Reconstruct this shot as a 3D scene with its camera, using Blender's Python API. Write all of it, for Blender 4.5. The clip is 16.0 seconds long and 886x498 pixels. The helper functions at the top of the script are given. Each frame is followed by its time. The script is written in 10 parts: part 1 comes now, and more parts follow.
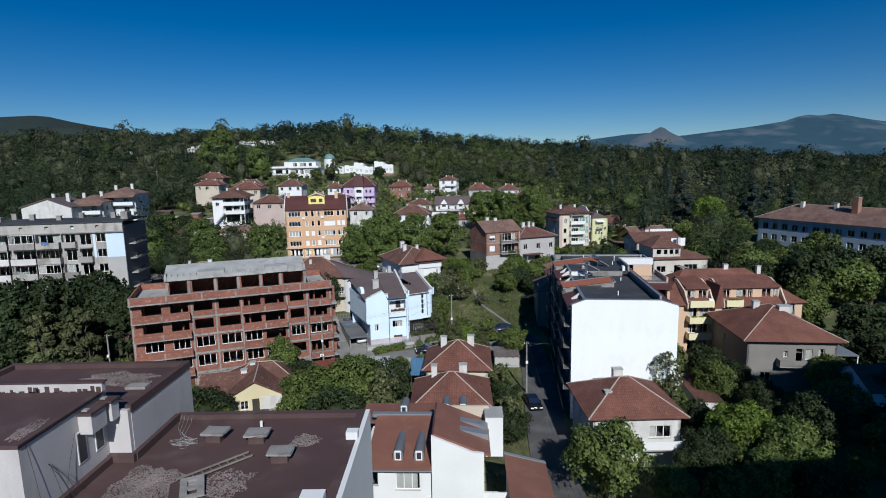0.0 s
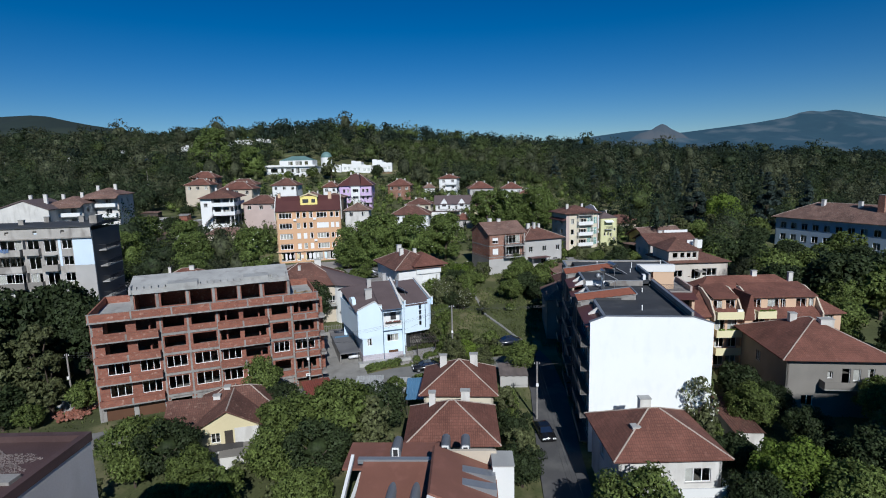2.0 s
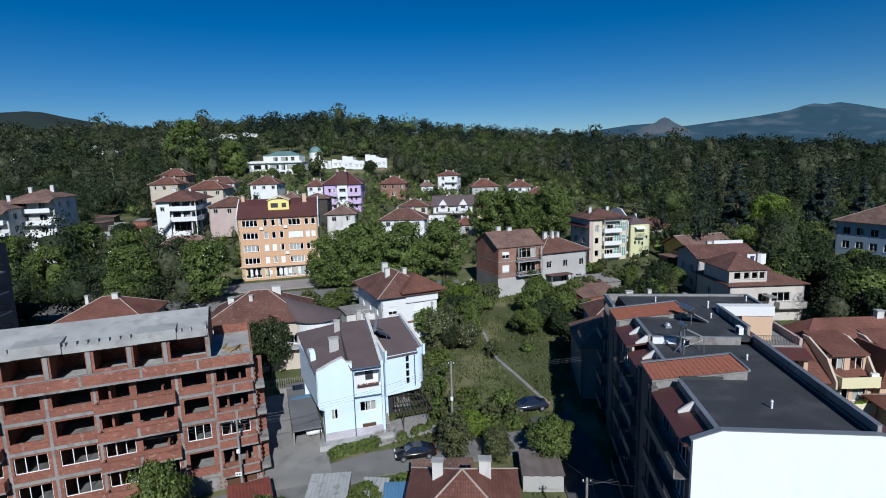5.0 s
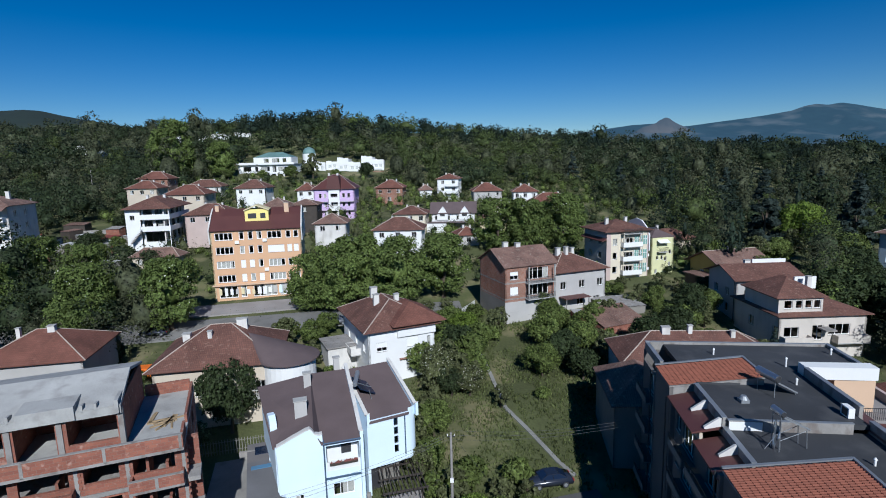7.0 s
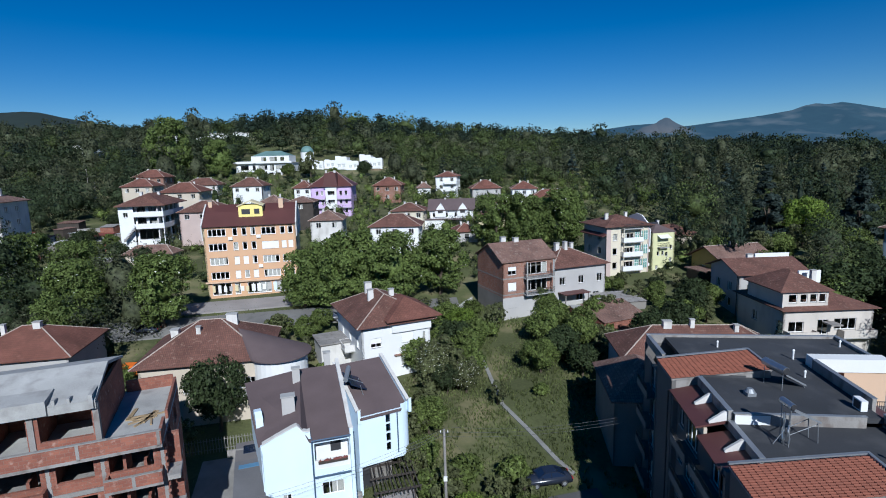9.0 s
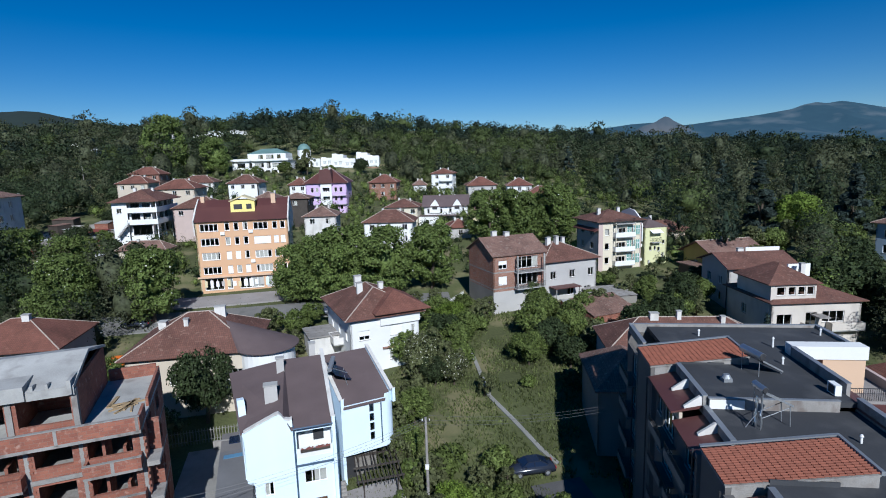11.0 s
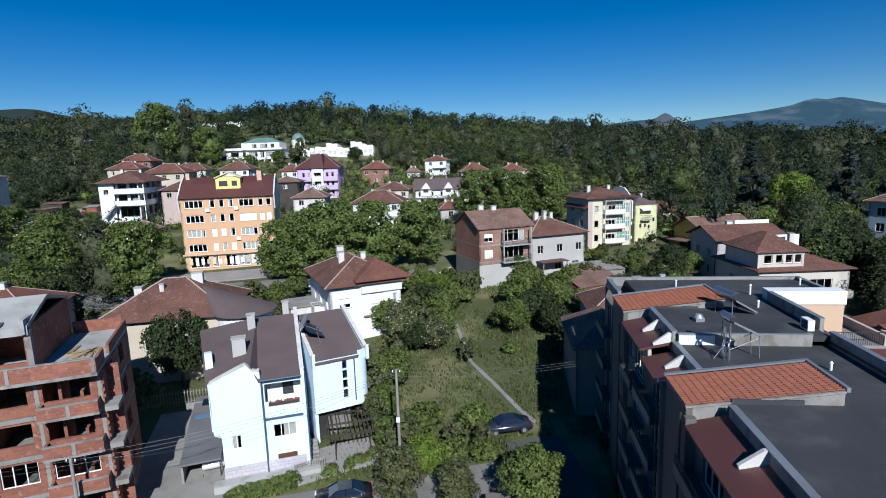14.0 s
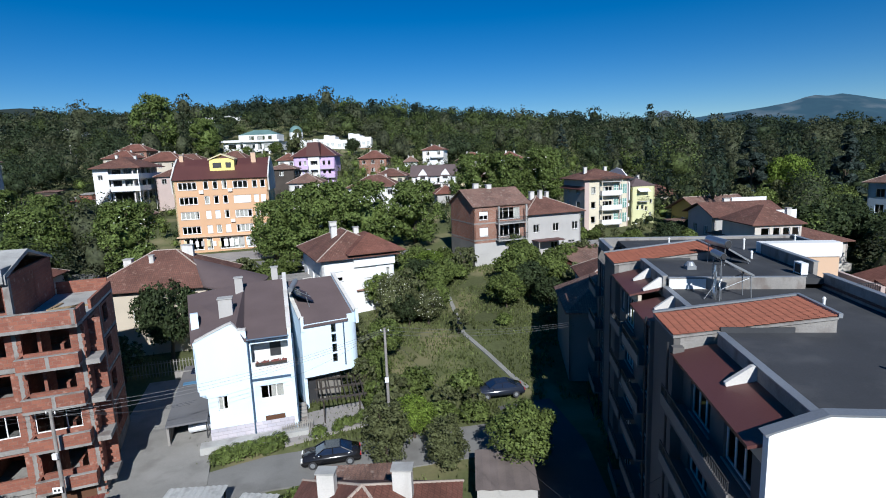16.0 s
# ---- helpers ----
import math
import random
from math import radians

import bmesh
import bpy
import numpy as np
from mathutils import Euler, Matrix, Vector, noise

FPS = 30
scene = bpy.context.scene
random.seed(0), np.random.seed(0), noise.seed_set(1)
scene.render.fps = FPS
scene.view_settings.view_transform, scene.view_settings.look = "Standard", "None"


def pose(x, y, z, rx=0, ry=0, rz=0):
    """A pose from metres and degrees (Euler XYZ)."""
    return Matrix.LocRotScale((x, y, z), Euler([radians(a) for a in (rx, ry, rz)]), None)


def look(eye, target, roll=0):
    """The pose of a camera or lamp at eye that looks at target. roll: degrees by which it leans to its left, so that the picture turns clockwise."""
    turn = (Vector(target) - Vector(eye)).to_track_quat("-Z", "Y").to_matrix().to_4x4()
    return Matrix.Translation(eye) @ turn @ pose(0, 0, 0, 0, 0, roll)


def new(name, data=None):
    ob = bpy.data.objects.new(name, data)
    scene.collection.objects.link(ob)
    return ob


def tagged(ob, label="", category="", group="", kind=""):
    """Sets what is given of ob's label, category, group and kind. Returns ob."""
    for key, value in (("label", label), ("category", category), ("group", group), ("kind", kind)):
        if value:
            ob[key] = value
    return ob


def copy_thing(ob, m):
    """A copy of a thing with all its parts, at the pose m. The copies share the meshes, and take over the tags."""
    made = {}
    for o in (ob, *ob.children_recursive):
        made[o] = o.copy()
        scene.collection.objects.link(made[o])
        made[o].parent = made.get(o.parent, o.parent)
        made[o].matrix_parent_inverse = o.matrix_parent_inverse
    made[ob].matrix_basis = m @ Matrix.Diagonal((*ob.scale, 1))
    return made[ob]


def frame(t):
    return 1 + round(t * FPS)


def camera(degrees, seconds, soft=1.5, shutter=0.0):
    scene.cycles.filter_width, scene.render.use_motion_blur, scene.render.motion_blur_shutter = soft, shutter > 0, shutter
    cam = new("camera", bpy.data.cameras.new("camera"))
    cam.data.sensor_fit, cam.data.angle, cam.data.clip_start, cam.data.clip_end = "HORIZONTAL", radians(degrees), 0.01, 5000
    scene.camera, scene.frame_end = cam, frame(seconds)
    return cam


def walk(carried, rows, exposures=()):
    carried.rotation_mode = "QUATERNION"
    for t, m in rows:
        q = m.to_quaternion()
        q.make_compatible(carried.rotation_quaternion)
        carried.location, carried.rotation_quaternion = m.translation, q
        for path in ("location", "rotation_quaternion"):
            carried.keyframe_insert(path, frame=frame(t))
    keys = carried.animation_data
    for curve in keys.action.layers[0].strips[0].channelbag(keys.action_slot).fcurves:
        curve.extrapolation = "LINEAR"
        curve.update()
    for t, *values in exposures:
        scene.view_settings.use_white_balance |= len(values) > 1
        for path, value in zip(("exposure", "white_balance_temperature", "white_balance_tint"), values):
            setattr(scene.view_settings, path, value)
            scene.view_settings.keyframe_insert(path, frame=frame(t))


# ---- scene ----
cam = camera(79.1, 16.0, 1.0)
PATH = [
    (0, (0.384, 0.023, 32.939), (-0.617, 98.938, 18.281), -1.11),
    (0.5, (0.421, 3.219, 32.900), (-0.608, 102.129, 18.207), -1.17),
    (1, (0.452, 5.251, 32.883), (-0.625, 104.149, 18.118), -1.27),
    (1.5, (0.471, 7.199, 32.883), (-0.603, 106.086, 18.038), -1.32),
    (2, (0.577, 9.017, 32.914), (-0.608, 107.879, 17.919), -1.38),
    (2.5, (0.653, 11.614, 32.957), (-0.576, 110.451, 17.801), -1.46),
    (3, (0.691, 15.062, 32.944), (-0.545, 113.874, 17.626), -1.48),
    (3.5, (0.830, 19.381, 32.976), (-0.466, 118.161, 17.455), -1.53),
    (4, (0.941, 24.362, 32.980), (-0.429, 123.120, 17.329), -1.57),
    (4.5, (0.998, 29.879, 33.050), (-0.403, 128.602, 17.183), -1.63),
    (7, (1.110, 49.374, 34.466), (-0.301, 148.076, 18.465), -1.48),
    (7.5, (1.058, 50.692, 33.903), (-0.353, 149.412, 18.018), -1.46),
    (8, (0.963, 51.089, 33.493), (-0.454, 149.820, 17.671), -1.50),
    (8.5, (1.438, 51.143, 33.269), (-0.035, 149.869, 17.425), -1.63),
    (9, (1.735, 51.047, 33.151), (0.249, 149.772, 17.305), -1.66),
    (11.5, (3.660, 50.791, 31.694), (2.170, 149.486, 15.661), -1.74),
    (12, (3.946, 50.820, 30.989), (2.392, 149.502, 14.882), -1.79),
    (12.5, (4.260, 50.800, 30.267), (2.695, 149.468, 14.076), -1.80),
    (13, (4.768, 50.853, 29.547), (3.238, 149.508, 13.272), -1.82),
    (13.5, (5.282, 51.022, 28.830), (3.813, 149.668, 12.491), -1.82),
    (14, (5.603, 51.154, 27.887), (4.131, 149.797, 11.536), -1.86),
    (14.5, (5.781, 51.258, 26.930), (4.300, 149.898, 10.558), -1.88),
    (15, (5.728, 51.263, 26.033), (4.216, 149.896, 9.623), -1.95),
    (15.5, (5.853, 51.305, 25.194), (4.244, 149.923, 8.702), -2.06),
    (16, (6.440, 51.312, 24.349), (4.873, 149.917, 7.777), -2.11),
]
walk(cam, [(t, look(eye, target, roll)) for t, eye, target, roll in PATH],
     [(0.0, 0.0, 5900, 8), (4.5, 0.05, 5800, 8), (9.0, 0.2, 5600, 8), (12.5, 0.3, 5700, 8), (16.0, 0.42, 5900, 8)])

# ---- world, sun ----
SUN = Vector((0.28, -1.39, 1.0)).normalized()
world = bpy.data.worlds.new("sky")
world.use_nodes = True
scene.world = world
wn = world.node_tree.nodes
sky = wn.new("ShaderNodeTexSky")
sky.sky_type = "NISHITA"
sky.sun_disc = False
sky.sun_elevation = math.asin(SUN.z)
sky.sun_rotation = math.atan2(SUN.x, SUN.y)
sky.altitude = 1500
sky.air_density, sky.dust_density, sky.ozone_density = 1.0, 0.0, 3.4
deep = wn.new("ShaderNodeHueSaturation")
deep.inputs["Hue"].default_value = 0.505
deep.inputs["Saturation"].default_value = 1.45
world.node_tree.links.new(sky.outputs[0], deep.inputs["Color"])
world.node_tree.links.new(deep.outputs[0], wn["Background"].inputs[0])
wn["Background"].inputs[1].default_value = 0.0555
sun_data = bpy.data.lights.new("sun", "SUN")
sun_data.energy, sun_data.angle, sun_data.color = 4.4, radians(0.5), (1.0, 0.96, 0.89)
sun_ob = new("sun", sun_data)
sun_ob.matrix_basis = look(SUN * 200, (0, 0, 0))


# ---- materials ----
def mat(name, col, rough=0.8, var=0.25, scale=1.5, bump=0.2, metal=0.0, fine=14.0, spec=0.35, island=0.0, rnd=0.0, stain=None):
    """Noise at two scales over a base colour, with fine relief. island, rnd: brightness spread per leaf or per object."""
    m = bpy.data.materials.new(name)
    m.use_nodes = True
    n, l = m.node_tree.nodes, m.node_tree.links
    b = n["Principled BSDF"]
    b.inputs["Roughness"].default_value = rough
    b.inputs["Metallic"].default_value = metal
    b.inputs["Specular IOR Level"].default_value = spec
    tc = n.new("ShaderNodeTexCoord")
    big, small = n.new("ShaderNodeTexNoise"), n.new("ShaderNodeTexNoise")
    for tex, s in ((big, scale * 0.3), (small, fine)):
        tex.inputs["Scale"].default_value = s
        tex.inputs["Detail"].default_value = 5
        l.new(tc.outputs["Object"], tex.inputs["Vector"])
    add = n.new("ShaderNodeMath")
    add.operation = "MULTIPLY_ADD"
    l.new(small.outputs["Fac"], add.inputs[0])
    add.inputs[1].default_value = 0.5
    l.new(big.outputs["Fac"], add.inputs[2])
    ramp = n.new("ShaderNodeMapRange")
    ramp.inputs["From Min"].default_value, ramp.inputs["From Max"].default_value = 0.45, 1.05
    ramp.inputs["To Min"].default_value, ramp.inputs["To Max"].default_value = 1 - var, 1 + var
    l.new(add.outputs[0], ramp.inputs["Value"])
    val = ramp.outputs[0]
    for amount, kind, out in ((island, "ShaderNodeNewGeometry", "Random Per Island"), (rnd, "ShaderNodeObjectInfo", "Random")):
        if amount:
            g, r, mul = n.new(kind), n.new("ShaderNodeMapRange"), n.new("ShaderNodeMath")
            r.inputs["To Min"].default_value, r.inputs["To Max"].default_value = 1 - amount, 1 + amount
            l.new(g.outputs[out], r.inputs["Value"])
            mul.operation = "MULTIPLY"
            l.new(val, mul.inputs[0]), l.new(r.outputs[0], mul.inputs[1])
            val = mul.outputs[0]
    mix = n.new("ShaderNodeVectorMath")
    mix.operation = "SCALE"
    mix.inputs[0].default_value = col
    l.new(val, mix.inputs["Scale"])
    colour = mix.outputs[0]
    if stain:
        sx, sm, sr = n.new("ShaderNodeTexNoise"), n.new("ShaderNodeMix"), n.new("ShaderNodeMapRange")
        mp = n.new("ShaderNodeMapping")
        mp.inputs["Scale"].default_value = (1.0, 1.0, stain[2])
        l.new(tc.outputs["Object"], mp.inputs[0]), l.new(mp.outputs[0], sx.inputs["Vector"])
        sx.inputs["Scale"].default_value, sx.inputs["Detail"].default_value = stain[1], 6
        sr.inputs["From Min"].default_value, sr.inputs["From Max"].default_value = 0.52, 0.68
        sr.inputs["To Max"].default_value = stain[3]
        l.new(sx.outputs["Fac"], sr.inputs["Value"])
        sm.data_type = "RGBA"
        l.new(sr.outputs[0], sm.inputs[0]), l.new(colour, sm.inputs[6])
        sm.inputs[7].default_value = (*stain[0], 1)
        colour = sm.outputs[2]
    l.new(colour, b.inputs["Base Color"])
    if bump:
        bp = n.new("ShaderNodeBump")
        bp.inputs["Strength"].default_value, bp.inputs["Distance"].default_value = bump, 0.05
        l.new(small.outputs["Fac"], bp.inputs["Height"]), l.new(bp.outputs[0], b.inputs["Normal"])
    return m


def coursed(name, c1, c2, joint, w, h, gap=0.02, rough=0.85, bump=0.6, mottled=0.3, offset=0.5, spots=None):
    """Courses (tiles, blocks, corrugation) laid out in the surface's own metres, mottled at large scale."""
    m = mat(name, (1, 1, 1), rough, mottled, 1.2, 0)
    n, l = m.node_tree.nodes, m.node_tree.links
    b = n["Principled BSDF"]
    old = b.inputs["Base Color"].links[0].from_socket
    br, uv = n.new("ShaderNodeTexBrick"), n.new("ShaderNodeUVMap")
    l.new(uv.outputs[0], br.inputs["Vector"])
    br.offset = offset
    for k, v in (("Scale", 1.0), ("Mortar Size", gap), ("Mortar Smooth", 0.3), ("Bias", 0.0), ("Brick Width", w), ("Row Height", h)):
        br.inputs[k].default_value = v
    for k, v in (("Color1", c1), ("Color2", c2), ("Mortar", joint)):
        br.inputs[k].default_value = (*v, 1)
    mul = n.new("ShaderNodeVectorMath")
    mul.operation = "MULTIPLY"
    l.new(br.outputs["Color"], mul.inputs[0]), l.new(old, mul.inputs[1])
    colour = mul.outputs[0]
    if spots:
        sx, sr, sm, tc = n.new("ShaderNodeTexNoise"), n.new("ShaderNodeMapRange"), n.new("ShaderNodeMix"), n.new("ShaderNodeTexCoord")
        l.new(tc.outputs["Object"], sx.inputs["Vector"])
        sx.inputs["Scale"].default_value, sx.inputs["Detail"].default_value = 2.2, 8
        sr.inputs["From Min"].default_value, sr.inputs["From Max"].default_value = 0.58, 0.72
        sr.inputs["To Max"].default_value = 0.7
        l.new(sx.outputs["Fac"], sr.inputs["Value"])
        sm.data_type = "RGBA"
        l.new(sr.outputs[0], sm.inputs[0]), l.new(colour, sm.inputs[6])
        sm.inputs[7].default_value = (*spots, 1)
        colour = sm.outputs[2]
    l.new(colour, b.inputs["Base Color"])
    bp = n.new("ShaderNodeBump")
    bp.inputs["Strength"].default_value, bp.inputs["Distance"].default_value = bump, 0.03
    bp.invert = True
    l.new(br.outputs["Fac"], bp.inputs["Height"]), l.new(bp.outputs[0], b.inputs["Normal"])
    return m


def glass_mat(name, tint=(0.35, 0.4, 0.42)):
    m = bpy.data.materials.new(name)
    m.use_nodes = True
    n, l = m.node_tree.nodes, m.node_tree.links
    n.remove(n["Principled BSDF"])
    fr, tr, gl, mx = n.new("ShaderNodeFresnel"), n.new("ShaderNodeBsdfTransparent"), n.new("ShaderNodeBsdfGlossy"), n.new("ShaderNodeMixShader")
    fr.inputs["IOR"].default_value = 1.6
    tr.inputs[0].default_value = (*tint, 1)
    gl.inputs["Roughness"].default_value = 0.03
    l.new(fr.outputs[0], mx.inputs[0]), l.new(tr.outputs[0], mx.inputs[1]), l.new(gl.outputs[0], mx.inputs[2])
    l.new(mx.outputs[0], n["Material Output"].inputs[0])
    return m


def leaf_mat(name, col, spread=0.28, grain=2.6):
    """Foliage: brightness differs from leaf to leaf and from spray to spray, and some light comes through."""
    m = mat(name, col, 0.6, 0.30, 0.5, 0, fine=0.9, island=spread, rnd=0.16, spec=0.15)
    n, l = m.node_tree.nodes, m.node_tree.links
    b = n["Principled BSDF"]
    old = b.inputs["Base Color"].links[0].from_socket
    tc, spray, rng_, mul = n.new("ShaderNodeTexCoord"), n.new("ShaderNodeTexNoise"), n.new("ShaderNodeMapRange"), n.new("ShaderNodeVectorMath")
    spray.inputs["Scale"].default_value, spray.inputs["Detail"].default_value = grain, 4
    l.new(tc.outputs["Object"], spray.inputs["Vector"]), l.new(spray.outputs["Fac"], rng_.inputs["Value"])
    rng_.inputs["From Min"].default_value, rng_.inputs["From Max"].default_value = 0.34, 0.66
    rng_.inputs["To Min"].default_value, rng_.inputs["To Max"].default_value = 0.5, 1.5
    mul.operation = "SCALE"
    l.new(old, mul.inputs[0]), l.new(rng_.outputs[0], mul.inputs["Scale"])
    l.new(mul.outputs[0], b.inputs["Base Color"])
    tl, mx = n.new("ShaderNodeBsdfTranslucent"), n.new("ShaderNodeMixShader")
    l.new(mul.outputs[0], tl.inputs[0])
    mx.inputs[0].default_value = 0.3
    l.new(b.outputs[0], mx.inputs[1]), l.new(tl.outputs[0], mx.inputs[2])
    l.new(mx.outputs[0], n["Material Output"].inputs[0])
    return m


WHITE = mat("white_render", (0.73, 0.73, 0.72), 0.85, 0.07, 1.0, 0.15)
WHITE_OLD = mat("old_white_plaster", (0.60, 0.58, 0.55), 0.9, 0.16, 1.2, 0.08, stain=((0.38, 0.36, 0.33), 0.8, 0.3, 0.5))
BLANK = mat("insulation_white", (0.84, 0.86, 0.86), 0.8, 0.03, 0.8, 0.1, stain=((0.74, 0.77, 0.78), 0.9, 0.5, 0.35))
GREYP = mat("grey_plaster", (0.215, 0.20, 0.18), 0.9, 0.18, 1.0, 0.3)
WARMW = mat("warm_white_plaster", (0.56, 0.51, 0.455), 0.9, 0.12, 1.0, 0.2, stain=((0.42, 0.38, 0.34), 0.7, 0.4, 0.5))
LANE = mat("pale_worn_asphalt", (0.185, 0.18, 0.172), 0.95, 0.25, 0.6, 0.3, stain=((0.12, 0.115, 0.11), 0.5, 1.0, 0.6))
GREYL = mat("light_grey_plaster", (0.42, 0.405, 0.39), 0.9, 0.12, 1.0, 0.2)
BEIGE = mat("beige_plaster", (0.52, 0.45, 0.36), 0.9, 0.12, 1.0, 0.2)
LEMONP = mat("pale_yellow_parapet", (0.70, 0.64, 0.40), 0.9, 0.08, 1.0, 0.15)
CREAM = mat("cream_plaster", (0.62, 0.56, 0.44), 0.9, 0.1, 1.0, 0.2)
PALEY = mat("pale_yellow_plaster", (0.62, 0.54, 0.34), 0.9, 0.1, 1.0, 0.2)
LEMON = mat("lemon_plaster", (0.60, 0.59, 0.34), 0.9, 0.1, 1.0, 0.15)
YELLOW = mat("yellow_plaster", (0.80, 0.68, 0.24), 0.9, 0.08, 1.0, 0.15)
PEACH = mat("peach_plaster", (0.60, 0.42, 0.29), 0.9, 0.08, 1.0, 0.15)
PINK = mat("pink_plaster", (0.48, 0.38, 0.345), 0.9, 0.12, 1.0, 0.2)
LILAC = mat("lilac_plaster", (0.55, 0.41, 0.62), 0.9, 0.08, 1.0, 0.15)
BLUEW = mat("ice_blue_plaster", (0.67, 0.79, 0.89), 0.85, 0.06, 1.0, 0.12)
# grey lowered for walls out of the sun: their shade is put into it
STREET_SIDE = mat("shade_darkened_render", (0.135, 0.126, 0.12), 0.9, 0.12, 1.0, 0.25)
CONC = mat("raw_concrete", (0.27, 0.255, 0.24), 0.9, 0.3, 1.4, 0.5, stain=((0.15, 0.12, 0.105), 1.3, 0.6, 0.75))
CONCL = mat("pale_concrete", (0.38, 0.375, 0.36), 0.9, 0.22, 1.2, 0.35, stain=((0.24, 0.23, 0.22), 0.7, 1.0, 0.65))
BLOCK = coursed("hollow_clay_block", (0.285, 0.112, 0.074), (0.22, 0.085, 0.06), (0.22, 0.14, 0.11), 0.5, 0.25, 0.012, 0.9, 0.5, 0.25, spots=(0.45, 0.30, 0.24))
BRICKW = coursed("brown_brick", (0.30, 0.13, 0.085), (0.24, 0.10, 0.065), (0.30, 0.24, 0.20), 0.25, 0.075, 0.012, 0.9, 0.4, 0.3)
ORANGE = mat("orange_render", (0.60, 0.37, 0.22), 0.85, 0.06, 1.0, 0.1)
TILE_R = coursed("red_clay_tile", (0.185, 0.078, 0.056), (0.15, 0.064, 0.047), (0.12, 0.05, 0.036), 0.22, 0.36, 0.03, 0.85, 0.45, 0.4, offset=0.0, spots=(0.23, 0.115, 0.085))
TILE_B = coursed("brown_clay_tile", (0.16, 0.075, 0.055), (0.125, 0.06, 0.047), (0.10, 0.05, 0.038), 0.22, 0.36, 0.03, 0.85, 0.45, 0.4, offset=0.0, spots=(0.26, 0.17, 0.13))
TILE_O = coursed("old_grey_brown_tile", (0.22, 0.13, 0.10), (0.17, 0.10, 0.08), (0.13, 0.08, 0.065), 0.22, 0.36, 0.03, 0.9, 0.45, 0.45, offset=0.0, spots=(0.32, 0.26, 0.22))
TILE_M = mat("maroon_metal_sheet", (0.092, 0.034, 0.030), 0.55, 0.15, 1.0, 0.1, spec=0.5)
TILE_N = mat("terracotta_tile", (0.20, 0.066, 0.04), 0.75, 0.2, 1.0, 0.2, rnd=0.12)
SHINGLE = mat("dark_shingle", (0.115, 0.085, 0.085), 0.85, 0.15, 1.4, 0.3)
MEMBR = mat("grey_bitumen_membrane", (0.046, 0.048, 0.053), 0.8, 0.25, 0.8, 0.2, stain=((0.085, 0.086, 0.09), 0.5, 1.0, 0.6))
BITUM = mat("brown_bitumen", (0.078, 0.046, 0.044), 0.75, 0.25, 0.8, 0.2, stain=((0.125, 0.085, 0.08), 0.6, 1.0, 0.6))
METAL = mat("galvanised_sheet", (0.30, 0.315, 0.335), 0.5, 0.2, 1.0, 0.05, metal=0.5)
METALD = mat("dark_metal", (0.06, 0.06, 0.065), 0.5, 0.1, 1.0, 0.05, metal=0.4)
PVC = mat("white_plastic", (0.78, 0.78, 0.77), 0.5, 0.04, 1.0, 0.0)
WOODD = mat("dark_wood", (0.055, 0.045, 0.038), 0.7, 0.3, 2.0, 0.3)
WOODL = mat("light_timber", (0.33, 0.24, 0.14), 0.8, 0.2, 3.0, 0.3)
DOORB = mat("brown_garage_sheet", (0.105, 0.05, 0.028), 0.6, 0.15, 1.0, 0.1)
MORTAR = mat("mortar", (0.40, 0.33, 0.28), 0.95, 0.2, 3.0, 0.4)
GLASS = glass_mat("window_glass", (0.62, 0.66, 0.67))
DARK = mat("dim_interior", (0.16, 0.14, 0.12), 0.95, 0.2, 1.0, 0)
ASPH = mat("worn_asphalt", (0.085, 0.083, 0.085), 0.9, 0.2, 0.5, 0.3, stain=((0.14, 0.136, 0.13), 0.35, 1.0, 0.7))
PATHC = mat("worn_concrete_path", (0.24, 0.235, 0.22), 0.95, 0.25, 2.0, 0.3)
DRIVE = mat("grey_concrete_drive", (0.255, 0.245, 0.23), 0.95, 0.25, 0.9, 0.35, stain=((0.17, 0.16, 0.15), 0.6, 1.0, 0.65))
PAVE = mat("paving", (0.27, 0.25, 0.24), 0.9, 0.2, 0.8, 0.3)
GRASS = mat("grass_ground", (0.080, 0.090, 0.034), 0.95, 0.5, 0.25, 0.6, fine=3.0, stain=((0.215, 0.185, 0.10), 0.15, 1.0, 0.85))
BARK = mat("bark", (0.09, 0.07, 0.052), 0.95, 0.3, 2.0, 0.6)
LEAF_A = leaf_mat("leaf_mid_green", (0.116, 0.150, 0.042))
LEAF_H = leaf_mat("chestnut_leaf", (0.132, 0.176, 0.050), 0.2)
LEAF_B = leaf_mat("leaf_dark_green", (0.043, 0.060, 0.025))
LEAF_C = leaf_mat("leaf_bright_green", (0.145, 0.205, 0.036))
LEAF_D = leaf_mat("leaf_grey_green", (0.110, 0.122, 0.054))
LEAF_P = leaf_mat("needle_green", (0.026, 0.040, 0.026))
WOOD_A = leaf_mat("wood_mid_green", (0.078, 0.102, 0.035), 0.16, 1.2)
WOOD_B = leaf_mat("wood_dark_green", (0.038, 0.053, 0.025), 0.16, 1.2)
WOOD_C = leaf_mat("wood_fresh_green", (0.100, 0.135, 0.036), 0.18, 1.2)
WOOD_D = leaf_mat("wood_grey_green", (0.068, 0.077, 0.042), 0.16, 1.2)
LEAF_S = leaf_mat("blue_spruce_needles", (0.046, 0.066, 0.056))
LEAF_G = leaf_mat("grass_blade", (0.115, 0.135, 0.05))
BLOSSOM = mat("white_blossom", (0.62, 0.62, 0.52), 0.8, 0.1, 1.0, 0)


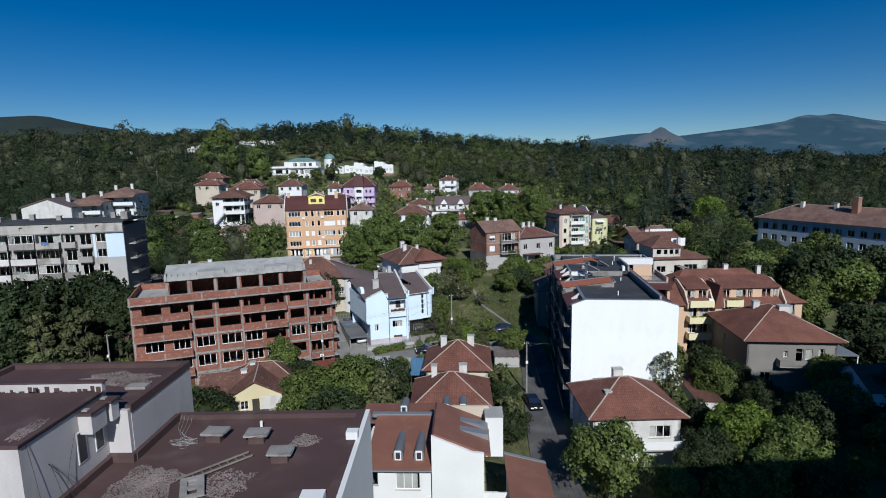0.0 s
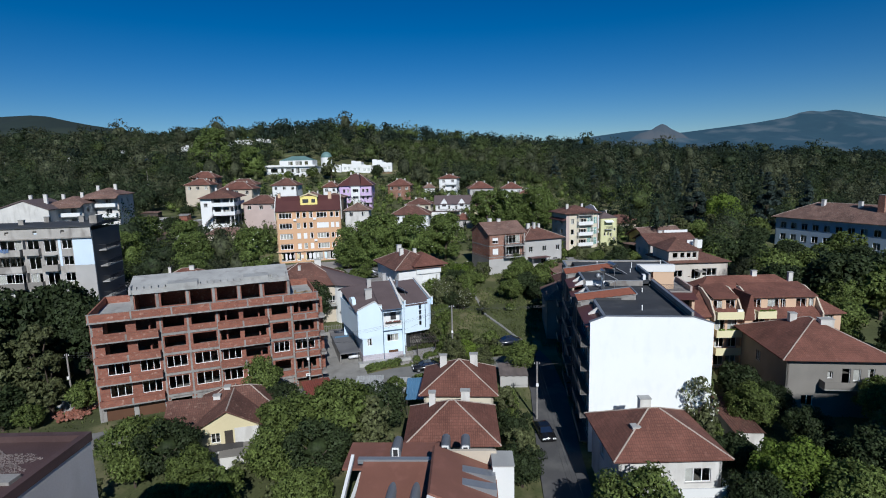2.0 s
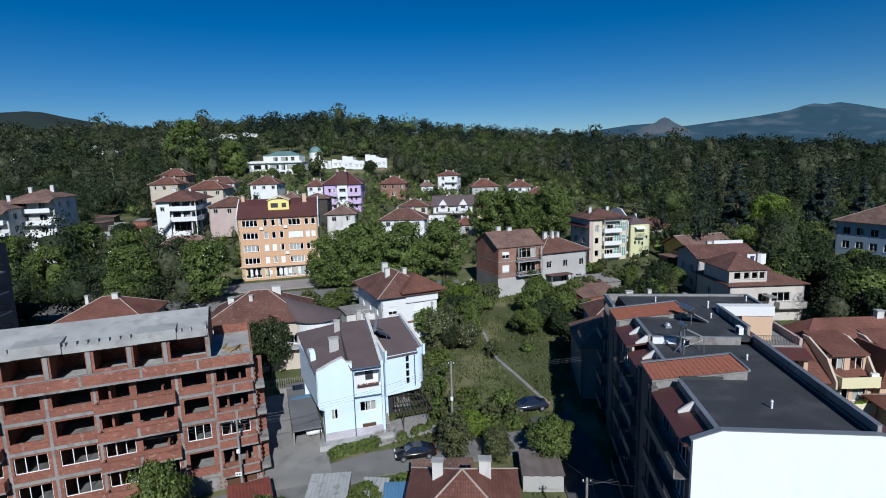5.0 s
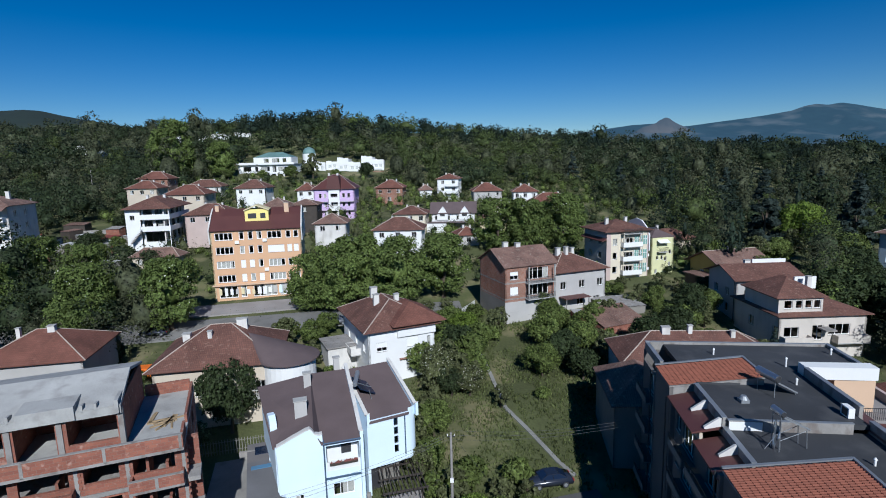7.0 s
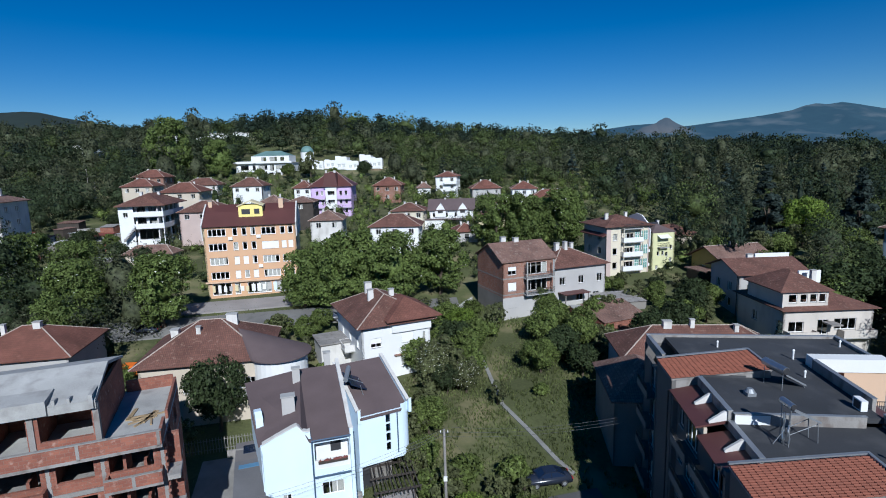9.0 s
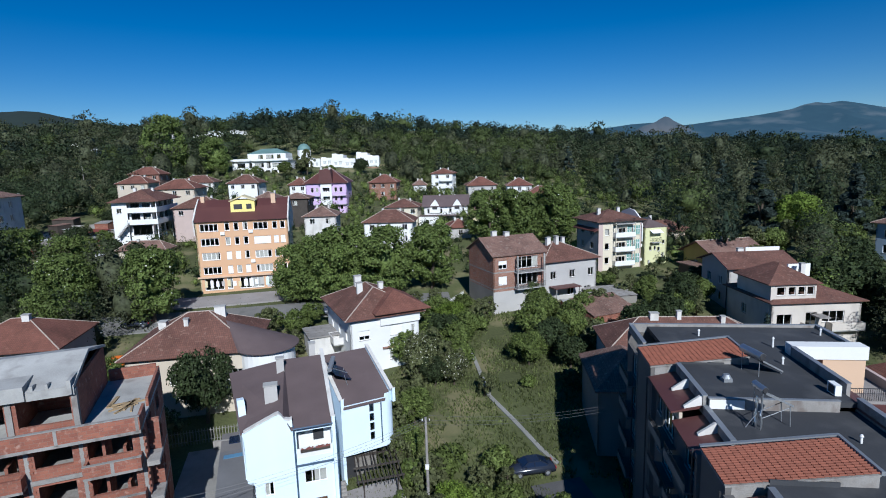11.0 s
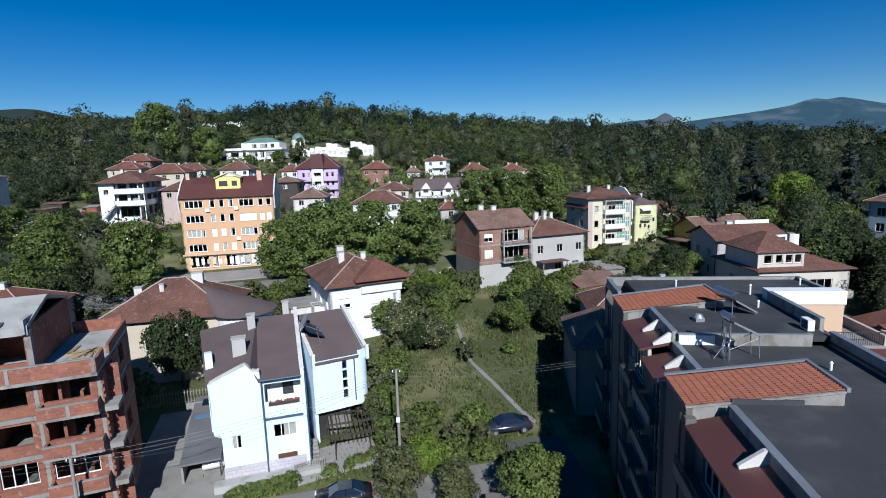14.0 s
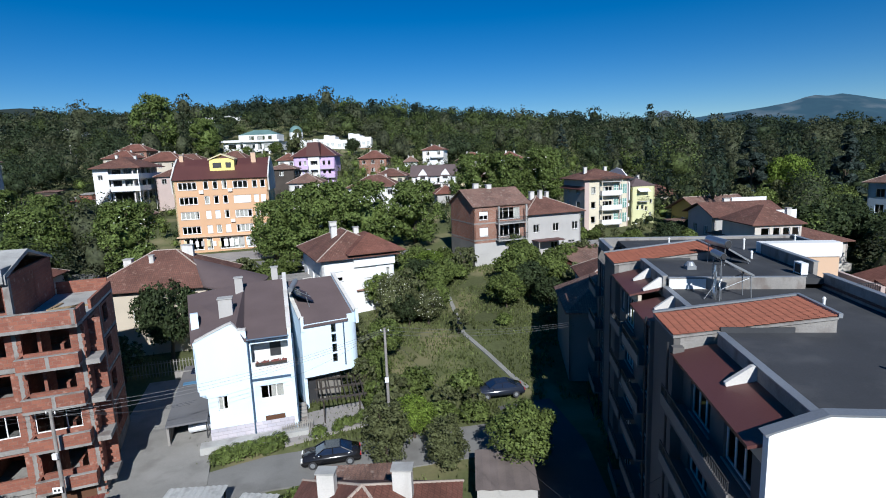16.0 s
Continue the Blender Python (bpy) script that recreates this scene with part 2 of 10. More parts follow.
# ---- mesh helpers ----
TAKEN = []
def uv_metres(bm):
    """Surface coordinates in metres: along the level line and up the slope of each face."""
    lay = bm.loops.layers.uv.verify()
    for f in bm.faces:
        f.normal_update()
        n = f.normal
        if abs(n.z) > 0.985:
            t, b = Vector((1, 0, 0)), Vector((0, 1, 0))
        else:
            t = Vector((0, 0, 1)).cross(n).normalized()
            b = n.cross(t)
        for lp in f.loops:
            lp[lay].uv = (lp.vert.co.dot(t), lp.vert.co.dot(b))


def part(name, bm, material, parent=None, label="", smooth=False):
    if isinstance(bm, list):
        return [part(name, b, material, parent, label, smooth) for b in bm][0]
    uv_metres(bm)
    me = bpy.data.meshes.new(name)
    bm.to_mesh(me)
    bm.free()
    me.materials.append(material)
    if smooth:
        me.polygons.foreach_set("use_smooth", [True] * len(me.polygons))
    ob = new(name, me)
    ob.parent = parent
    if label:
        ob["label"] = label
    return ob


def thing(name, x, y, z, rot, label, category, group="", kind=""):
    ob = new(name)
    ob.matrix_basis = pose(x, y, z, 0, 0, rot)
    return tagged(ob, label, category, group, kind)


def quad(bm, *pts):
    return bm.faces.new([bm.verts.new(p) for p in pts])


def box(bm, x0, x1, y0, y1, z0, z1, m=None):
    v = [bm.verts.new((m @ Vector((x, y, z))) if m else (x, y, z)) for x in (x0, x1) for y in (y0, y1) for z in (z0, z1)]
    for i in ((0, 1, 3, 2), (4, 6, 7, 5), (0, 4, 5, 1), (2, 3, 7, 6), (0, 2, 6, 4), (1, 5, 7, 3)):
        bm.faces.new([v[k] for k in i])
    return bm


def boxes(*bs):
    """One mesh for a single box, or a list of meshes, which part() links as parts of their own."""
    each = [box(bmesh.new(), *b) for b in bs]
    return each[0] if len(each) == 1 else each


def prism(bm, pts, y0, y1, m=None):
    """A closed outline of (x, z) points pushed from y0 to y1."""
    a = [bm.verts.new((m @ Vector((x, y0, z))) if m else (x, y0, z)) for x, z in pts]
    b = [bm.verts.new((m @ Vector((x, y1, z))) if m else (x, y1, z)) for x, z in pts]
    bm.faces.new(a), bm.faces.new(b[::-1])
    for i in range(len(pts)):
        j = (i + 1) % len(pts)
        bm.faces.new((a[j], a[i], b[i], b[j]))
    bmesh.ops.recalc_face_normals(bm, faces=bm.faces)
    return bm


def tube(bm, p, q, r0, r1=None, n=8):
    """A tapered round bar from p to q."""
    p, q = Vector(p), Vector(q)
    r1 = r0 if r1 is None else r1
    m = (q - p).to_track_quat("Z", "Y").to_matrix()
    ring = [[bm.verts.new(c + m @ Vector((r * math.cos(k * math.tau / n), r * math.sin(k * math.tau / n), 0))) for k in range(n)] for c, r in ((p, r0), (q, r1))]
    for k in range(n):
        bm.faces.new((ring[0][k], ring[0][(k + 1) % n], ring[1][(k + 1) % n], ring[1][k]))
    bm.faces.new(ring[0][::-1]), bm.faces.new(ring[1])
    return bm


def side(which, w, d):
    """The frame of a side wall: x along the wall as seen from outside, y inwards, z up."""
    return {"f": Matrix.Identity(4), "r": pose(w, 0, 0, 0, 0, 90), "b": pose(w, d, 0, 0, 0, 180), "l": pose(0, d, 0, 0, 0, -90)}[which]


def wall_mesh(m, length, z0, z1, holes=(), t=0.28):
    """A wall of thickness t with openings (u0, u1, z0, z1) cut through it, in the frame m."""
    bm = bmesh.new()
    us = sorted({0.0, length, *(h[0] for h in holes), *(h[1] for h in holes)})
    zs = sorted({z0, z1, *(h[2] for h in holes), *(h[3] for h in holes)})
    us, zs = sorted({round(u, 3) for u in us if 0 <= u <= length}), sorted({round(z, 3) for z in zs if z0 <= z <= z1})
    verts = {}

    def v(u, y, z):
        k = (round(u, 4), y, round(z, 4))
        if k not in verts:
            verts[k] = bm.verts.new(m @ Vector((u, y, z)))
        return verts[k]

    def solid(i, j):
        if not (0 <= i < len(us) - 1 and 0 <= j < len(zs) - 1):
            return False
        u, z = (us[i] + us[i + 1]) / 2, (zs[j] + zs[j + 1]) / 2
        return not any(h[0] < u < h[1] and h[2] < z < h[3] for h in holes)

    for i in range(len(us) - 1):
        for j in range(len(zs) - 1):
            if not solid(i, j):
                continue
            a, b, c, e = us[i], us[i + 1], zs[j], zs[j + 1]
            bm.faces.new((v(a, 0, c), v(b, 0, c), v(b, 0, e), v(a, 0, e)))
            bm.faces.new((v(a, t, c), v(a, t, e), v(b, t, e), v(b, t, c)))
            if not solid(i - 1, j):
                bm.faces.new((v(a, 0, c), v(a, 0, e), v(a, t, e), v(a, t, c)))
            if not solid(i + 1, j):
                bm.faces.new((v(b, 0, c), v(b, t, c), v(b, t, e), v(b, 0, e)))
            if not solid(i, j - 1):
                bm.faces.new((v(a, 0, c), v(a, t, c), v(b, t, c), v(b, 0, c)))
            if not solid(i, j + 1):
                bm.faces.new((v(a, 0, e), v(b, 0, e), v(b, t, e), v(a, t, e)))
    return bm


CHANCE = random.Random(77)
CURTAIN = mat("pale_curtain", (0.55, 0.53, 0.50), 0.9, 0.15, 3.0, 0)


def window(parent, m, u0, u1, z0, z1, cols=2, material=None, sill=True, inset=0.12, blind=0.0, curtain=True, f=0.07):
    """A window set into an opening: frame with mullions, sill, one pane for each light, and a drawn blind where asked."""
    step = (u1 - u0) / cols
    lights = [(k * step + (f if k == 0 else f / 2), (k + 1) * step - (f if k == cols - 1 else f / 2), z0 + f, z1 - f) for k in range(cols)]
    bm = wall_mesh(m @ Matrix.Translation((u0, inset, 0)), u1 - u0, z0, z1, lights, 0.07)
    win = part("window", bm, material or PVC, parent)
    for k in range(cols):
        bm = bmesh.new()
        a, b = u0 + k * step + f / 2 + 0.01, u0 + (k + 1) * step - f / 2 - 0.01
        quad(bm, *(m @ Vector(p) for p in ((a, inset + 0.035, z0 + f), (b, inset + 0.035, z0 + f), (b, inset + 0.035, z1 - f), (a, inset + 0.035, z1 - f))))
        part("pane", bm, GLASS, win).visible_shadow = False
    if sill:
        part("sill", box(bmesh.new(), u0 - 0.06, u1 + 0.06, -0.07, inset, z0 - 0.05, z0 - 0.004, m), CONCL, win)
    luck = CHANCE.random()
    if curtain and not blind and luck < 0.36:
        k = CHANCE.uniform(0.25, 0.95) * (u1 - u0 - 2 * f)
        a = u0 + f if luck < 0.18 else u1 - f - k
        part("curtain", box(bmesh.new(), a, a + k, inset + 0.1, inset + 0.13, z0 + f, z1 - f, m), CURTAIN, win)
    if blind:
        part("blind", box(bmesh.new(), u0 + f, u1 - f, inset - 0.04, inset - 0.01, z1 - f - blind * (z1 - z0 - 2 * f), z1 - f, m), PVC, win, "lowered white roller blind")
    return win


def hip_roof(w, d, ze, rise, over, thick=0.14, gable=False):
    """A hipped (or gabled) roof over a w x d plan; returns its mesh and the lines of its hips and ridge."""
    bm = bmesh.new()
    x0, x1, y0, y1 = -over, w + over, -over, d + over
    top = ze + rise
    if x1 - x0 >= y1 - y0:
        h = 0 if gable else (y1 - y0) / 2
        r0, r1 = Vector((x0 + h, (y0 + y1) / 2, top)), Vector((x1 - h, (y0 + y1) / 2, top))
    else:
        h = 0 if gable else (x1 - x0) / 2
        r0, r1 = Vector(((x0 + x1) / 2, y0 + h, top)), Vector(((x0 + x1) / 2, y1 - h, top))
    long_x = x1 - x0 >= y1 - y0
    if gable:
        # two slabs over a closed loft that ends at the gable walls
        e0, e1, a0, a1, m = (y0, y1, -w, 0, pose(0, 0, 0, 0, 0, 90)) if long_x else (x0, x1, 0, d, Matrix.Identity(4))
        mid = (e0 + e1) / 2
        prism(bm, [(e0, ze), (mid, top), (e1, ze), (e1, ze + thick), (mid, top + thick), (e0, ze + thick)], a0 - over, a1 + over, m)
        prism(bm, [(e0 + 0.05, ze - 0.01), (e1 - 0.05, ze - 0.01), (mid, top - 0.02)], a0 + 0.02, a1 - 0.02, m)
        return bm, [(r0, r1)]
    c = [Vector(p) for p in ((x0, y0, ze), (x1, y0, ze), (x1, y1, ze), (x0, y1, ze))]
    up = [bm.verts.new(p + Vector((0, 0, thick))) for p in c]
    dn = [bm.verts.new(p) for p in c]
    a, b = bm.verts.new(r0 + Vector((0, 0, thick))), bm.verts.new(r1 + Vector((0, 0, thick)))
    if long_x:
        faces = ((up[0], up[1], b, a), (up[1], up[2], b), (up[2], up[3], a, b), (up[3], up[0], a))
        hips = [(c[0], r0), (c[3], r0), (c[1], r1), (c[2], r1)]
    else:
        faces = ((up[0], up[1], a), (up[1], up[2], b, a), (up[2], up[3], b), (up[3], up[0], a, b))
        hips = [(c[0], r0), (c[1], r0), (c[2], r1), (c[3], r1)]
    for f in faces:
        bm.faces.new(f)
    for i in range(4):
        bm.faces.new((dn[i], dn[(i + 1) % 4], up[(i + 1) % 4], up[i]))
    bm.faces.new(dn[::-1])
    return bm, hips + [(r0, r1)]


def ridge_tiles(bm, p, q, step=0.38, r=0.085):
    """Overlapping half-round ridge tiles bedded in mortar along a line."""
    p, q = Vector(p), Vector(q)
    n = max(1, int((q - p).length / step))
    for k in range(n):
        a, b = p.lerp(q, k / n), p.lerp(q, (k + 0.92) / n)
        tube(bm, a + Vector((0, 0, 0.10)), b + Vector((0, 0, 0.12)), r * 1.15, r * 0.9, 6)


def chimney(parent, x, y, z0, z1, sx=0.6, sy=0.6, material=None, cap=True):
    ch = part("chimney", boxes((x - sx / 2, x + sx / 2, y - sy / 2, y + sy / 2, z0, z1)), material or WHITE_OLD, parent)
    if cap:
        part("chimney_cap", boxes((x - sx / 2 - 0.07, x + sx / 2 + 0.07, y - sy / 2 - 0.07, y + sy / 2 + 0.07, z1, z1 + 0.09)), CONCL, ch)
    return ch


def balcony(parent, m, u0, u1, z, proj=1.2, h=0.95, material=None, rail=False):
    """A balcony slab with a solid or barred front."""
    slab = part("balcony", box(bmesh.new(), u0, u1, -proj, 0.0, z - 0.16, z, m), CONCL, parent)
    bm = bmesh.new()
    if rail:
        n = int((u1 - u0) / 0.14)
        for k in range(n + 1):
            u = u0 + 0.03 + (u1 - u0 - 0.06) * k / n
            box(bm, u - 0.012, u + 0.012, -proj + 0.02, -proj + 0.05, z, z + h, m)
        box(bm, u0, u1, -proj + 0.01, -proj + 0.06, z + h, z + h + 0.05, m)
        for u in (u0, u1 - 0.05):
            box(bm, u, u + 0.05, -proj + 0.06, 0, z + h, z + h + 0.05, m)
        part("railing", bm, METALD, slab)
    else:
        box(bm, u0, u1, -proj, -proj + 0.1, z, z + h, m)
        box(bm, u0, u0 + 0.1, -proj + 0.1, 0, z, z + h, m)
        box(bm, u1 - 0.1, u1, -proj + 0.1, 0, z, z + h, m)
        part("parapet", bm, material or WHITE, slab)
    return slab


def house(name, x, y, rot, w, d, zb, ze, rise, walls, roof, label, category="house", wins=(), over=0.55, gable=False, chims=(),
          balcs=(), deep=1.6, mortar=True, plinth=None, gable_mat=None, group="", frame_mat=None):
    """A plain house: four walls with windows let in, a tiled roof with ridge tiles, chimneys and balconies.
    wins: (side, u, z, width, height, lights[, blind]) with z above the base; chims: (u, v, height above the ridge line)."""
    zero = thing(name, x, y, zb, rot, label, category, group)
    c = pose(x, y, 0, 0, 0, rot) @ Vector((w / 2, d / 2, 0))
    TAKEN.append((c.x, c.y, max(w, d) / 2 + 1.6))
    h = ze - zb
    for s in "frbl":
        m, length = side(s, w, d), (w if s in "fb" else d)
        mine = [q for q in wins if q[0] == s]
        part("wall", wall_mesh(m, length, -deep, h, [(q[1], q[1] + q[3], q[2], q[2] + q[4]) for q in mine]), walls[s] if isinstance(walls, dict) else walls, zero)
        for q in mine:
            window(zero, m, q[1], q[1] + q[3], q[2], q[2] + q[4], q[5], frame_mat, blind=q[6] if len(q) > 6 else 0.0)
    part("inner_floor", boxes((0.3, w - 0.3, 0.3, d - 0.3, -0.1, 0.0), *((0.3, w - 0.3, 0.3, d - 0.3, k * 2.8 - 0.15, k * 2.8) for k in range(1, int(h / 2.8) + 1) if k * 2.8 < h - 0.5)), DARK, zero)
    bm, lines = hip_roof(w, d, h, rise, over, gable=gable)
    rf = part("roof", bm, roof, zero)
    if gable:
        e, skin = rise * over / (min(w, d) / 2 + over), gable_mat or (walls["f"] if isinstance(walls, dict) else walls)
        n, m = (d, pose(0, 0, 0, 0, 0, 90)) if w >= d else (w, Matrix.Identity(4))
        for v in ((-w, -0.25) if w >= d else (0.0, d - 0.25)):
            part("gable", prism(bmesh.new(), [(0, h - 0.004), (n, h - 0.004), (n, h + e), (n / 2, h + rise), (0, h + e)], v, v + 0.25, m), skin, zero)
    if mortar:
        bm = bmesh.new()
        for p, q in lines:
            ridge_tiles(bm, p, q)
        part("ridge_tiles", bm, MORTAR, rf, "pale mortared ridge tiles")
    for c in chims:
        chimney(zero, c[0], c[1], h + 0.1, h + rise + c[2], *(c[3:5] if len(c) > 4 else (0.6, 0.6)))
    for b in balcs:
        balcony(zero, side(b[0], w, d), *b[1:])
    return zero


# ---- the ground ----
ROWS_Y = (-400, 60, 80, 92, 100, 120, 143, 160, 185, 205, 230, 262, 310, 400, 500, 640, 900, 1400, 2500, 4600)
ROWS_Z = (0, 0, 0.6, 1.6, 2.2, 4.2, 6.9, 8.4, 12.6, 14.8, 17.3, 20.0, 27.0, 44.0, 56.0, 52.0, 40.0, 40.0, 42.0, 45.0)
RIDGE_X = (-3000, -600, -281, -190, -97, 8, 114, 272, 377, 700, 3000)
RIDGE_Z = (45, 52, 57, 58, 66, 55, 44, 34, 28, 24, 20)


def ground_z(x, y):
    z = float(np.interp(y, ROWS_Y, ROWS_Z))
    far = float(np.interp(x, RIDGE_X, RIDGE_Z)) / 56.0
    k = min(1.0, max(0.0, (y - 215) / 150))
    z *= 1 + (far - 1) * k
    if y > 70:
        z += 0.035 * max(0.0, -55 - max(x, -190)) * min(1.0, (y - 70) / 70)
        z *= 1 - 0.45 * min(1.0, max(0.0, (x - 50) / 70)) * (1 - k)
    return z


def ground():
    xs = sorted({*np.linspace(-130, 130, 105).tolist(), *np.linspace(-700, 700, 71).tolist(), *np.linspace(-4800, 4800, 25).tolist()})
    ys = sorted({*np.linspace(0, 330, 133).tolist(), *np.linspace(-300, 900, 61).tolist(), *np.linspace(-3000, 4800, 27).tolist()})
    verts = [(x, y, ground_z(x, y) + 0.12 * noise.noise((x * 0.13, y * 0.13, 0)) - 0.06) for y in ys for x in xs]
    n = len(xs)
    faces = [(j * n + i, j * n + i + 1, (j + 1) * n + i + 1, (j + 1) * n + i) for j in range(len(ys) - 1) for i in range(n - 1)]
    me = bpy.data.meshes.new("ground")
    me.from_pydata(verts, [], faces)
    me.materials.append(GRASS)
    me.polygons.foreach_set("use_smooth", [True] * len(me.polygons))
    return tagged(new("ground", me), "rough green and brown grass rising to the wooded hills", "ground", kind="structure")


ground()


# ---- roads ----
def ribbon(name, pts, width, z_up, material, label, category):
    """A strip laid along a line of (x, y) points, following the ground."""
    bm, prev = bmesh.new(), None
    line = []
    for (ax, ay), (bx, by) in zip(pts, pts[1:]):
        n = max(1, int(math.hypot(bx - ax, by - ay) / 1.5))
        line += [(ax + (bx - ax) * k / n, ay + (by - ay) * k / n) for k in range(n)]
    line.append(pts[-1])
    for k, (x, y) in enumerate(line):
        x2, y2 = line[min(k + 1, len(line) - 1)]
        x1, y1 = line[max(k - 1, 0)]
        t = Vector((x2 - x1, y2 - y1, 0)).normalized()
        s = Vector((-t.y, t.x, 0)) * width / 2
        row = []
        for f in (-1, -0.5, 0, 0.5, 1):
            px, py = x + s.x * f, y + s.y * f
            row.append(bm.verts.new((px, py, ground_z(px, py) + z_up)))
        low = [bm.verts.new((row[i].co.x, row[i].co.y, row[i].co.z - 0.4)) for i in (0, 4)]
        if prev:
            for i in range(4):
                bm.faces.new((prev[0][i], row[i], row[i + 1], prev[0][i + 1]))
            bm.faces.new((prev[1][0], low[0], row[0], prev[0][0]))
            bm.faces.new((prev[0][4], row[4], low[1], prev[1][1]))
        prev = (row, low)
    bmesh.ops.recalc_face_normals(bm, faces=bm.faces)
    return tagged(part(name, bm, material), label, category, kind="structure")


ribbon("road", [(8.5, -40), (10.5, 40), (12.6, 66), (14.3, 82), (14.2, 91), (12.6, 97.5)], 5.0, 0.10, ASPH, "narrow worn grey asphalt street beside the apartment block", "street")
ribbon("road", [(-70, 62), (-44, 71), (-24, 81), (-8, 88.5), (6, 91.5), (14, 93)], 4.2, 0.09, LANE, "narrow grey asphalt lane between the gardens", "street")
ribbon("road", [(-120, 131), (-62, 137), (-36, 141), (-10, 145.5), (3, 147)], 8.0, 0.11, LANE, "grey asphalt street under the chestnut trees", "street")
ribbon("pavement", [(-56, 146.5), (-42, 149), (-26, 152)], 6.0, 0.22, PAVE, "reddish paved forecourt of the shops", "pavement")
ribbon("yard", [(-13.6, 86.6), (-15.8, 93), (-17.5, 97)], 3.2, 0.16, DRIVE, "pale concrete apron before the carport", "driveway")
ribbon("yard", [(-17.2, 84.5), (-19.8, 95), (-22, 104)], 6.4, 0.14, DRIVE, "pale concrete driveway between the shell and the blue house", "driveway")
ribbon("path", [(13.4, 100.2), (12.06, 102.7), (9.89, 108.1), (7.56, 113.4), (6.6, 120.5), (5.5, 128)], 0.5, 0.10, PATHC, "narrow concrete garden path across the lawn", "path")


# ---- the apartment block with the blank white end wall ----
def tile_field(parent, u0, u1, v0, v1, z0, z1, nu, nv):
    """Single interlocking tiles on a slope that rises along u."""
    du, dv = (u1 - u0) / nu, (v1 - v0) / nv
    bm = bmesh.new()
    k = (z1 - z0) / (u1 - u0)
    pts = [(0, -0.02), (0.25 * dv, 0.045), (0.5 * dv, -0.005), (0.72 * dv, -0.025), (dv, -0.02)]
    lo = [bm.verts.new((0, y, h + 0.035)) for y, h in pts]
    hi = [bm.verts.new((du * 1.08, y, h + k * du * 1.08)) for y, h in pts]
    un = [bm.verts.new((0, y, h)) for y, h in pts]
    for i in range(len(pts) - 1):
        bm.faces.new((lo[i], hi[i], hi[i + 1], lo[i + 1]))
        bm.faces.new((un[i], lo[i], lo[i + 1], un[i + 1]))
    bmesh.ops.recalc_face_normals(bm, faces=bm.faces)
    first = part("tile", bm, TILE_N, parent)
    first.location = (u0, v0, z0)
    for i in range(nu):
        for j in range(nv):
            if i or j:
                o = new("tile", first.data)
                o.parent = parent
                o.location = (u0 + i * du, v0 + j * dv, z0 + k * i * du)


def railing(bm, m, u0, u1, y, z, h=0.95):
    n = max(2, int((u1 - u0) / 0.15))
    for k in range(n + 1):
        u = u0 + (u1 - u0) * k / n
        box(bm, u - 0.012, u + 0.012, y, y + 0.025, z, z + h, m)
    box(bm, u0, u1, y - 0.01, y + 0.04, z + h, z + h + 0.05, m)


